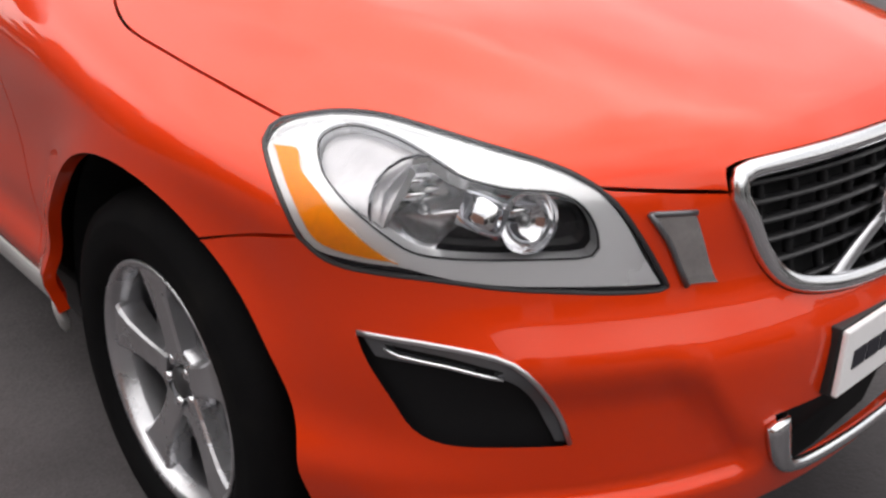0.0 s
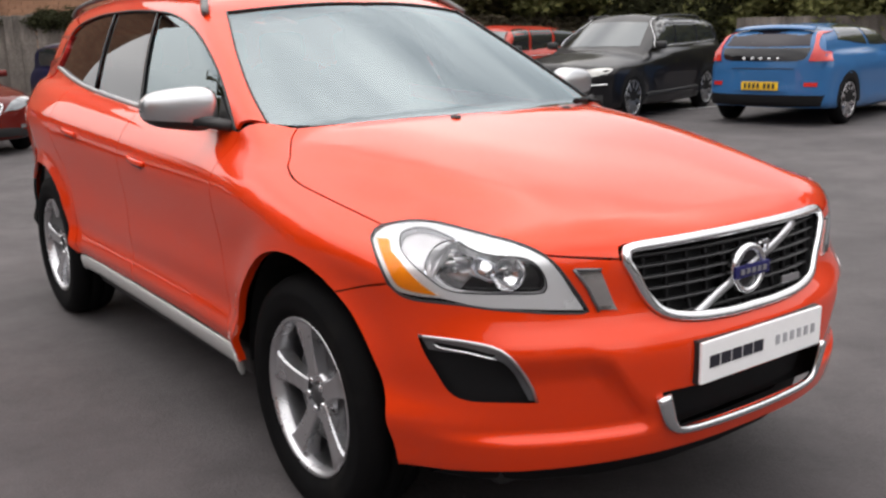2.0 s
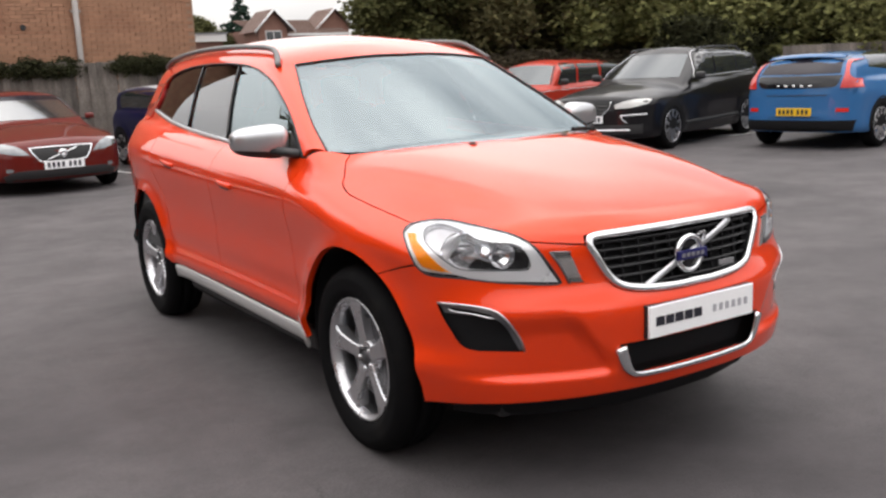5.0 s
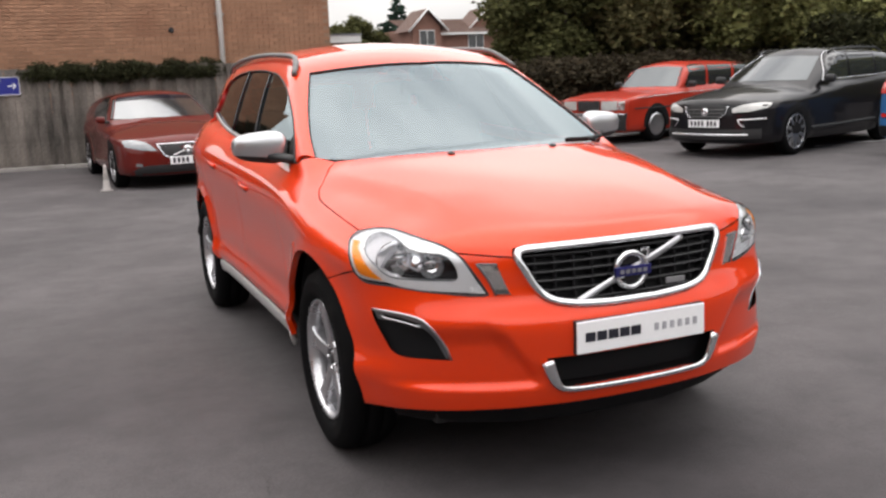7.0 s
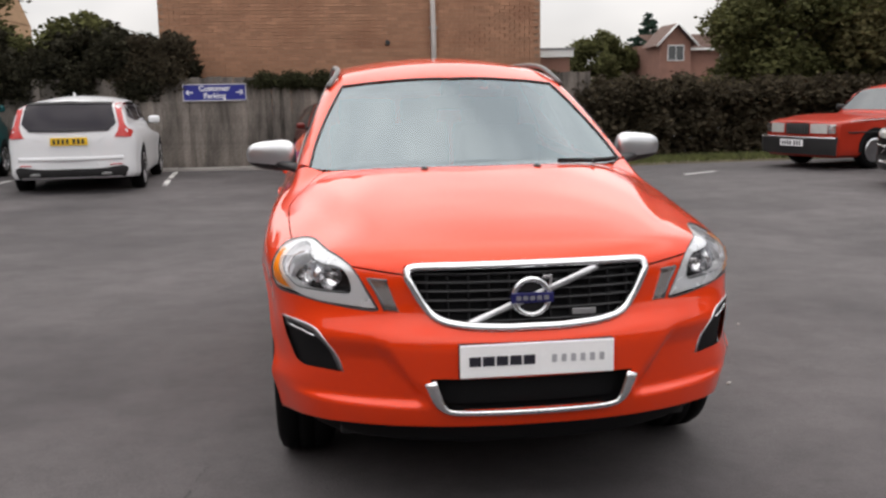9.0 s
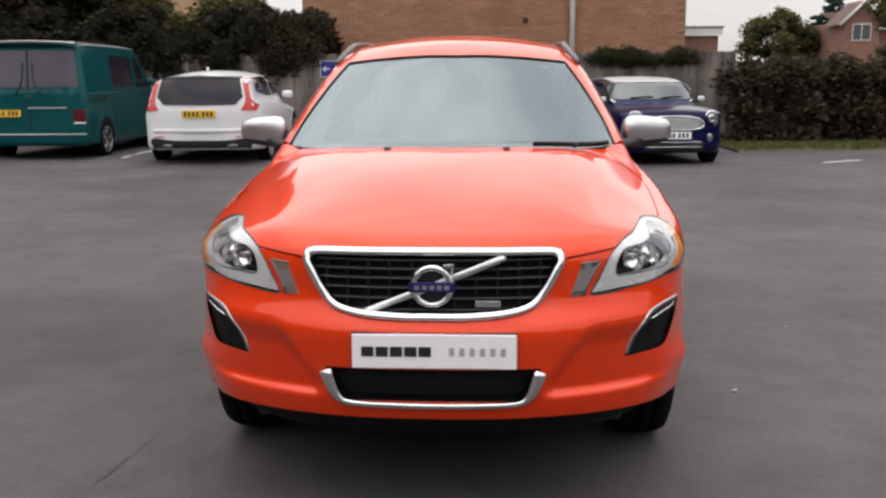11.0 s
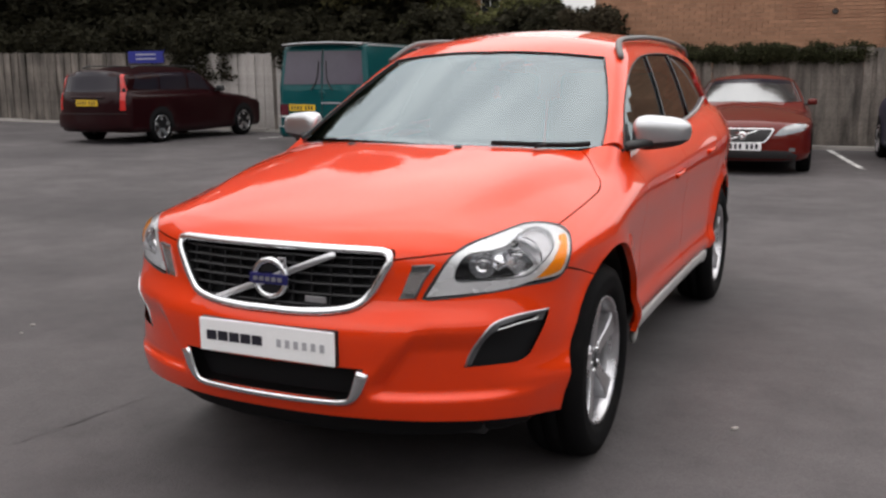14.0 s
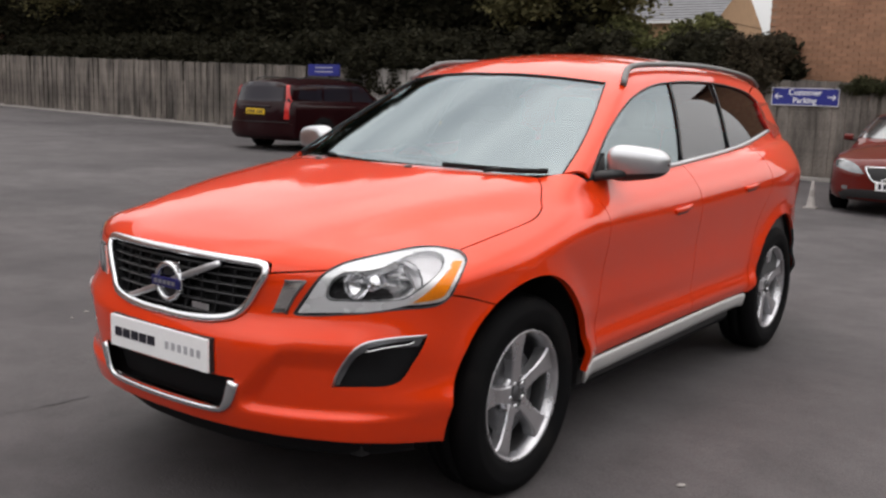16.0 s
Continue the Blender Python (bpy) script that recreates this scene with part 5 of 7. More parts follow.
        if m:
            v, f = [(-x, y, z) for x, y, z in v], [t[::-1] for t in f]
        mesh_ob(nm, v, f, mat, mir, lab)
    v, f = sweep([(s * 0.785, 0.60, 1.128), (s * 0.82, 0.65, 1.136), (s * 0.875, 0.71, 1.145)], [(0, 0, 1)] * 3, (0.036, 0.020))
    mesh_ob("mirror_foot", v, f, PLASTIC, mir)
    v, f = sweep([(s * 0.995, 0.725, 1.184), (s * 1.02, 0.75, 1.185), (s * 1.034, 0.78, 1.186)], [(s * 0.7, -0.7, 0)] * 3, (0.010, 0.008))
    mesh_ob("side_indicator", v, f, LAMP_GLASS, mir)
    sheet("sail_panel", PLASTIC, suv, SUV, FLANK, [[S(0.545, 1.112), S(0.62, 1.118), S(0.70, 1.121)], [S(0.70, 1.121), S(0.735, 1.225)], [S(0.735, 1.225), S(0.545, 1.112)]], h=0.03, lift=0.003, mirror=m)
    # headlight
    lamp = new("headlight")
    lamp.parent, lamp.empty_display_size = suv, 0.1
    rim_runs = [LAMP_LOW + LAMP_OUTER[1:] + LAMP_TOP[1:] + LAMP_INNER[1:]]
    sheet("housing", LAMP_BACK, lamp, SUV, CORNER, rim_runs, h=0.03, lift=-0.085, rim=0.0, gap=0.002, mirror=m)
    strip("seal", SEAL, lamp, SUV, CORNER, rim_runs[0], (0.0034, 0.003), closed=False, lift=-0.003, mirror=m, gap=0.008)
    hole = [[(0.808, -0.419, 0.909), (0.791, -0.4, 0.921), (0.769, -0.4, 0.932), (0.745, -0.423, 0.939), (0.732, -0.463, 0.937), (0.727, -0.507, 0.932), (0.726, -0.545, 0.926), (0.726, -0.584, 0.918), (0.724, -0.616, 0.909), (0.711, -0.644, 0.902), (0.685, -0.675, 0.895), (0.646, -0.708, 0.891), (0.623, -0.729, 0.879), (0.609, -0.745, 0.858), (0.601, -0.754, 0.834)],
            [(0.601, -0.754, 0.834), (0.599, -0.757, 0.809), (0.607, -0.753, 0.797), (0.623, -0.743, 0.794), (0.69, -0.7, 0.796), (0.747, -0.656, 0.798), (0.779, -0.623, 0.8), (0.796, -0.603, 0.805), (0.81, -0.585, 0.816), (0.824, -0.561, 0.834), (0.834, -0.528, 0.856), (0.834, -0.49, 0.876), (0.826, -0.453, 0.893), (0.808, -0.419, 0.909)]]
    bezel_edge = [[(0.52, -0.799, 0.752), (0.544, -0.785, 0.792), (0.571, -0.768, 0.844), (0.595, -0.744, 0.884), (0.616, -0.713, 0.907), (0.64, -0.678, 0.921), (0.662, -0.627, 0.933), (0.678, -0.57, 0.939), (0.695, -0.51, 0.944), (0.714, -0.449, 0.948), (0.739, -0.402, 0.946), (0.767, -0.366, 0.94), (0.798, -0.342, 0.93), (0.823, -0.339, 0.917), (0.843, -0.354, 0.903)],
                  [(0.843, -0.354, 0.903), (0.862, -0.398, 0.876), (0.871, -0.443, 0.837), (0.865, -0.469, 0.803), (0.856, -0.493, 0.791), (0.831, -0.548, 0.788), (0.805, -0.59, 0.788), (0.789, -0.611, 0.784), (0.769, -0.635, 0.778), (0.739, -0.664, 0.771), (0.689, -0.702, 0.765), (0.598, -0.759, 0.758), (0.52, -0.799, 0.752)]]
    sheet("surround", GLOSS_BLACK, lamp, SUV, CORNER, rim_runs, "black lamp surround", h=0.02, lift=-0.010, rim=0.0, gap=-0.004, holes=[hole], mirror=m)
    sheet("bezel", BEZEL, lamp, SUV, CORNER, bezel_edge, "silver inner lamp frame", h=0.02, lift=-0.0055, rim=0.035, gap=-0.001, holes=[hole], mirror=m)
    sheet("black_mask", GLOSS_BLACK, lamp, SUV, CORNER, [[(0.714, -0.685, 0.838), (0.756, -0.649, 0.836), (0.786, -0.623, 0.795), (0.786, -0.623, 0.786), (0.749, -0.659, 0.784), (0.688, -0.707, 0.782), (0.617, -0.75, 0.780), (0.592, -0.762, 0.783), (0.583, -0.765, 0.8)], [(0.583, -0.765, 0.8), (0.588, -0.762, 0.83), (0.600, -0.752, 0.860), (0.617, -0.733, 0.885), (0.639, -0.716, 0.887), (0.662, -0.703, 0.884), (0.684, -0.697, 0.866), (0.714, -0.685, 0.838)]], h=0.02, lift=-0.052, rim=0.0, mirror=m)
    amber = [[(0.834, -0.354, 0.907), (0.818, -0.393, 0.908), (0.836, -0.427, 0.891), (0.843, -0.471, 0.874), (0.843, -0.518, 0.846), (0.828, -0.557, 0.816), (0.804, -0.592, 0.791)], [(0.804, -0.592, 0.791), (0.83, -0.55, 0.792), (0.851, -0.508, 0.797), (0.862, -0.479, 0.809), (0.867, -0.452, 0.845), (0.857, -0.409, 0.879), (0.834, -0.354, 0.907)]]
    sheet("indicator_lens", AMBER, lamp, SUV, CORNER, amber, "amber indicator lens", h=0.02, lift=-0.0025, rim=0.002, mirror=m)
    for nm, c, r, deep, aim in (("main_reflector", (0.741, -0.577, 0.846), 0.063, 0.06, (0.42, -1, 0.16)), ("high_beam_reflector", (0.664, -0.684, 0.844), 0.041, 0.028, (0.34, -1, 0.12))):
        prof = [(0.004, r * 1.04), (0.0, r * 1.05), (-0.004, r)] + [(-deep * t, r * (1 - t ** 2.2) ** 0.5) for t in (0.15, 0.35, 0.55, 0.75, 0.9, 1.0)]
        v, f = lathe(prof, 40, "z")
        q = Vector(aim).to_track_quat("Z", "Y").to_matrix()
        pts = [q @ Vector(p) + Vector(c) for p in v]
        one = mesh_ob(nm, [(s * p[0], p[1], p[2]) for p in pts], f if not m else [t[::-1] for t in f], REFLECT, lamp)
        bul, bf = lathe([(-deep * 0.9, 0.007), (-deep * 0.3, 0.009), (-deep * 0.15, 0.006), (-deep * 0.1, 0.0)], 16, "z")
        bpts = [q @ Vector(p) + Vector(c) for p in bul]
        mesh_ob("bulb", [(s * p[0], p[1], p[2]) for p in bpts], bf, LAMP_GLASS, one)
        # fluted vanes across the bowl
        for g in range(2 if r > 0.05 else 1):
            zz = (0.25 + 0.30 * g) * r
            hw = math.sqrt(max(r * r - zz * zz, 0)) * 0.62
            vv, vf = sweep([q @ Vector((x, zz, -deep * 0.55)) + Vector(c) for x in (-hw, 0, hw)], [q @ Vector((0, 0, 1))] * 3, (0.006, 0.003))
            mesh_ob("reflector_rib", [(s * p[0], p[1], p[2]) for p in vv], vf, REFLECT, one)
    dish = [[(0.818, -0.43, 0.903), (0.792, -0.405, 0.922), (0.766, -0.402, 0.933), (0.742, -0.428, 0.94), (0.730, -0.47, 0.938), (0.726, -0.53, 0.929)], [(0.726, -0.53, 0.929), (0.744, -0.540, 0.912), (0.764, -0.545, 0.888), (0.79, -0.553, 0.855), (0.818, -0.568, 0.829)], [(0.818, -0.568, 0.829), (0.834, -0.53, 0.856), (0.836, -0.49, 0.876), (0.828, -0.453, 0.893), (0.818, -0.43, 0.903)]]
    sheet("side_reflector", HAZY, lamp, SUV, CORNER, dish, "pale hazy side reflector", h=0.02, lift=-0.024, rim=0.02, mirror=m)
    cq = Vector((0.42, -1, 0.16)).to_track_quat("Z", "Y").to_matrix()
    cv, cf = lathe([(-0.030, 0.064), (-0.016, 0.068), (-0.004, 0.071), (0.0, 0.071), (0.0, 0.067)], 20, "z")
    cp = [cq @ Vector(p) + Vector((0.747, -0.566, 0.850)) for p in cv]
    mesh_ob("reflector_collar", [(s * p[0], p[1], p[2]) for p in cp], cf if not m else [t[::-1] for t in cf], REFLECT, lamp, smooth=False)
    # bright neck between the two bowls
    vv, vf = sweep([(s * 0.730, -0.628, 0.868), (s * 0.712, -0.652, 0.858), (s * 0.694, -0.672, 0.848)], [(s * 0.4, -1, 0.3)] * 3, (0.028, 0.012))
    mesh_ob("reflector_neck", vv, vf, REFLECT, lamp)
    lens = sheet("lens", CLEAR, lamp, SUV, CORNER, rim_runs, "clear lamp cover", h=0.03, lift=0.001, rim=0.0, gap=0.004, mirror=m)
    lens.visible_shadow = False
    # upright side light strip
    drl = [[(0.540, -0.774, 0.853), (0.476, -0.810, 0.848)], [(0.476, -0.810, 0.848), (0.437, -0.837, 0.742)], [(0.437, -0.837, 0.742), (0.486, -0.817, 0.745)], [(0.486, -0.817, 0.745), (0.540, -0.774, 0.853)]]
    sl = sheet("side_light", SMOKE_LENS, suv, SUV, FACE, drl, "smoked clear side light strip", h=0.02, lift=0.004, mirror=m)
    strip("side_light_frame", FRAME_GREY, sl, SUV, FACE, [(0.540, -0.774, 0.853), (0.508, -0.79, 0.8), (0.486, -0.817, 0.745)], (0.004, 0.004), lift=0.004, mirror=m)
    strip("side_light_frame", FRAME_GREY, sl, SUV, FACE, [(0.536, -0.774, 0.852), (0.476, -0.810, 0.848)], (0.004, 0.004), lift=0.004, mirror=m)
    # fog lamp pocket
    fog = sheet("fog_pocket", MATTE, suv, SUV, WRAP, FOG, "black mesh pocket with a silver frame", h=0.025, lift=-0.016, rim=0.0, gap=-0.014, mirror=m)
    top_run = FOG[0]
    strip("frame_edge", SATIN, fog, SUV, WRAP, top_run, (0.0042, 0.004), lift=-0.001, mirror=m)
    inner_frame = [FOG[0], [(0.650, -0.778, 0.526), (0.668, -0.768, 0.528)], [(0.668, -0.768, 0.528), (0.680, -0.757, 0.56), (0.700, -0.737, 0.610), (0.722, -0.713, 0.640), (0.760, -0.674, 0.652), (0.833, -0.57, 0.655)], [(0.833, -0.57, 0.655), (0.841, -0.546, 0.688)]]
    slot = [[(0.823, -0.58, 0.676), (0.775, -0.655, 0.670), (0.725, -0.71, 0.655)], [(0.725, -0.71, 0.655), (0.735, -0.70, 0.648), (0.775, -0.655, 0.660), (0.818, -0.59, 0.667), (0.823, -0.58, 0.676)]]
    sheet("frame", FRAME_GREY, fog, SUV, WRAP, inner_frame, "satin grey frame", h=0.02, lift=-0.006, rim=0.03, gap=0.001, holes=[slot], mirror=m)
    strip("slot_edge", CHROME, fog, SUV, WRAP, [(0.823, -0.58, 0.671), (0.812, -0.60, 0.664), (0.775, -0.655, 0.659), (0.725, -0.71, 0.645)], (0.003, 0.004), lift=-0.003, mirror=m)
# roof and screens
screen_top = [(0, SUV.rake[0] + (1.548 - 1.16) / 0.47, 1.548), screen_at(0.28, 1.544), screen_at(0.46, 1.530), (0.555, 1.115, 1.520)]
screen_side = [(0.555, 1.115, 1.520), (0.640, 0.865, 1.375), (0.700, 0.645, 1.25), (0.735, 0.448, 1.142)]
sheet("roof", ORANGE, suv, SUV, TOP, [screen_top, screen_side, [(0.735, 0.448, 1.142), (0.787, 0.545, 1.112)], WIN_TOP, [WIN_TOP[-1], S(3.0, 1.545), S(3.12, 1.54)], [S(3.12, 1.54), (0.45, 3.30, 1.55), (0, 3.33, 1.58)]], both=True, h=0.04)
slope_dom = Slant((0, -0.5, 0.85), 0.2, 3.0)
screen_low = [(0.735, 0.448, 1.142), screen_at(0.6, 1.137), screen_at(0.4, 1.140), screen_at(0.2, 1.144), screen_at(0, 1.146)]
sheet("windscreen", GLASS, suv, SUV, slope_dom, [screen_top, screen_side, screen_low], both=True, h=0.05, lift=-0.004, rim=0.0, gap=0.0)
for a in (screen_top, screen_side):
    for m in (False, True):
        strip("screen_seal", PLASTIC, suv, SUV, slope_dom, a, (0.004, 0.004), mirror=m, gap=0.03)
sheet("cowl", PLASTIC, suv, SUV, TOP, [list(reversed([(x, y - 0.01, z) for x, y, z in BONNET_BACK])), [(0.672, 0.350, 1.13), (0.66, 0.40, 1.14)], [(0.66, 0.40, 1.14)] + [(x, y + 0.04, z) for x, y, z in screen_low[1:]]], both=True, h=0.03, lift=-0.012, rim=0.0, gap=0.0)
for x0, x1, z0, z1 in ((0.36, 0.69, 1.122, 1.140),):
    pts = [screen_at(x0 + (x1 - x0) * t, z0 + (z1 - z0) * t) for t in np.linspace(0, 1, 12)]
    p, n = on_body(SUV, slope_dom, pts, 0.03, 0.016)
    v, f = sweep(p, n, (0.011, 0.010))
    wip = mesh_ob("wiper", v, f, MATTE, suv)
    p, n = on_body(SUV, slope_dom, [screen_at(x1 - 0.16, z0 - 0.020), screen_at((x0 + x1) / 2 + 0.02, (z0 + z1) / 2)], 0.03, 0.018)
    v, f = sweep(p, n, (0.008, 0.007))
    mesh_ob("wiper_arm", v, f, MATTE, wip)
# tail
tail_out = [[(0, 3.3, 1.56), (0.45, 3.28, 1.53), (0.66, 3.1, 1.50)], [(0.66, 3.1, 1.50), (0.76, 3.3, 1.28), (0.80, 3.4, 1.1), (0.85, 3.5, 0.9), (0.86, 3.5, 0.6), (0.84, 3.5, 0.37)], [(0.84, 3.5, 0.37), (0, 3.6, 0.37)]]
sheet("tailgate", ORANGE, suv, SUV, BACK, tail_out, both=True, h=0.06)
for m in (False, True):
    sheet("tail_lamp", RED_LENS, suv, SUV, BACK, [[(0.66, 3.3, 1.45), (0.72, 3.4, 1.30), (0.80, 3.5, 1.0)], [(0.80, 3.5, 1.0), (0.70, 3.5, 1.0)], [(0.70, 3.5, 1.0), (0.64, 3.4, 1.3), (0.60, 3.3, 1.45)], [(0.60, 3.3, 1.45), (0.66, 3.3, 1.45)]], h=0.05, lift=0.006, mirror=m)
# grille
grille = sheet("grille", MATTE, suv, SUV, FACE, [GRILLE_LOW, GRILLE_TOP], "black slatted grille with a bright frame", both=True, h=0.04, lift=-0.045, rim=0.0, gap=0.0)
half_ring = GRILLE_LOW[:-1] + GRILLE_TOP
ring = [(x * 0.970, y, 0.79 + (z - 0.79) * 0.905) for x, y, z in half_ring]
ring = ring + [(-x, y, z) for x, y, z in reversed(ring[1:-1])]
strip("grille_frame", CHROME, grille, SUV, FACE, ring, (0.0135, 0.012), "bright chrome grille frame", closed=True, lift=0.004, gap=0.012, seg=12)
strip("grille_shroud", MATTE, grille, SUV, FACE, [(x * 0.985, y, 0.79 + (z - 0.79) * 0.97) for x, y, z in ring], (0.004, 0.024), closed=True, lift=-0.020, gap=0.015)
for i in range(6):
    z = 0.872 - 0.031 * i
    hw = float(np.interp(z, (0.69, 0.72, 0.77, 0.83, 0.88), (0.23, 0.31, 0.355, 0.385, 0.40)))
    strip("grille_slat", GRILLE_BAR, grille, SUV, FACE, [(x, -0.9, z) for x in np.linspace(-hw, hw, 9)], (0.0045, 0.012), lift=-0.022)
for x in np.arange(-0.35, 0.36, 0.07):
    zl, zh = float(np.interp(abs(x), (0, 0.24, 0.325, 0.372), (0.70, 0.705, 0.735, 0.785))), 0.882
    strip("grille_upright", MATTE, grille, SUV, FACE, [(x, -0.9, zl), (x, -0.9, zh)], (0.006, 0.008), lift=-0.024)
strip("diagonal_bar", SATIN, grille, SUV, FACE, [(-0.232, -0.9, 0.699), (0, -0.9, 0.788), (0.232, -0.9, 0.880)], (0.012, 0.006), "silver diagonal grille bar", lift=0.002)
v, f = lathe([(-0.012, 0.050), (0.004, 0.050), (0.010, 0.054), (0.012, 0.062), (0.009, 0.069), (-0.004, 0.071), (-0.012, 0.070)], 56, "y")
mesh_ob("badge_ring", [(x, -0.888 - y, 0.788 + z) for x, y, z in v], f, CHROME, grille)
v, f = lathe([(0.0, 0.0), (0.0, 0.052)], 40, "y")
mesh_ob("badge_disc", [(x, -0.886, 0.788 + z) for x, y, z in v], f, GLOSS_BLACK, grille)
part("badge_band", boxes(((0.146, 0.010, 0.034), (0, -0.901, 0.788), 0.003)), BADGE_BLUE, grille)
for i in range(5):
    part("badge_mark", boxes(((0.016, 0.004, 0.014), (-0.047 + 0.0235 * i, -0.907, 0.788), 0.0)), SATIN, grille)
part("badge_arrow", boxes(((0.032, 0.010, 0.010), (0.052, -0.897, 0.857), 0.002), ((0.010, 0.010, 0.034), (0.064, -0.897, 0.846), 0.002)), CHROME, grille)
part("grille_badge", boxes(((0.080, 0.006, 0.020), (0.178, -0.900, 0.735), 0.002)), SATIN, grille)
# lower intake
intake = sheet("lower_grille", MATTE, suv, SUV, FACE, INTAKE, h=0.04, lift=-0.05, rim=0.0, gap=-0.004)
lip = [(0.346, 0.516), (0.334, 0.480), (0.320, 0.446), (0.300, 0.421), (0.262, 0.409), (0.13, 0.406), (0, 0.405)]
lip = lip + [(-x, z) for x, z in reversed(lip[:-1])]
p, n = on_body(SUV, FACE, [(x, -0.9, z) for x, z in lip], 0.015, 0.006)
v, f = sweep(p, n, (0.0105 + 0.012 * step(0.285, 0.345, np.abs(p[:, 0])), 0.010))
mesh_ob("chrome_lip", v, f, CHROME, intake, "bright chrome lip")
part("grille_backing", boxes(((0.86, 0.02, 0.17), (0, -0.835, 0.475), 0.0)), MATTE, intake)
# show plate with two words as plain bars
plate = part("show_plate", boxes(((0.522, 0.010, 0.112), (0.008, -0.944, 0.590), 0.004)), PLATE_WHITE, suv, "white show plate with dark and grey print")
for i in range(5):
    part("dark_letter_bar", boxes(((0.039, 0.002, 0.032), (-0.203 + 0.0455 * i, -0.9502, 0.590), 0.0)), INK, plate)
for i in range(6):
    part("grey_letter_bar", boxes(((0.016, 0.002, 0.026), (0.064 + 0.0325 * i, -0.9502, 0.590), 0.0)), GREY_INK, plate)
part("plate_backing", boxes(((0.526, 0.020, 0.116), (0.008, -0.928, 0.590), 0.004)), PLASTIC, plate)
# running gear and cabin
for y in (0.0, 2.774):
    for s in (1, -1):
        suv_wheel("wheel", suv, 0.778, y, s)
        v, f = [], []
        for i in range(25):
            a = radians(-4 + 188 * i / 24)
            for x in (0.50, 0.85):
                v.append((s * x, y - 0.01 + 0.455 * math.cos(a), 0.385 + 0.455 * math.sin(a)))
        for i in range(24):
            f.append((2 * i, 2 * i + 1, 2 * i + 3, 2 * i + 2))
        f.append(tuple(range(0, 50, 2)))
        mesh_ob("wheel_arch_liner", v, f, PLASTIC, suv, smooth=False)
part("floor_pan", boxes(((1.30, 4.1, 0.10), (0, 1.42, 0.30), 0.02), ((1.62, 1.75, 0.12), (0, 1.40, 0.32), 0.02), ((1.0, 0.55, 0.35), (0, -0.35, 0.50), 0.03)), PLASTIC, suv)
part("undertray", boxes(((1.25, 0.80, 0.03), (0, 0.12, 0.245), 0.01), ((1.50, 2.0, 0.03), (0, 1.40, 0.225), 0.01)), MATTE, suv)
# black valance set back under the bumper
edge = [(0.0, -0.845), (0.22, -0.835), (0.42, -0.785), (0.58, -0.705), (0.70, -0.60), (0.76, -0.50)]
edge = [(-x, y) for x, y in reversed(edge[1:])] + edge
v, f = [], []
for x, y in edge:
    v += [(x, y, 0.375), (x * 0.985, y + 0.02, 0.275), (x * 0.97, y + 0.05, 0.255), (x * 0.95, 0.0, 0.255)]
for i in range(len(edge) - 1):
    f += [(4 * i + j, 4 * i + 4 + j, 4 * i + 5 + j, 4 * i + 1 + j) for j in range(3)]
mesh_ob("lower_valance", v, f, MATTE, suv, "black lower valance")
part("dashboard", boxes(((1.36, 0.42, 0.20), (0, 0.66, 1.0), 0.05), ((0.30, 0.30, 0.45), (0, 0.80, 0.80), 0.03), ((0.36, 0.16, 0.10), (-0.37, 0.76, 1.09), 0.03)), TRIM, suv)
part("firewall", boxes(((1.30, 0.04, 0.62), (0, 0.42, 0.70), 0.01)), PLASTIC, suv)
v, f = [], []
for i in range(40):
    for j in range(10):
        a, b = 2 * math.pi * i / 40, 2 * math.pi * j / 10
        r = 0.184 + 0.014 * math.cos(b)
        v.append(Vector((r * math.cos(a), r * math.sin(a), 0.014 * math.sin(b))))
        f.append((i * 10 + j, ((i + 1) % 40) * 10 + j, ((i + 1) % 40) * 10 + (j + 1) % 10, i * 10 + (j + 1) % 10))
tilt = pose(-0.37, 0.95, 1.02, -65, 0, 0)
mesh_ob("steering_wheel", [tilt @ p for p in v], f, TRIM, suv)
for x, y in ((-0.37, 1.42), (0.37, 1.42), (-0.42, 2.35), (0.0, 2.35), (0.42, 2.35)):
    w = 0.50 if y < 2 else 0.42
    bm = boxes(((w, 0.50, 0.16), (x, y - 0.18, 0.66), 0.05))
    box(bm, (w * 0.92, 0.13, 0.62), (x, y + 0.15, 0.98), 0.05, pose(0, 0, 0, -14, 0, 0))
    box(bm, (0.26, 0.10, 0.17), (x, y + 0.25, 1.36), 0.04, pose(0, 0, 0, -10, 0, 0))
    part("seat", bm, SEAT, suv, smooth=True)
part("rear_view_mirror", boxes(((0.24, 0.04, 0.07), (0, 0.98, 1.42), 0.015), ((0.10, 0.10, 0.07), (0, 1.0, 1.49), 0.02)), PLASTIC, suv)
v, f, n = panel(SUV, TOP, [[(0, 1.10, 1.55), (0.45, 1.20, 1.52)], [(0.45, 1.20, 1.52), (0.55, 1.6, 1.5), (0.55, 3.0, 1.5)], [(0.55, 3.0, 1.5), (0, 3.1, 1.5)]], h=0.12, lift=-0.03, rim=0.0, both=True)
mesh_ob("headliner", v, f, TRIM, suv, normals=-n)
for m in (False, True):
    v, f, n = panel(SUV, FLANK, [[S(0.60, 1.08), S(1.5, 1.11), S(2.5, 1.18), S(3.2, 1.2)], [S(3.2, 1.2), S(3.2, 0.45)], [S(3.2, 0.45), S(0.60, 0.45)], [S(0.60, 0.45), S(0.60, 1.08)]], h=0.12, lift=-0.05, rim=0.0, mirror=m)
    mesh_ob("door_lining", v, f, TRIM, suv)


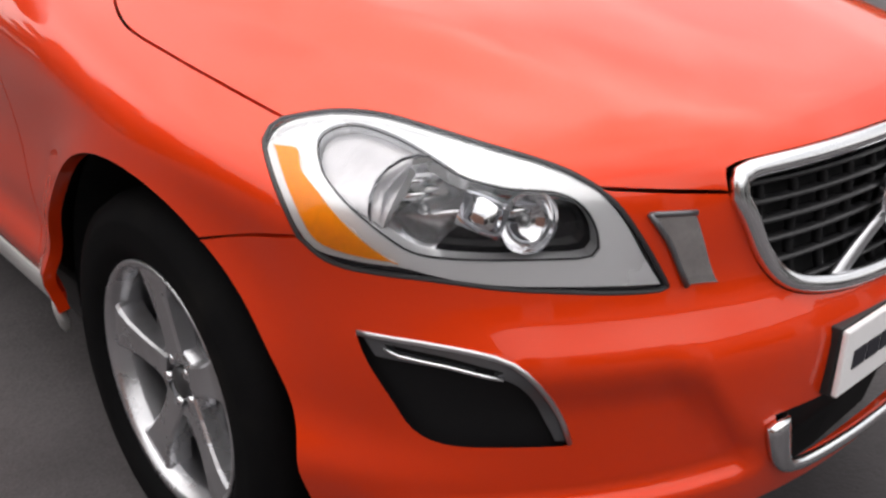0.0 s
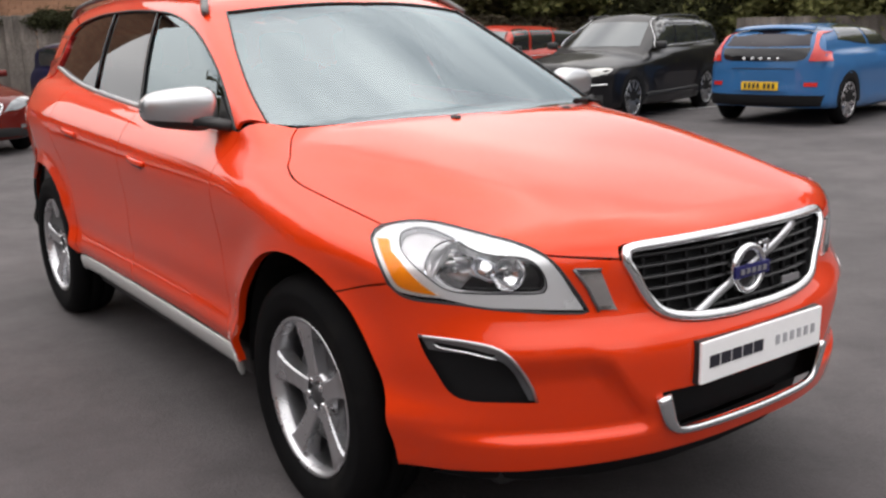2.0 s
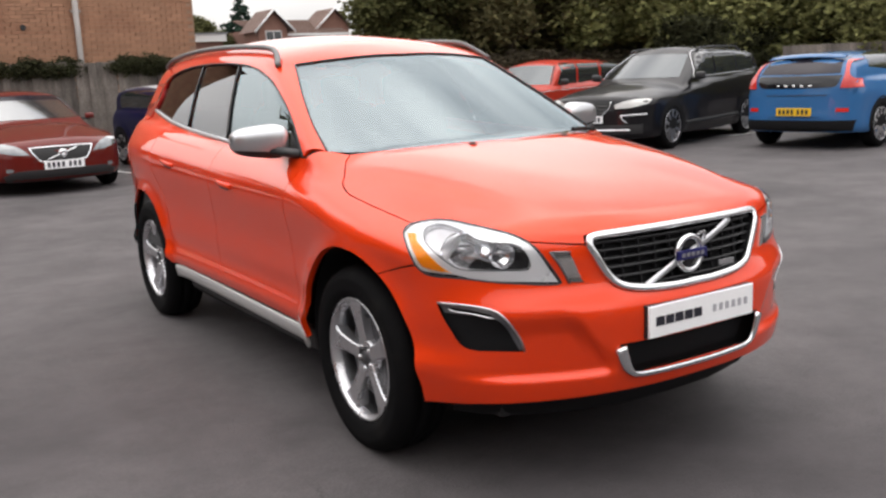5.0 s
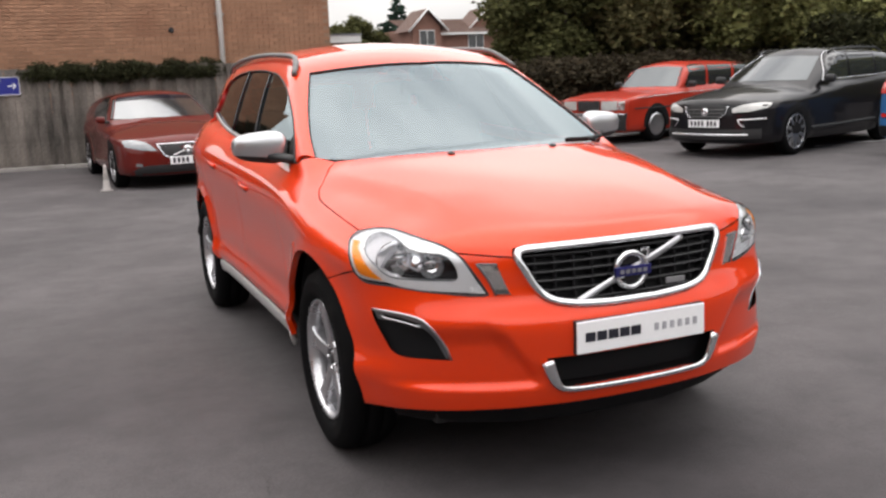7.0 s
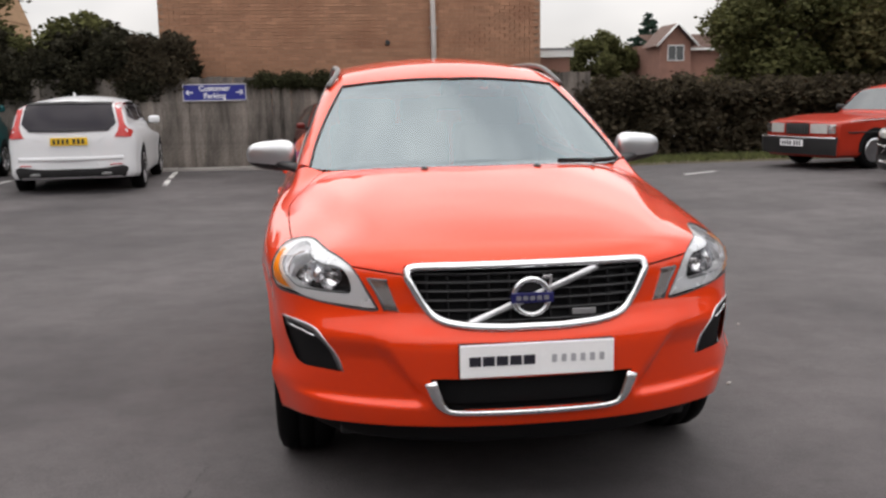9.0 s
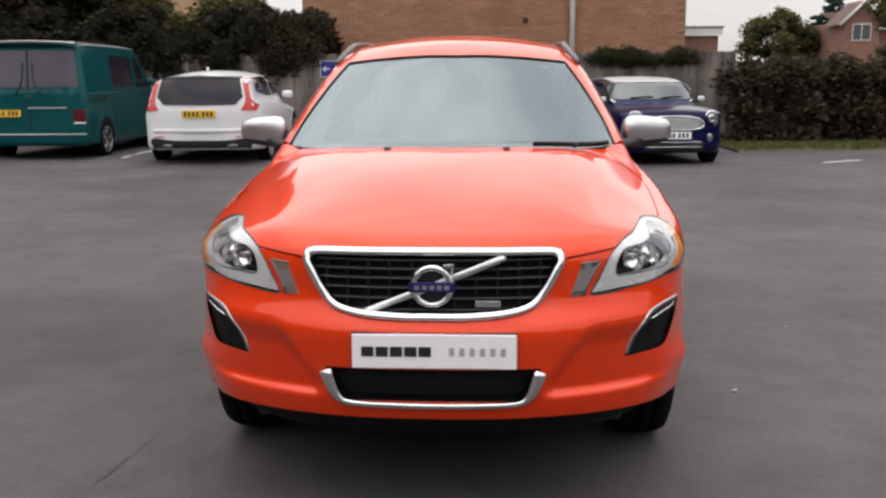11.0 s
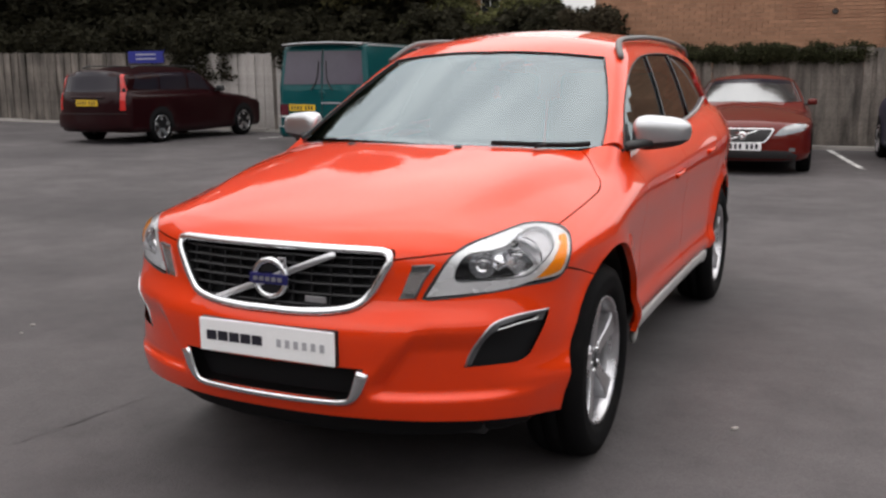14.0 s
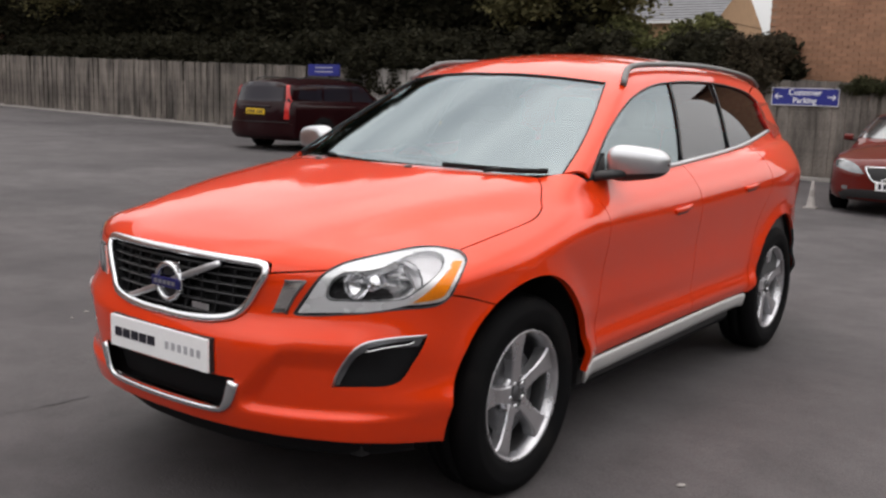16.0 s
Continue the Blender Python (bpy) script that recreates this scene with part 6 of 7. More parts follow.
# ---- parked cars ----
def car_form(w, fo, wb, ro, zn, zc, zb, zr, cowl, slope, tail_top, boxy=0.0, tuck=0.28, wheel=0.32):
    """A plainer car body: half width, front overhang, wheelbase, rear overhang, heights of nose, cowl, belt and roof, the screen's foot and slope, and the roof's end."""
    e = wb + ro
    r = 1 - boxy
    return Form(
        side=((0.15, 0.26, 0.45, 0.66, 0.82, zb - 0.04, zb + 0.04, zb + 0.2), (w - 0.07, w - 0.02, w - 0.008, w, w - 0.006, w - 0.03 * r - 0.015, w - 0.075, w - 0.16)),
        plan=((-fo - 0.1, -fo * 0.5, 0.2, wb * 0.5, wb, wb + ro * 0.6, e + 0.1), (-0.09 * r - 0.01, -0.02 * r, 0, 0.006, 0, -0.02 * r, -0.09 * r)),
        nose=((0.15, 0.25, 0.40, 0.58, zn - 0.05, zn + 0.08), (-fo + 0.10 * r + 0.02, -fo + 0.02, -fo, -fo + 0.015 * r, -fo + 0.05 * r, -fo + 0.12 * r)),
        bow=(0.42 * r + 0.08, 2.6),
        bonnet=((-fo, -fo * 0.55, 0.0, cowl, cowl + 0.6), (zn, zn + (zc - zn) * 0.5, zn + (zc - zn) * 0.9, zc, zc + 0.06)),
        crown=(0.16 * r + 0.03, 2.2),
        belt=((-fo, cowl, wb * 0.6, e), (zb + 0.05, zb, zb + 0.015, zb + 0.05)),
        rake=(cowl, zc - 0.01, slope, 0.42 * r + 0.08),
        glass=((zb - 0.1, zb + 0.1, (zb + zr) / 2, zr - 0.04, zr + 0.1), (w - 0.085, w - 0.125, w - tuck * 0.62, w - tuck, w - tuck - 0.10)),
        roof=((cowl + 0.5, cowl + 1.0, wb * 0.62, wb, wb + ro * 0.6), (zr - 0.055, zr - 0.005, zr, zr - 0.015, zr - 0.06)),
        tail=((0.15, 0.30, 0.55, zb - 0.1, zb + 0.05, zr), (e - 0.09, e - 0.01, e, e - 0.02, e - 0.06, tail_top)),
        under=((-fo, 0.3, wb, e), (0.20, 0.19, 0.20, 0.25)),
        axles=((0.0, wheel), (wb, wheel)), flare=0.018, arch=wheel + 0.05, k=(0.05 + 0.08 * r, 0.03 + 0.03 * r, 0.05))


def hull(form, y0, y1, z0=0.62, n=64, m=76):
    """The whole body as rings from nose to tail, with closed ends."""
    t = (1 - np.cos(np.linspace(0, math.pi, n))) / 2
    ys = y0 + (y1 - y0) * t
    a = np.linspace(0, 2 * math.pi, m, endpoint=False)
    o = np.stack([np.zeros(n * m), np.repeat(ys, m), np.full(n * m, z0)], 1)
    d = np.tile(np.stack([np.cos(a), 0 * a, np.sin(a)], 1), (n, 1))
    p = form.cast(o, d, 1.7)
    for i in np.where(np.isnan(p[:, 0]))[0]:
        p[i] = o[i]
    nn = form.normal(p)
    f = []
    for i in range(n - 1):
        for j in range(m):
            k = (j + 1) % m
            f.append((i * m + j, (i + 1) * m + j, (i + 1) * m + k, i * m + k))
    v, nn = list(p), list(nn)
    for ring, sgn in ((0, -1), (n - 1, 1)):
        k = len(v)
        v += list(p[ring * m:(ring + 1) * m])
        nn += [np.array((0, sgn, 0.0))] * m
        f.append(tuple(range(k, k + m)) if sgn < 0 else tuple(range(k, k + m))[::-1])
    return v, f, nn


def road_wheel(parent, x, y, s, r, rim_r, spokes, metal, width=0.2, cap=False):
    w = new("wheel")
    w.parent, w.empty_display_size = parent, 0.1
    w.matrix_basis = pose(x * s, y, r, 0, 0, 0 if s > 0 else 180)
    h = width / 2
    v, f = lathe([(-h, rim_r), (-h, r - 0.04), (-h + 0.02, r - 0.01), (-h + 0.04, r), (h - 0.04, r), (h - 0.02, r - 0.01), (h, r - 0.04), (h + 0.003, (r + rim_r) / 2), (h - 0.01, rim_r)], 40)
    mesh_ob("tyre", v, f, RUBBER, w)
    if cap:
        v, f = lathe([(h - 0.012, rim_r + 0.004), (h - 0.002, rim_r), (h + 0.004, rim_r * 0.8), (h - 0.004, rim_r * 0.55), (h + 0.008, rim_r * 0.3), (h + 0.010, 0)], 36)
        mesh_ob("wheel_cover", v, f, metal, w)
        return
    v, f = lathe([(h - 0.012, rim_r + 0.006), (h - 0.002, rim_r + 0.002), (h - 0.01, rim_r - 0.012), (h - 0.06, rim_r - 0.02), (h - 0.075, rim_r * 0.6), (h - 0.078, 0)], 36)
    mesh_ob("rim", v, f, DARK_ALLOY, w)
    v, f = lathe([(h - 0.010, rim_r + 0.006), (h, rim_r), (h - 0.006, rim_r - 0.014), (h - 0.012, rim_r - 0.012)], 36)
    mesh_ob("rim_lip", v, f, metal, w)
    for i in range(spokes):
        q = Matrix.Rotation(2 * math.pi * i / spokes, 3, "X")
        a = 0.9 / spokes
        sv = [(h - 0.016, -0.028, 0.03), (h - 0.016, 0.028, 0.03), (h - 0.002, -a * rim_r * 0.8, rim_r - 0.005), (h - 0.002, a * rim_r * 0.8, rim_r - 0.005)]
        sv += [(p[0] - 0.03, p[1] * 1.15, p[2]) for p in sv]
        mesh_ob("spoke", [q @ Vector(p) for p in sv], [(0, 1, 3, 2), (0, 2, 6, 4), (1, 5, 7, 3), (2, 3, 7, 6), (0, 4, 5, 1)], metal, w, smooth=False)
    v, f = lathe([(h - 0.05, 0.05), (h - 0.018, 0.046), (h - 0.015, 0.0)], 20)
    mesh_ob("hub", v, f, metal, w)


def plate_of(parent, form, front, z, mat, dx=0.0, lift=0.012):
    """A number plate with plain bars for its characters."""
    d = np.array((0, -1.0 if front else 1.0, 0))
    p = form.cast([(dx, 0.8, z)], [d], 4.5)[0]
    s = -1 if front else 1
    y = p[1] + s * lift
    pl = part("number_plate", boxes(((0.52, 0.012, 0.112), (dx, y, z), 0.003)), mat, parent, "white number plate with dark bars" if front else "yellow number plate with dark bars")
    for i in range(7):
        xx = dx + s * -1 * (-0.205 + 0.062 * i + (0.03 if i > 3 else 0))
        part("plate_bar", boxes(((0.036, 0.003, 0.07), (xx, y + s * 0.0072, z), 0.0)), INK, pl)


def parked_car(name, label, form, paint, place, dims, wheels, group="parked cars", roof_mat=None, glass=SOLID_GLASS):
    """Body, windows, wheels, arches, mirrors and handles; lamps and plates are added after."""
    fo, wb, ro, zb, zr, w = dims
    car = thing(name, label, "car", None, group)
    v, f, nn = hull(form, -fo + 0.012, wb + ro - 0.012)
    mesh_ob("body", v, f, paint, car, "", nn)
    r, rim_r, spokes, metal, cap = wheels
    P = lambda y, z: S(y, z, form)
    for m in (False, True):
        s = -1 if m else 1
        for y in (0.0, wb):
            arc = ring_arc(y, r + 0.01, r + 0.055, -8, 188, 15, form)
            sheet("wheel_arch", MATTE, car, form, FLANK, [arc, [arc[-1], arc[0]]], h=0.08, lift=0.003, rim=0.0, mirror=m)
            road_wheel(car, w - 0.085, y, s, r, rim_r, spokes, metal, cap=cap)
    return car, P


def flank_windows(car, form, runs, mat=None, frame=None, h=0.08):
    for m in (False, True):
        for nm, loop in runs:
            win = sheet(nm, mat or SOLID_GLASS, car, form, FLANK, closed_runs(loop), h=h, lift=0.004, rim=0.004, mirror=m)


def end_sheet(car, form, nm, mat, half, front=True, lift=0.004, h=0.06, label="", slope=None, mirror_pair=False, parent=None, rim=0.006):
    dom = slope or (FACE if front else BACK)
    if mirror_pair:
        return [sheet(nm, mat, parent or car, form, dom, closed_runs(half), label, h=h, lift=lift, rim=rim, mirror=m) for m in (False, True)]
    return sheet(nm, mat, parent or car, form, dom, half, label, both=True, h=h, lift=lift, rim=rim)


def mirrors(car, form, y, z, w, mat, k=1.0):
    for s in (1, -1):
        mi = part("door_mirror", boxes(((0.19 * k, 0.10 * k, 0.13 * k), (s * (w + 0.05 * k), y, z), 0.042 * k)), mat, car, smooth=True)
        part("mirror_foot", boxes(((0.12, 0.05, 0.04), (s * (w - 0.03), y + 0.01, z - 0.05 * k), 0.014)), PLASTIC, mi, smooth=True)



def screens(car, form, cowl, slope, zc, zr, w, front=True, mat=BRIGHT_GLASS):
    """The windscreen, on the raked face."""
    lo = [screen_at(x, zc + 0.03, form) for x in (0, w * 0.5, w * 0.80)]
    hi = [screen_at(x, zr - 0.10 - 0.05 * (x / w) ** 2, form) for x in (w * 0.64, w * 0.4, 0)]
    dom = Slant((0, -0.5, 0.85), 0.2, 3.0)
    end_sheet(car, form, "windscreen", mat, [lo, [lo[-1], hi[0]], hi], slope=dom, lift=0.004, h=0.08)


def oblong(x0, x1, z0, z1, y=-0.9, cut=0.0, rise=0.0):
    return [[(x0, y, z0), (x1, y, z0 + rise)], [(x1, y, z0 + rise), (x1 - cut, y, z1 + rise)], [(x1 - cut, y, z1 + rise), (x0, y, z1)], [(x0, y, z1), (x0, y, z0)]]


def rear_glass(car, form, z0, z1, w0, w1, mat=None, lift=0.004):
    return end_sheet(car, form, "rear_window", mat or SOLID_GLASS, [[(0, 4, z0), (w0, 4, z0 + 0.01)], [(w0, 4, z0 + 0.01), (w1, 4, z1 - 0.01)], [(w1, 4, z1 - 0.01), (0, 4, z1)]], False, lift, 0.08)


def ride(car, x, y, turn):
    """Stands the car with its front axle's middle over x, y; turn 0 points the nose to -y."""
    car.matrix_basis = pose(x, y, lie(x, y), 0, 0, turn)


# the dark red coupe that faces the yard
W, FO, WB, RO, ZB, ZR = 0.91, 0.92, 2.64, 1.00, 0.94, 1.40
F1 = car_form(W, FO, WB, RO, 0.72, 0.95, ZB, ZR, 0.42, 0.48, 3.0, tuck=0.30)
car, P = parked_car("coupe", "dark red two-door coupe with a folding hard top", F1, RED, None, (FO, WB, RO, ZB, ZR, W), (0.325, 0.225, 5, ALLOY, False))
screens(car, F1, 0.42, 0.48, 0.95, ZR, W, mat=SKY_BRIGHT_GLASS)
RAKED = Slant((0, -0.5, 0.85), 0.2, 3.0)
# dim reflection along the screen's top, painted as a dark sheet
end_sheet(car, F1, "sun_band", DULL_GLASS, [[screen_at(x, ZR - 0.135 - 0.05 * (x / W) ** 2, F1) for x in (0, W * 0.35, W * 0.655)], [screen_at(W * 0.655, ZR - 0.157, F1), screen_at(W * 0.63, ZR - 0.095, F1)], [screen_at(x, ZR - 0.075 - 0.05 * (x / W) ** 2, F1) for x in (W * 0.63, W * 0.35, 0)]], slope=RAKED, lift=0.009, label="dark band standing for the dim reflection along the screen top")
for m in (False, True):
    strip("screen_pillar", GLOSS_BLACK, car, F1, RAKED, [screen_at(W * 0.83, 0.985, F1), screen_at(W * 0.67, ZR - 0.115, F1)], (0.020, 0.007), lift=0.004, mirror=m)
flank_windows(car, F1, [("side_window", [[P(0.95, 0.98), P(1.5, 0.985), P(2.55, 1.02)], [P(2.55, 1.02), P(2.35, 1.20), P(2.0, 1.28), P(1.6, 1.30), P(1.3, 1.24), P(0.95, 0.98)]])])
end_sheet(car, F1, "grille", PLASTIC, [[(0, -0.9, 0.46), (0.24, -0.9, 0.465), (0.32, -0.9, 0.50)], [(0.32, -0.9, 0.50), (0.405, -0.9, 0.64)], [(0.405, -0.9, 0.64), (0, -0.9, 0.65)]], label="black grille in a chrome frame")
for m in (False, True):
    strip("grille_frame", CHROME, car, F1, FACE, [(0, -0.9, 0.462), (0.24, -0.9, 0.465), (0.32, -0.9, 0.495), (0.40, -0.9, 0.63), (0.36, -0.9, 0.648), (0, -0.9, 0.652)], (0.011, 0.010), lift=0.006, mirror=m)
strip("grille_bar", CHROME, car, F1, FACE, [(-0.20, -0.9, 0.49), (0.20, -0.9, 0.63)], (0.010, 0.005), lift=0.010)
v, f = lathe([(0.0, 0.0), (0.012, 0.02), (0.012, 0.055), (0.0, 0.06)], 24, "y")
nose_y = F1.cast([(0, 0.5, 0.56)], [(0, -1.0, 0)], 4)[0][1]
mesh_ob("badge", [(x, nose_y - 0.008 - y, 0.56 + z) for x, y, z in v], f, CHROME, car)
end_sheet(car, F1, "headlight", LAMP_GLASS, [[(0.44, -0.9, 0.58), (0.62, -0.8, 0.585), (0.81, -0.6, 0.62)], [(0.81, -0.6, 0.62), (0.84, -0.5, 0.71), (0.78, -0.6, 0.755)], [(0.78, -0.6, 0.755), (0.58, -0.8, 0.705), (0.44, -0.9, 0.58)]], slope=CORNER, mirror_pair=True, label="clear headlight")
# black lower intake, enlarged to stand for shade on the bumper as well
end_sheet(car, F1, "lower_grille", PLASTIC, [[(0, -0.9, 0.20), (0.70, -0.9, 0.20)], [(0.70, -0.9, 0.20), (0.74, -0.9, 0.29)], [(0.74, -0.9, 0.29), (0.55, -0.9, 0.355), (0, -0.9, 0.365)]])
end_sheet(car, F1, "fog_lamp", LAMP_GLASS, oblong(0.62, 0.70, 0.34, 0.39), mirror_pair=True)
plate_of(car, F1, True, 0.415, PLATE_WHITE)
mirrors(car, F1, 0.80, 0.985, W - 0.03, RED, 0.72)
ride(car, -0.01, 11.2, 4.5)

# the small navy hatchback with a white roof
W, FO, WB, RO, ZB, ZR = 0.84, 0.62, 2.47, 0.62, 0.93, 1.37
F2 = car_form(W, FO, WB, RO, 0.86, 0.97, ZB, ZR, 0.46, 1.05, 2.82, boxy=0.38, tuck=0.17, wheel=0.31)
F2.bow, F2.dome = (0.30, 2.9), 0.07
car, P = parked_car("small_hatchback", "navy blue small hatchback with a white roof and mirrors", F2, NAVY, None, (FO, WB, RO, ZB, ZR, W), (0.315, 0.225, 8, ALLOY, False))
screens(car, F2, 0.46, 1.05, 0.985, ZR + 0.035, W * 1.06)
flank_windows(car, F2, [("side_window", [[P(0.72, 1.0), P(2.62, 1.02)], [P(2.62, 1.02), P(2.58, 1.285)], [P(2.58, 1.285), P(1.2, 1.30), P(0.92, 1.27), P(0.72, 1.0)]])])
for m in (False, True):
    strip("screen_pillar", GLOSS_BLACK, car, F2, Slant((0, -0.5, 0.85), 0.2, 3.0), [screen_at(W * 0.87, 0.99, F2), screen_at(W * 0.72, 1.315, F2)], (0.022, 0.008), lift=0.004, mirror=m)
    strip("belt_strip", CHROME, car, F2, FLANK, [P(0.60, 0.962), P(1.5, 0.966), P(2.6, 0.975)], (0.010, 0.006), lift=0.004, mirror=m)
sheet("white_roof", WHITE, car, F2, TOP, [[(0, 0.80, 1.36), (0.40, 0.86, 1.36), (0.60, 0.98, 1.3)], [(0.60, 0.98, 1.3), (0.62, 2.6, 1.3)], [(0.62, 2.6, 1.3), (0, 2.78, 1.35)]], "white painted roof", both=True, h=0.08, lift=0.012)
strip("bonnet_line", PLASTIC, car, F2, FACE, [(x, -0.9, 0.845 - 0.10 * abs(x) ** 2) for x in np.linspace(-0.46, 0.46, 9)], (0.004, 0.003), lift=0.002)
for s in (1, -1):
    c = F2.cast([(s * 0.615, 0.2, 0.735)], [(0, -1.0, 0)], 3)[0]
    aim = Vector(F2.normal(c[None])[0]) + Vector((0, -0.9, -0.15))
    q = aim.to_track_quat("Z", "Y").to_matrix()
    v, f = lathe([(-0.05, 0.122), (-0.004, 0.118), (-0.001, 0.104), (0.003, 0.060), (0.006, 0.054), (0.007, 0.0)], 36, "z")
    lampm = mesh_ob("headlight", [q @ Vector(p) + Vector(c) for p in v], f, LAMP_GLASS, car, "round clear headlight")
    v, f = lathe([(-0.06, 0.122), (-0.006, 0.130), (0.002, 0.126), (0.003, 0.116)], 36, "z")
    bulb, bulb_f = lathe([(0.002, 0.066), (0.009, 0.060), (0.011, 0.046), (0.008, 0.040)], 28, "z")
    mesh_ob("projector_ring", [q @ Vector(p) + Vector(c) for p in bulb], bulb_f, CHROME, lampm)
    mesh_ob("lamp_ring", [q @ Vector(p) + Vector(c) for p in v], f, CHROME, lampm)
    c = F2.cast([(s * 0.57, 0.2, 0.44)], [(0, -1.0, 0)], 3)[0]
    v, f = lathe([(-0.01, 0.066), (0.012, 0.066), (0.016, 0.052), (0.02, 0.0)], 24, "y")
    mesh_ob("fog_lamp", [(c[0] + x, c[1] - y + 0.012, 0.44 + z) for x, y, z in v], f, LAMP_GLASS, car)
gr = end_sheet(car, F2, "grille", PLASTIC, [[(0, -0.9, 0.575), (0.34, -0.9, 0.58), (0.47, -0.9, 0.635)], [(0.47, -0.9, 0.635), (0.43, -0.9, 0.70), (0.28, -0.9, 0.755), (0, -0.9, 0.768)]], label="black grille with bright bars")
for z, hw in ((0.605, 0.40), (0.637, 0.45), (0.669, 0.44), (0.701, 0.41), (0.733, 0.34)):
    strip("grille_bar", CHROME, gr, F2, FACE, [(x, -0.9, z) for x in np.linspace(-hw, hw, 9)], (0.0085, 0.007), lift=0.009)
for m in (False, True):
    strip("grille_frame", CHROME, gr, F2, FACE, [(0, -0.9, 0.570), (0.34, -0.9, 0.574), (0.465, -0.9, 0.618), (0.478, -0.9, 0.645), (0.435, -0.9, 0.705), (0.285, -0.9, 0.762), (0, -0.9, 0.776)], (0.013, 0.010), lift=0.008, mirror=m)
end_sheet(car, F2, "lower_grille", PLASTIC, [[(0, -0.9, 0.23), (0.46, -0.9, 0.23)], [(0.46, -0.9, 0.23), (0.50, -0.9, 0.36)], [(0.50, -0.9, 0.36), (0, -0.9, 0.365)]])
for z in (0.30, 0.375):
    strip("chrome_strip", CHROME, car, F2, FACE, [(x, -0.9, z) for x in np.linspace(-0.44, 0.44, 7)], (0.007, 0.006), lift=0.008)
for x0, x1 in ((-0.40, -0.02), (0.12, 0.50)):
    p, n = on_body(F2, Slant((0, -0.5, 0.85), 0.2, 3.0), [screen_at(x0, 1.03, F2), screen_at(x1, 1.05, F2)], 0.06, 0.014)
    v, f = sweep(p, n, (0.010, 0.008))
    mesh_ob("wiper", v, f, PLASTIC, car)
plate_of(car, F2, True, 0.48, PLATE_WHITE)
mirrors(car, F2, 0.66, 1.02, W - 0.02, WHITE, 0.62)
ride(car, 2.95, 11.80, 7.5)

# the white estate, nose to the fence
W, FO, WB, RO, ZB, ZR = 0.93, 0.90, 2.776, 0.95, 0.98, 1.47
F3 = car_form(W, FO, WB, RO, 0.75, 0.98, ZB, ZR, 0.42, 0.52, 3.42, tuck=0.27)
car, P = parked_car("white_estate", "white sporty estate car parked nose to the fence", F3, WHITE, None, (FO, WB, RO, ZB, ZR, W), (0.335, 0.24, 10, ALLOY, False))
screens(car, F3, 0.42, 0.52, 0.98, ZR, W)
flank_windows(car, F3, [("front_side_window", [[P(0.95, 1.02), P(1.75, 1.04)], [P(1.75, 1.04), P(1.80, 1.36)], [P(1.80, 1.36), P(1.4, 1.34), P(0.95, 1.02)]]), ("rear_side_window", [[P(1.82, 1.04), P(2.6, 1.07)], [P(2.6, 1.07), P(2.62, 1.36)], [P(2.62, 1.36), P(1.86, 1.37)], [P(1.86, 1.37), P(1.82, 1.04)]]), ("quarter_window", [[P(2.66, 1.08), P(3.2, 1.14)], [P(3.2, 1.14), P(3.0, 1.32), P(2.68, 1.36)], [P(2.68, 1.36), P(2.66, 1.08)]])], DULL_GLASS)
end_sheet(car, F3, "rear_window", DULL_GLASS, [[(0, 4, 0.93), (0.55, 4, 0.94)], [(0.55, 4, 0.94), (0.66, 4, 1.05)], [(0.66, 4, 1.05), (0.60, 4, 1.345)], [(0.60, 4, 1.345), (0, 4, 1.36)]], False, 0.016, 0.04)
end_sheet(car, F3, "spoiler_lip", GLOSS_BLACK, [[(0, 4, 1.335), (0.57, 4, 1.32)], [(0.57, 4, 1.32), (0.61, 4, 1.345)], [(0.61, 4, 1.345), (0, 4, 1.372)]], False, 0.030, 0.04, rim=0.012)
part("rear_wiper", boxes(((0.42, 0.014, 0.022), (0.10, 3.66, 0.975), 0.004)), PLASTIC, car)
end_sheet(car, F3, "tail_lamp", RED_LENS, [[(0.63, 4, 0.85), (0.85, 4, 0.84)], [(0.85, 4, 0.84), (0.87, 4, 0.93), (0.78, 4, 1.03), (0.715, 4, 1.35)], [(0.715, 4, 1.35), (0.63, 4, 1.35)], [(0.63, 4, 1.35), (0.69, 4, 1.02), (0.63, 4, 0.85)]], False, 0.008, mirror_pair=True, label="tall red tail lamp")
end_sheet(car, F3, "rear_diffuser", PLASTIC, [[(0, 4, 0.225), (0.74, 4, 0.23)], [(0.74, 4, 0.23), (0.80, 4, 0.37)], [(0.80, 4, 0.37), (0.74, 4, 0.43), (0.40, 4, 0.40), (0, 4, 0.40)]], False, 0.006)
strip("bumper_crease", WHITE, car, F3, BACK, [(x, 4, 0.545) for x in np.linspace(-0.74, 0.74, 9)], (0.030, 0.010), lift=0.004)
strip("reflector_strip", RED_LENS, car, F3, BACK, [(x, 4, 0.45) for x in np.linspace(-0.72, -0.55, 4)], (0.008, 0.004), lift=0.006)
strip("reflector_strip", RED_LENS, car, F3, BACK, [(x, 4, 0.45) for x in np.linspace(0.55, 0.72, 4)], (0.008, 0.004), lift=0.006)
for s in (1, -1):
    v, f = sweep([(s * 0.50, 3.62, 0.31), (s * 0.50, 3.76, 0.31)], [(0, 0, 1)] * 2, (0.075, 0.032), seg=12)
    mesh_ob("exhaust", v, f, GREY_RAIL, car)
part("roof_aerial", boxes(((0.03, 0.10, 0.06), (0, 2.95, 1.485), 0.012)), WHITE, car)
plate_of(car, F3, False, 0.80, PLATE_YELLOW)
mirrors(car, F3, 0.85, 1.05, W - 0.03, WHITE)
ride(car, -4.60, 14.28, 184)

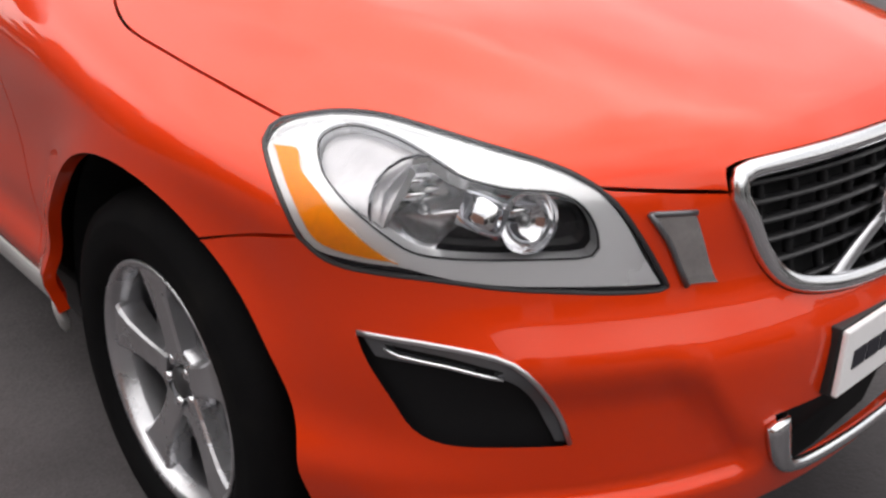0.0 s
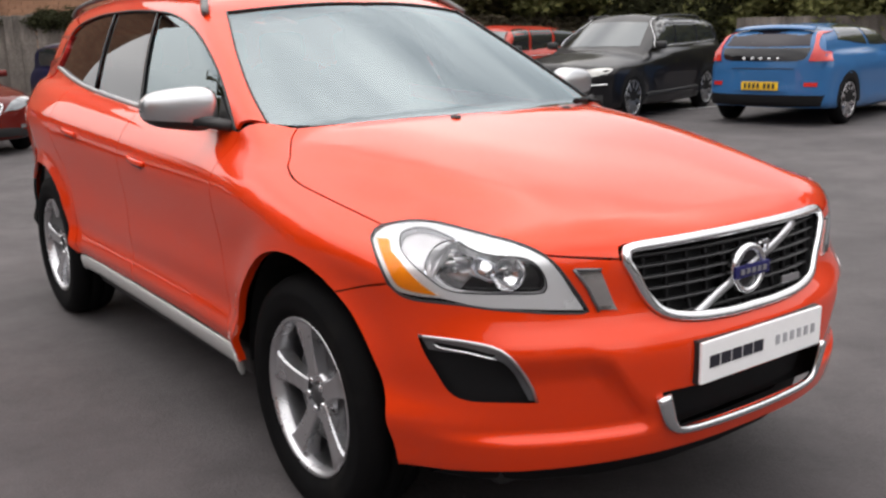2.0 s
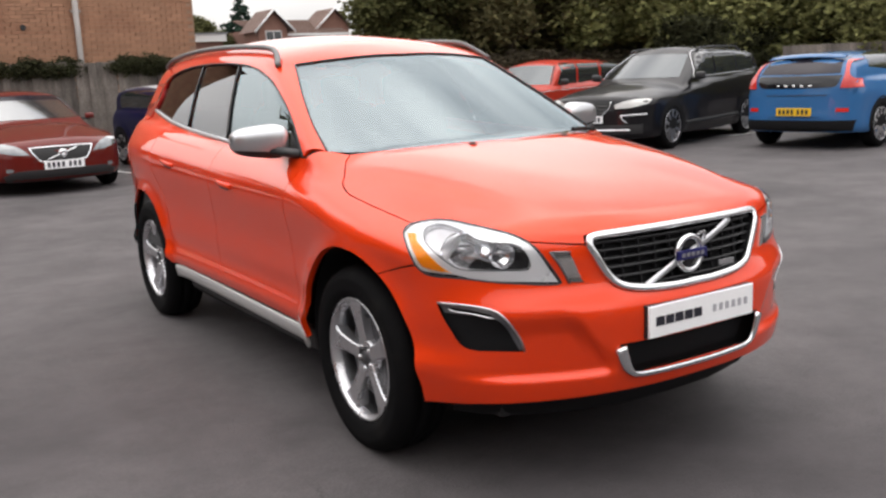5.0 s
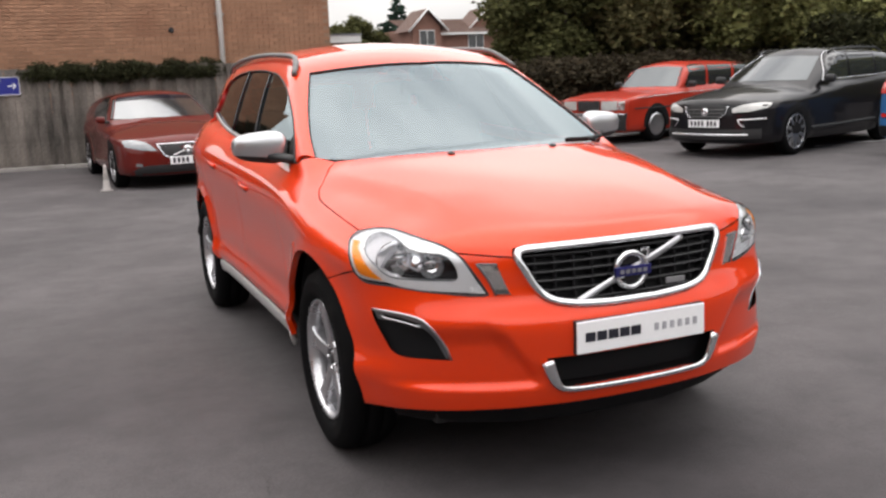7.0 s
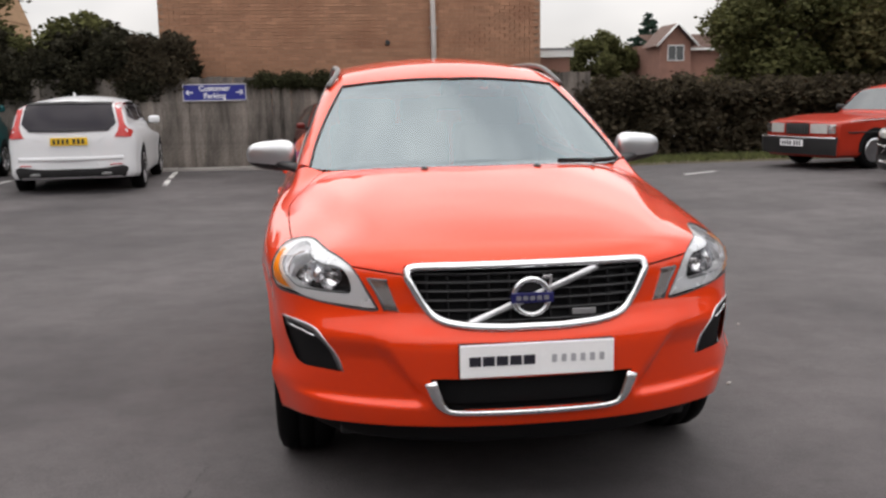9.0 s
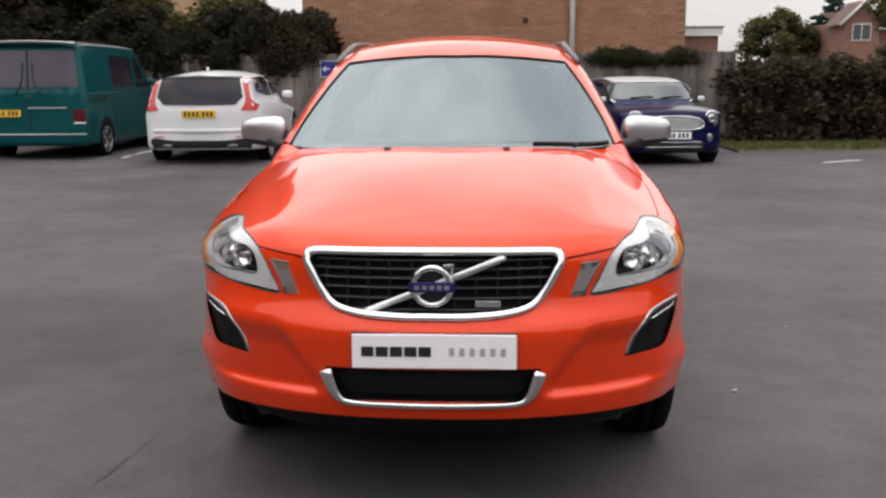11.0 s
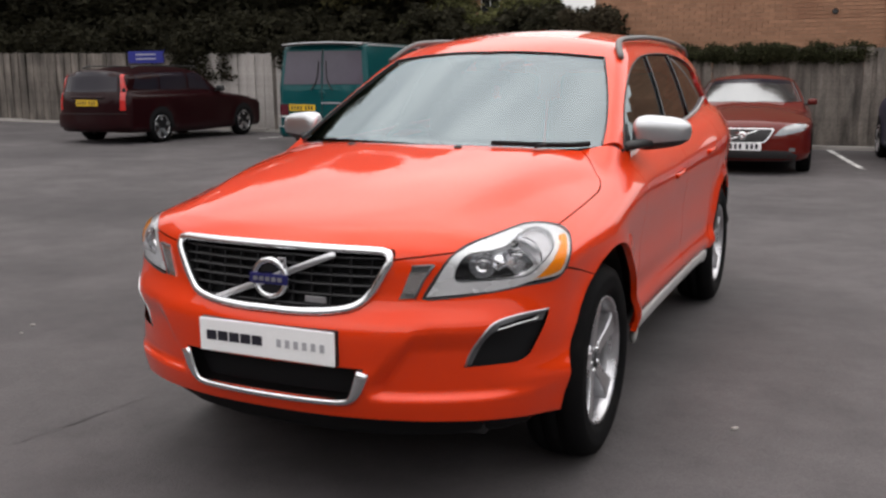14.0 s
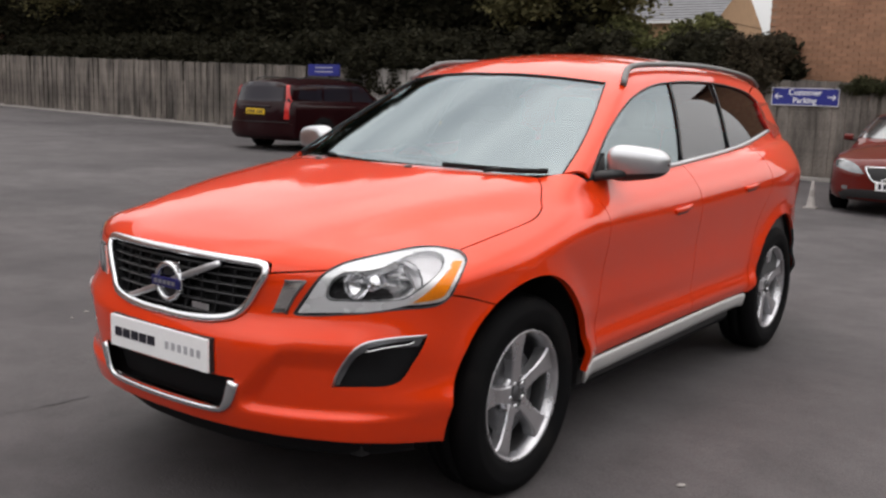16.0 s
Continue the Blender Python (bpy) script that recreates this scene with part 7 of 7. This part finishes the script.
# the teal van: flat upright sides that run on into the roof
W, FO, WB, RO, ZB, ZR = 0.92, 0.72, 2.92, 0.92, 1.12, 1.95
F4 = Form(
    side=((0.15, 0.26, 0.45, 0.66, 0.90, 1.08, 1.20, 1.40), (0.84, 0.895, 0.912, 0.920, 0.920, 0.914, 0.904, 0.885)),
    plan=((-0.85, -0.4, 0.2, 1.5, 2.9, 3.5, 3.9), (-0.09, -0.02, 0, 0.004, 0, -0.008, -0.02)),
    nose=((0.15, 0.25, 0.40, 0.58, 0.95, 1.1), (-0.64, -0.70, -0.72, -0.71, -0.66, -0.60)),
    bow=(0.20, 2.6), bonnet=((-0.72, -0.4, 0.0, 0.5), (0.95, 1.04, 1.15, 1.24)), crown=(0.06, 2.2),
    belt=((-0.72, 0, 2, 3.9), (1.16, 1.15, 1.15, 1.15)), rake=(-0.15, 1.17, 0.85, 0.18),
    glass=((1.0, 1.15, 1.35, 1.60, 1.80, 1.98), (0.918, 0.908, 0.890, 0.862, 0.836, 0.810)),
    roof=((0.4, 0.8, 1.5, 2.6, 3.4, 3.8), (1.915, 1.955, 1.975, 1.98, 1.965, 1.95)),
    tail=((0.15, 0.30, 0.55, 1.1, 1.5, 1.9, 2.0), (3.76, 3.82, 3.84, 3.825, 3.785, 3.735, 3.72)),
    under=((-0.72, 0.3, 2.9, 3.84), (0.22, 0.20, 0.22, 0.30)), axles=((0.0, 0.33), (2.92, 0.33)), flare=0.014, arch=0.38, pinch=0.06, k=(0.07, 0.03, 0.05), dome=0.06)
car, P = parked_car("van", "teal green panel van with a pale roof edge", F4, TEAL, None, (FO, WB, RO, ZB, ZR, W), (0.325, 0.215, 5, ALLOY, False))
screens(car, F4, -0.15, 0.85, 1.18, ZR, W)
flank_windows(car, F4, [("front_side_window", [[P(0.35, 1.18), P(1.05, 1.18)], [P(1.05, 1.18), P(1.05, 1.72)], [P(1.05, 1.72), P(0.80, 1.72), P(0.35, 1.18)]]), ("middle_side_window", [[P(1.22, 1.19), P(2.40, 1.19)], [P(2.40, 1.19), P(2.40, 1.76)], [P(2.40, 1.76), P(1.22, 1.76)], [P(1.22, 1.76), P(1.22, 1.19)]])], DULL_GLASS)
for m in (False, True):
    sheet("rear_window", VAN_GLASS, car, F4, BACK, closed_runs([[(0.02, 4, 1.215), (0.80, 4, 1.215)], [(0.80, 4, 1.215), (0.745, 4, 1.80)], [(0.745, 4, 1.80), (0.02, 4, 1.80)], [(0.02, 4, 1.80), (0.02, 4, 1.215)]]), "dull grey rear window", h=0.10, lift=0.006, rim=0.006, mirror=m)
    strip("roof_gutter", SATIN, car, F4, FLANK, [P(0.9, 1.885), P(2.0, 1.90), P(3.6, 1.895)], (0.012, 0.010), "pale roof gutter", lift=0.004, mirror=m)
    strip("side_crease", TEAL, car, F4, FLANK, [P(0.4, 1.10), P(2.0, 1.10), P(3.7, 1.10)], (0.016, 0.006), lift=0.002, mirror=m)
    strip("panel_line", PLASTIC, car, F4, FLANK, [P(2.50, 0.45), P(2.50, 1.82)], (0.004, 0.003), lift=0.002, mirror=m)
strip("rear_door_seam", PLASTIC, car, F4, BACK, [(0, 4, 0.50), (0, 4, 1.20), (0, 4, 1.84)], (0.006, 0.004), lift=0.004)
v, f = sweep([(x, 3.80 - 0.05 * abs(x) ** 3, 1.935 - 0.05 * x * x) for x in np.linspace(-0.80, 0.80, 13)], [(0, 0.3, 1)] * 13, (0.075, 0.014))
spoil = mesh_ob("roof_spoiler", v, f, GLOSS_BLACK, car, "black roof lip over the rear windows")
v, f = sweep([(x, 3.84 - 0.05 * abs(x) ** 3, 1.952 - 0.05 * x * x) for x in np.linspace(-0.80, 0.80, 13)], [(0, 0.3, 1)] * 13, (0.020, 0.008))
mesh_ob("spoiler_edge", v, f, SATIN, spoil)
for m in (False, True):
    lamp = sheet("tail_lamp", DARK_LENS, car, F4, BACK, closed_runs(oblong(0.70, 0.885, 0.66, 0.86, 4)), "dark red tail lamp", h=0.06, lift=0.008, rim=0.006, mirror=m)
    strip("lamp_strip", SATIN, lamp, F4, BACK, [(0.70, 4, 0.635), (0.88, 4, 0.635)], (0.018, 0.006), lift=0.010, mirror=m)
end_sheet(car, F4, "rear_bumper", TEAL, [[(0, 4, 0.30), (0.88, 4, 0.30)], [(0.88, 4, 0.30), (0.89, 4, 0.46)], [(0.89, 4, 0.46), (0, 4, 0.46)]], False, 0.04, rim=0.04)
strip("bumper_line", SATIN, car, F4, BACK, [(x, 4, 0.462) for x in np.linspace(-0.87, 0.87, 9)], (0.010, 0.008), lift=0.044)
strip("door_handle_strip", SATIN, car, F4, BACK, [(-0.60, 4, 0.885), (0.02, 4, 0.885)], (0.008, 0.006), lift=0.008)
for s in (-0.085, 0.085):
    p, n = on_body(F4, BACK, [(s * 2.6, 4, 1.10), (s * 1.4, 4, 1.26), (s, 4, 1.42), (s * 0.9, 4, 1.62)], 0.04, 0.018)
    v, f = sweep(p, n, (0.010, 0.008))
    mesh_ob("rear_wiper", v, f, PLASTIC, car)
v, f = lathe([(0.0, 0.0), (0.006, 0.03), (0.008, 0.062), (0.0, 0.068)], 28, "y")
mesh_ob("badge", [(x, 3.828 + y, 1.04 + z) for x, y, z in v], f, TEAL, car)
plate_of(car, F4, False, 0.80, PLATE_YELLOW, 0.40, 0.016)
mirrors(car, F4, 0.45, 1.28, W + 0.03, TEAL)
sheet("pale_roof", SATIN, car, F4, TOP, [[(0, 0.75, 1.9), (0.66, 0.80, 1.9)], [(0.66, 0.80, 1.9), (0.74, 2.0, 1.9), (0.74, 3.60, 1.9)], [(0.74, 3.60, 1.9), (0, 3.66, 1.9)]], "pale weathered roof", both=True, h=0.1, lift=0.004)
ride(car, -7.60, 15.05, 184)

# the maroon estate
W, FO, WB, RO, ZB, ZR = 0.90, 0.92, 2.755, 1.03, 0.97, 1.50
F5 = car_form(W, FO, WB, RO, 0.76, 0.97, ZB, ZR, 0.42, 0.55, 3.58, boxy=0.55, tuck=0.20)
car, P = parked_car("maroon_estate", "dark maroon estate car with tall tail lamps", F5, MAROON, None, (FO, WB, RO, ZB, ZR, W), (0.325, 0.22, 5, ALLOY, False))
screens(car, F5, 0.42, 0.55, 0.97, ZR, W)
flank_windows(car, F5, [("front_side_window", [[P(0.95, 1.01), P(1.70, 1.02)], [P(1.70, 1.02), P(1.75, 1.36)], [P(1.75, 1.36), P(1.4, 1.35), P(0.95, 1.01)]]), ("rear_side_window", [[P(1.77, 1.02), P(2.6, 1.03)], [P(2.6, 1.03), P(2.6, 1.37)], [P(2.6, 1.37), P(1.81, 1.37)], [P(1.81, 1.37), P(1.77, 1.02)]]), ("quarter_window", [[P(2.65, 1.03), P(3.38, 1.06)], [P(3.38, 1.06), P(3.26, 1.34)], [P(3.26, 1.34), P(2.65, 1.37)], [P(2.65, 1.37), P(2.65, 1.03)]])], DULL_GLASS)
rear_glass(car, F5, 1.00, 1.39, 0.64, 0.59, DULL_GLASS)
strip("tailgate_line", PLASTIC, car, F5, BACK, [(x, 4, 0.60) for x in np.linspace(-0.80, 0.80, 7)], (0.006, 0.004), lift=0.004)
strip("plate_hood", MAROON, car, F5, BACK, [(x, 4, 0.90) for x in np.linspace(-0.40, 0.40, 5)], (0.022, 0.016), lift=0.010)
end_sheet(car, F5, "tail_lamp", RED_LENS, [[(0.70, 4, 0.66), (0.80, 4, 0.66)], [(0.80, 4, 0.66), (0.785, 4, 1.0), (0.705, 4, 1.33)], [(0.705, 4, 1.33), (0.64, 4, 1.33)], [(0.64, 4, 1.33), (0.70, 4, 1.0), (0.70, 4, 0.66)]], False, 0.008, mirror_pair=True, label="tall red tail lamp")
end_sheet(car, F5, "rear_bumper", MAROON, [[(0, 4, 0.32), (0.84, 4, 0.34)], [(0.84, 4, 0.34), (0.85, 4, 0.58)], [(0.85, 4, 0.58), (0, 4, 0.58)]], False, 0.04, rim=0.04)
plate_of(car, F5, False, 0.80, PLATE_YELLOW)
mirrors(car, F5, 0.85, 1.04, W - 0.02, PLASTIC)
for s in (1, -1):
    v, f = sweep([(s * 0.60, 1.2, 1.46), (s * 0.60, 1.35, 1.50), (s * 0.60, 3.0, 1.50), (s * 0.60, 3.2, 1.455)], [(0, 0, 1)] * 4, (0.018, 0.014))
    mesh_ob("roof_rail", v, f, PLASTIC, car)
ride(car, -12.04, 14.0, 181.5)

# the old red square-cut estate
W, FO, WB, RO, ZB, ZR = 0.855, 0.88, 2.65, 1.27, 0.92, 1.44
F6 = car_form(W, FO, WB, RO, 0.80, 0.93, ZB, ZR, 0.72, 0.98, 3.55, boxy=0.85, tuck=0.20, wheel=0.31)
car, P = parked_car("old_estate", "old square-cut red estate car with black bumpers", F6, OLD_RED, None, (FO, WB, RO, ZB, ZR, W), (0.315, 0.20, 5, SATIN, True))
screens(car, F6, 0.72, 0.98, 0.93, ZR, W * 0.97)
flank_windows(car, F6, [("front_side_window", [[P(0.98, 0.96), P(1.66, 0.96)], [P(1.66, 0.96), P(1.66, 1.34)], [P(1.66, 1.34), P(1.30, 1.34), P(0.98, 0.96)]]), ("rear_side_window", [[P(1.73, 0.96), P(2.5, 0.96)], [P(2.5, 0.96), P(2.5, 1.34)], [P(2.5, 1.34), P(1.73, 1.34)], [P(1.73, 1.34), P(1.73, 0.96)]]), ("quarter_window", [[P(2.58, 0.96), P(3.5, 0.96)], [P(3.5, 0.96), P(3.4, 1.34)], [P(3.4, 1.34), P(2.58, 1.34)], [P(2.58, 1.34), P(2.58, 0.96)]])], PALE_WINDOW)
gr = end_sheet(car, F6, "grille", PLASTIC, [[(0, -0.9, 0.58), (0.27, -0.9, 0.58)], [(0.27, -0.9, 0.58), (0.27, -0.9, 0.77)], [(0.27, -0.9, 0.77), (0, -0.9, 0.77)]], label="black upright grille")
for k in range(9):
    strip("grille_bar", GREY_RAIL, gr, F6, FACE, [(-0.24 + 0.06 * k, -0.9, 0.59), (-0.24 + 0.06 * k, -0.9, 0.76)], (0.006, 0.005), lift=0.008)
end_sheet(car, F6, "headlight", PALE_LAMP, oblong(0.30, 0.64, 0.60, 0.765), mirror_pair=True, lift=0.012)
end_sheet(car, F6, "indicator", SMOKE_LENS, oblong(0.65, 0.79, 0.60, 0.76), mirror_pair=True, lift=0.010)
bump = end_sheet(car, F6, "front_bumper", PLASTIC, [[(0, -0.9, 0.26), (0.80, -0.9, 0.26)], [(0.80, -0.9, 0.26), (0.82, -0.9, 0.55)], [(0.82, -0.9, 0.55), (0, -0.9, 0.55)]], lift=0.09, rim=0.10)
strip("bumper_strip", CHROME, bump, F6, FACE, [(x, -0.9, 0.53) for x in np.linspace(-0.80, 0.80, 9)], (0.012, 0.008), lift=0.095)
for m in (False, True):
    strip("shoulder_strip", CHROME, car, F6, FLANK, [P(-0.55, 0.80), P(0.6, 0.84), P(2.0, 0.86), P(3.6, 0.86)], (0.007, 0.005), lift=0.004, mirror=m)
    strip("screen_pillar", PLASTIC, car, F6, Slant((0, -0.5, 0.85), 0.2, 3.0), [screen_at(W * 0.80, 0.97, F6), screen_at(W * 0.64, 1.33, F6)], (0.010, 0.006), lift=0.004, mirror=m)
    strip("side_strip", PLASTIC, car, F6, FLANK, [P(-0.6, 0.62), P(0.5, 0.62), P(2.2, 0.62), P(3.6, 0.62)], (0.012, 0.006), lift=0.006, mirror=m)
plate_of(car, F6, True, 0.44, PLATE_WHITE, 0, 0.11)
mirrors(car, F6, 1.02, 1.0, W - 0.01, PLASTIC, 0.85)
ride(car, 8.30, 11.68, -74)

# the black estate with roof rails
W, FO, WB, RO, ZB, ZR = 0.925, 0.95, 2.815, 1.05, 1.02, 1.56
F7 = car_form(W, FO, WB, RO, 0.82, 1.01, ZB, ZR, 0.42, 0.52, 3.55, boxy=0.1, tuck=0.25, wheel=0.34)
car, P = parked_car("black_estate", "black estate car with roof rails and silver trim", F7, BLACKP, None, (FO, WB, RO, ZB, ZR, W), (0.345, 0.250, 10, SATIN, False))
screens(car, F7, 0.42, 0.52, 1.03, ZR - 0.025, W * 0.90)
wins = [("front_side_window", [[P(0.95, 1.07), P(1.72, 1.08)], [P(1.72, 1.08), P(1.78, 1.44)], [P(1.78, 1.44), P(1.4, 1.42), P(0.95, 1.07)]]), ("rear_side_window", [[P(1.79, 1.08), P(2.62, 1.10)], [P(2.62, 1.10), P(2.64, 1.45)], [P(2.64, 1.45), P(1.83, 1.45)], [P(1.83, 1.45), P(1.79, 1.08)]]), ("quarter_window", [[P(2.67, 1.10), P(3.40, 1.14)], [P(3.40, 1.14), P(3.22, 1.40), P(2.68, 1.45)], [P(2.68, 1.45), P(2.67, 1.10)]])]
flank_windows(car, F7, wins)
for m in (False, True):
    strip("window_chrome", CHROME, car, F7, FLANK, [P(0.92, 1.055), P(1.75, 1.065), P(2.65, 1.085), P(3.45, 1.125)], (0.012, 0.006), lift=0.006, mirror=m)
    strip("window_chrome", CHROME, car, F7, FLANK, [P(0.92, 1.06), P(1.40, 1.44), P(1.8, 1.465), P(2.65, 1.468), P(3.25, 1.42), P(3.45, 1.13)], (0.0045, 0.004), lift=0.006, mirror=m)
    strip("side_trim", PLASTIC, car, F7, FLANK, [P(0.45, 0.36), P(1.4, 0.37), P(2.4, 0.38)], (0.03, 0.012), lift=0.006, mirror=m)
    sgn = -1 if m else 1
    v, f = sweep([(sgn * 0.60, 1.46, 1.475), (sgn * 0.61, 1.60, 1.52), (sgn * 0.62, 2.2, 1.54), (sgn * 0.61, 3.0, 1.525), (sgn * 0.59, 3.25, 1.46)], [(0, 0, 1)] * 5, (0.020, 0.016))
    mesh_ob("roof_rail", v, f, PLASTIC, car)
gr = end_sheet(car, F7, "grille", PLASTIC, [[(0, -0.9, 0.56), (0.24, -0.9, 0.565)], [(0.24, -0.9, 0.565), (0.34, -0.9, 0.66), (0.36, -0.9, 0.755)], [(0.36, -0.9, 0.755), (0, -0.9, 0.77)]], label="black grille with a badge")
v, f = lathe([(0.0, 0.0), (0.012, 0.02), (0.012, 0.055), (0.0, 0.062)], 24, "y")
ny = F7.cast([(0, 0.5, 0.66)], [(0, -1.0, 0)], 4)[0][1]
mesh_ob("badge", [(x, ny - 0.008 - y, 0.66 + z) for x, y, z in v], f, CHROME, gr)
end_sheet(car, F7, "headlight", PALE_LAMP, [[(0.45, -0.9, 0.665), (0.66, -0.8, 0.675), (0.82, -0.6, 0.70)], [(0.82, -0.6, 0.70), (0.83, -0.5, 0.755), (0.77, -0.6, 0.785)], [(0.77, -0.6, 0.785), (0.56, -0.8, 0.765), (0.44, -0.9, 0.73)], [(0.44, -0.9, 0.73), (0.45, -0.9, 0.665)]], slope=CORNER, mirror_pair=True, label="clear headlight")
end_sheet(car, F7, "lower_cladding", PLASTIC, [[(0, -0.9, 0.26), (0.80, -0.7, 0.28)], [(0.80, -0.7, 0.28), (0.80, -0.7, 0.42)], [(0.80, -0.7, 0.42), (0, -0.9, 0.42)]], slope=WRAP, lift=0.008)
strip("skid_strip", CHROME, car, F7, WRAP, [(x, -1.0 + 0.5 * abs(x) ** 2.6, 0.335) for x in np.linspace(-0.66, 0.66, 11)], (0.018, 0.012), lift=0.012)
for m in (False, True):
    strip("fog_trim", CHROME, car, F7, WRAP, [(0.52, -0.88, 0.55), (0.72, -0.7, 0.56), (0.80, -0.6, 0.565)], (0.012, 0.008), lift=0.008, mirror=m)
    strip("fog_trim", CHROME, car, F7, WRAP, [(0.52, -0.88, 0.55), (0.55, -0.86, 0.48), (0.60, -0.83, 0.45)], (0.010, 0.008), lift=0.008, mirror=m)
for z, hw in ((0.60, 0.27), (0.65, 0.30), (0.70, 0.32)):
    strip("grille_bar", GREY_RAIL, gr, F7, FACE, [(x, -0.9, z) for x in np.linspace(-hw, hw, 5)], (0.006, 0.005), lift=0.008)
for m in (False, True):
    strip("grille_frame", CHROME, gr, F7, FACE, [(0.24, -0.9, 0.565), (0.34, -0.9, 0.66), (0.36, -0.9, 0.755)], (0.007, 0.006), lift=0.007, mirror=m)
plate_of(car, F7, True, 0.50, PLATE_WHITE)
mirrors(car, F7, 0.90, 1.08, W - 0.02, PLASTIC, 0.9)
ride(car, 8.07, 8.05, -73)

# the bright blue hatchback, tail to the yard
W, FO, WB, RO, ZB, ZR = 0.89, 0.90, 2.647, 0.82, 0.96, 1.36
F8 = car_form(W, FO, WB, RO, 0.74, 0.98, ZB, ZR, 0.42, 0.52, 3.02, tuck=0.28)
car, P = parked_car("blue_hatchback", "bright blue hatchback with black upper tailgate", F8, BLUE, None, (FO, WB, RO, ZB, ZR, W), (0.33, 0.235, 10, ALLOY, False))
screens(car, F8, 0.42, 0.52, 0.98, ZR, W)
flank_windows(car, F8, [("front_side_window", [[P(0.95, 1.03), P(1.70, 1.05)], [P(1.70, 1.05), P(1.76, 1.34)], [P(1.76, 1.34), P(1.4, 1.32), P(0.95, 1.03)]]), ("rear_side_window", [[P(1.78, 1.05), P(2.75, 1.13)], [P(2.75, 1.13), P(2.5, 1.30), P(1.82, 1.34)], [P(1.82, 1.34), P(1.78, 1.05)]])])
end_sheet(car, F8, "black_tailgate", GLOSS_BLACK, [[(0, 4, 0.86), (0.50, 4, 0.87), (0.60, 4, 0.93)], [(0.60, 4, 0.93), (0.62, 4, 1.04)], [(0.62, 4, 1.04), (0, 4, 1.04)]], False, 0.004, label="gloss black upper tailgate")
rear_glass(car, F8, 1.05, 1.285, 0.60, 0.54, DULL_GLASS)
v, f = sweep([(x, 3.12 - 0.16 * abs(x) ** 2, 1.318 - 0.10 * x * x) for x in np.linspace(-0.56, 0.56, 11)], [(0, 0.35, 1)] * 11, (0.075, 0.014))
mesh_ob("spoiler", v, f, BLUE, car)
end_sheet(car, F8, "tail_lamp", RED_LENS, [[(0.62, 4, 0.86), (0.85, 4, 0.86)], [(0.85, 4, 0.86), (0.85, 4, 0.95), (0.72, 4, 1.03), (0.655, 4, 1.24)], [(0.655, 4, 1.24), (0.595, 4, 1.24)], [(0.595, 4, 1.24), (0.645, 4, 1.05), (0.62, 4, 0.86)]], False, 0.016, mirror_pair=True, label="red boomerang tail lamp")
end_sheet(car, F8, "lower_bumper", MATTE, [[(0, 4, 0.26), (0.78, 4, 0.27)], [(0.78, 4, 0.27), (0.82, 4, 0.42)], [(0.82, 4, 0.42), (0, 4, 0.42)]], False, 0.008)
end_sheet(car, F8, "reflector", RED_LENS, oblong(0.58, 0.74, 0.53, 0.59, 4), False, 0.008, mirror_pair=True)
end_sheet(car, F8, "plate_recess", BLUE, [[(0, 4, 0.46), (0.40, 4, 0.46)], [(0.40, 4, 0.46), (0.33, 4, 0.61)], [(0.33, 4, 0.61), (0, 4, 0.61)]], False, 0.004)
for k in range(5):
    strip("letter_mark", CHROME, car, F8, BACK, [(-0.24 + 0.12 * k, 4, 0.895), (-0.20 + 0.12 * k, 4, 0.895)], (0.016, 0.003), lift=0.008)
strip("tailgate_crease", PLASTIC, car, F8, BACK, [(x, 4, 0.765) for x in np.linspace(-0.45, 0.45, 7)], (0.006, 0.004), lift=0.002)
part("rear_wiper", boxes(((0.30, 0.014, 0.02), (0.08, 3.33, 1.10), 0.004)), PLASTIC, car)
plate_of(car, F8, False, 0.535, PLATE_YELLOW, 0, 0.012)
mirrors(car, F8, 0.85, 1.05, W - 0.02, BLUE)
ride(car, 12.5, 6.15, 100)


# ---- bricks of the gable end ----
bx, bz, bw, bh = 0.225, 0.075, 0.215, 0.065
bm = boxes(((bw, 0.03, bh), (0, 0, 0), 0.0))
brick_me = bpy.data.meshes.new("brick")
bm.to_mesh(brick_me)
bm.free()
brick_me.materials.append(BRICK)
rest_v, rest_f, made = [], [], 0
rng = random.Random(21)
cube_f = [(0, 1, 3, 2), (4, 6, 7, 5), (0, 4, 5, 1), (2, 3, 7, 6), (0, 2, 6, 4), (1, 5, 7, 3)]
for row in range(int((HZ - 0.05) / bz)):
    z = 0.05 + row * bz
    off = (row % 2) * bx / 2
    for col in range(int((HX1 - HX0) / bx)):
        x = HX0 + 0.12 + off + col * bx
        if x > HX1 - 0.10:
            continue
        d = rng.uniform(-0.004, 0.004)
        if 1.95 < z < 2.45 and -3.6 < x < 6 and made < 240:
            ob = new("brick", brick_me)
            ob.parent, ob.location = wall, (x, HY + 0.012 + d, z)
            made += 1
        else:
            k = len(rest_v)
            rest_v += [(x + sx * bw / 2, HY + 0.012 + d + sy * 0.015, z + sz * bh / 2) for sx in (-1, 1) for sy in (-1, 1) for sz in (-1, 1)]
            rest_f += [tuple(k + i for i in t) for t in cube_f]
tagged(mesh_ob("brickwork", rest_v, rest_f, BRICK_REST, wall, smooth=False), kind="stuff")
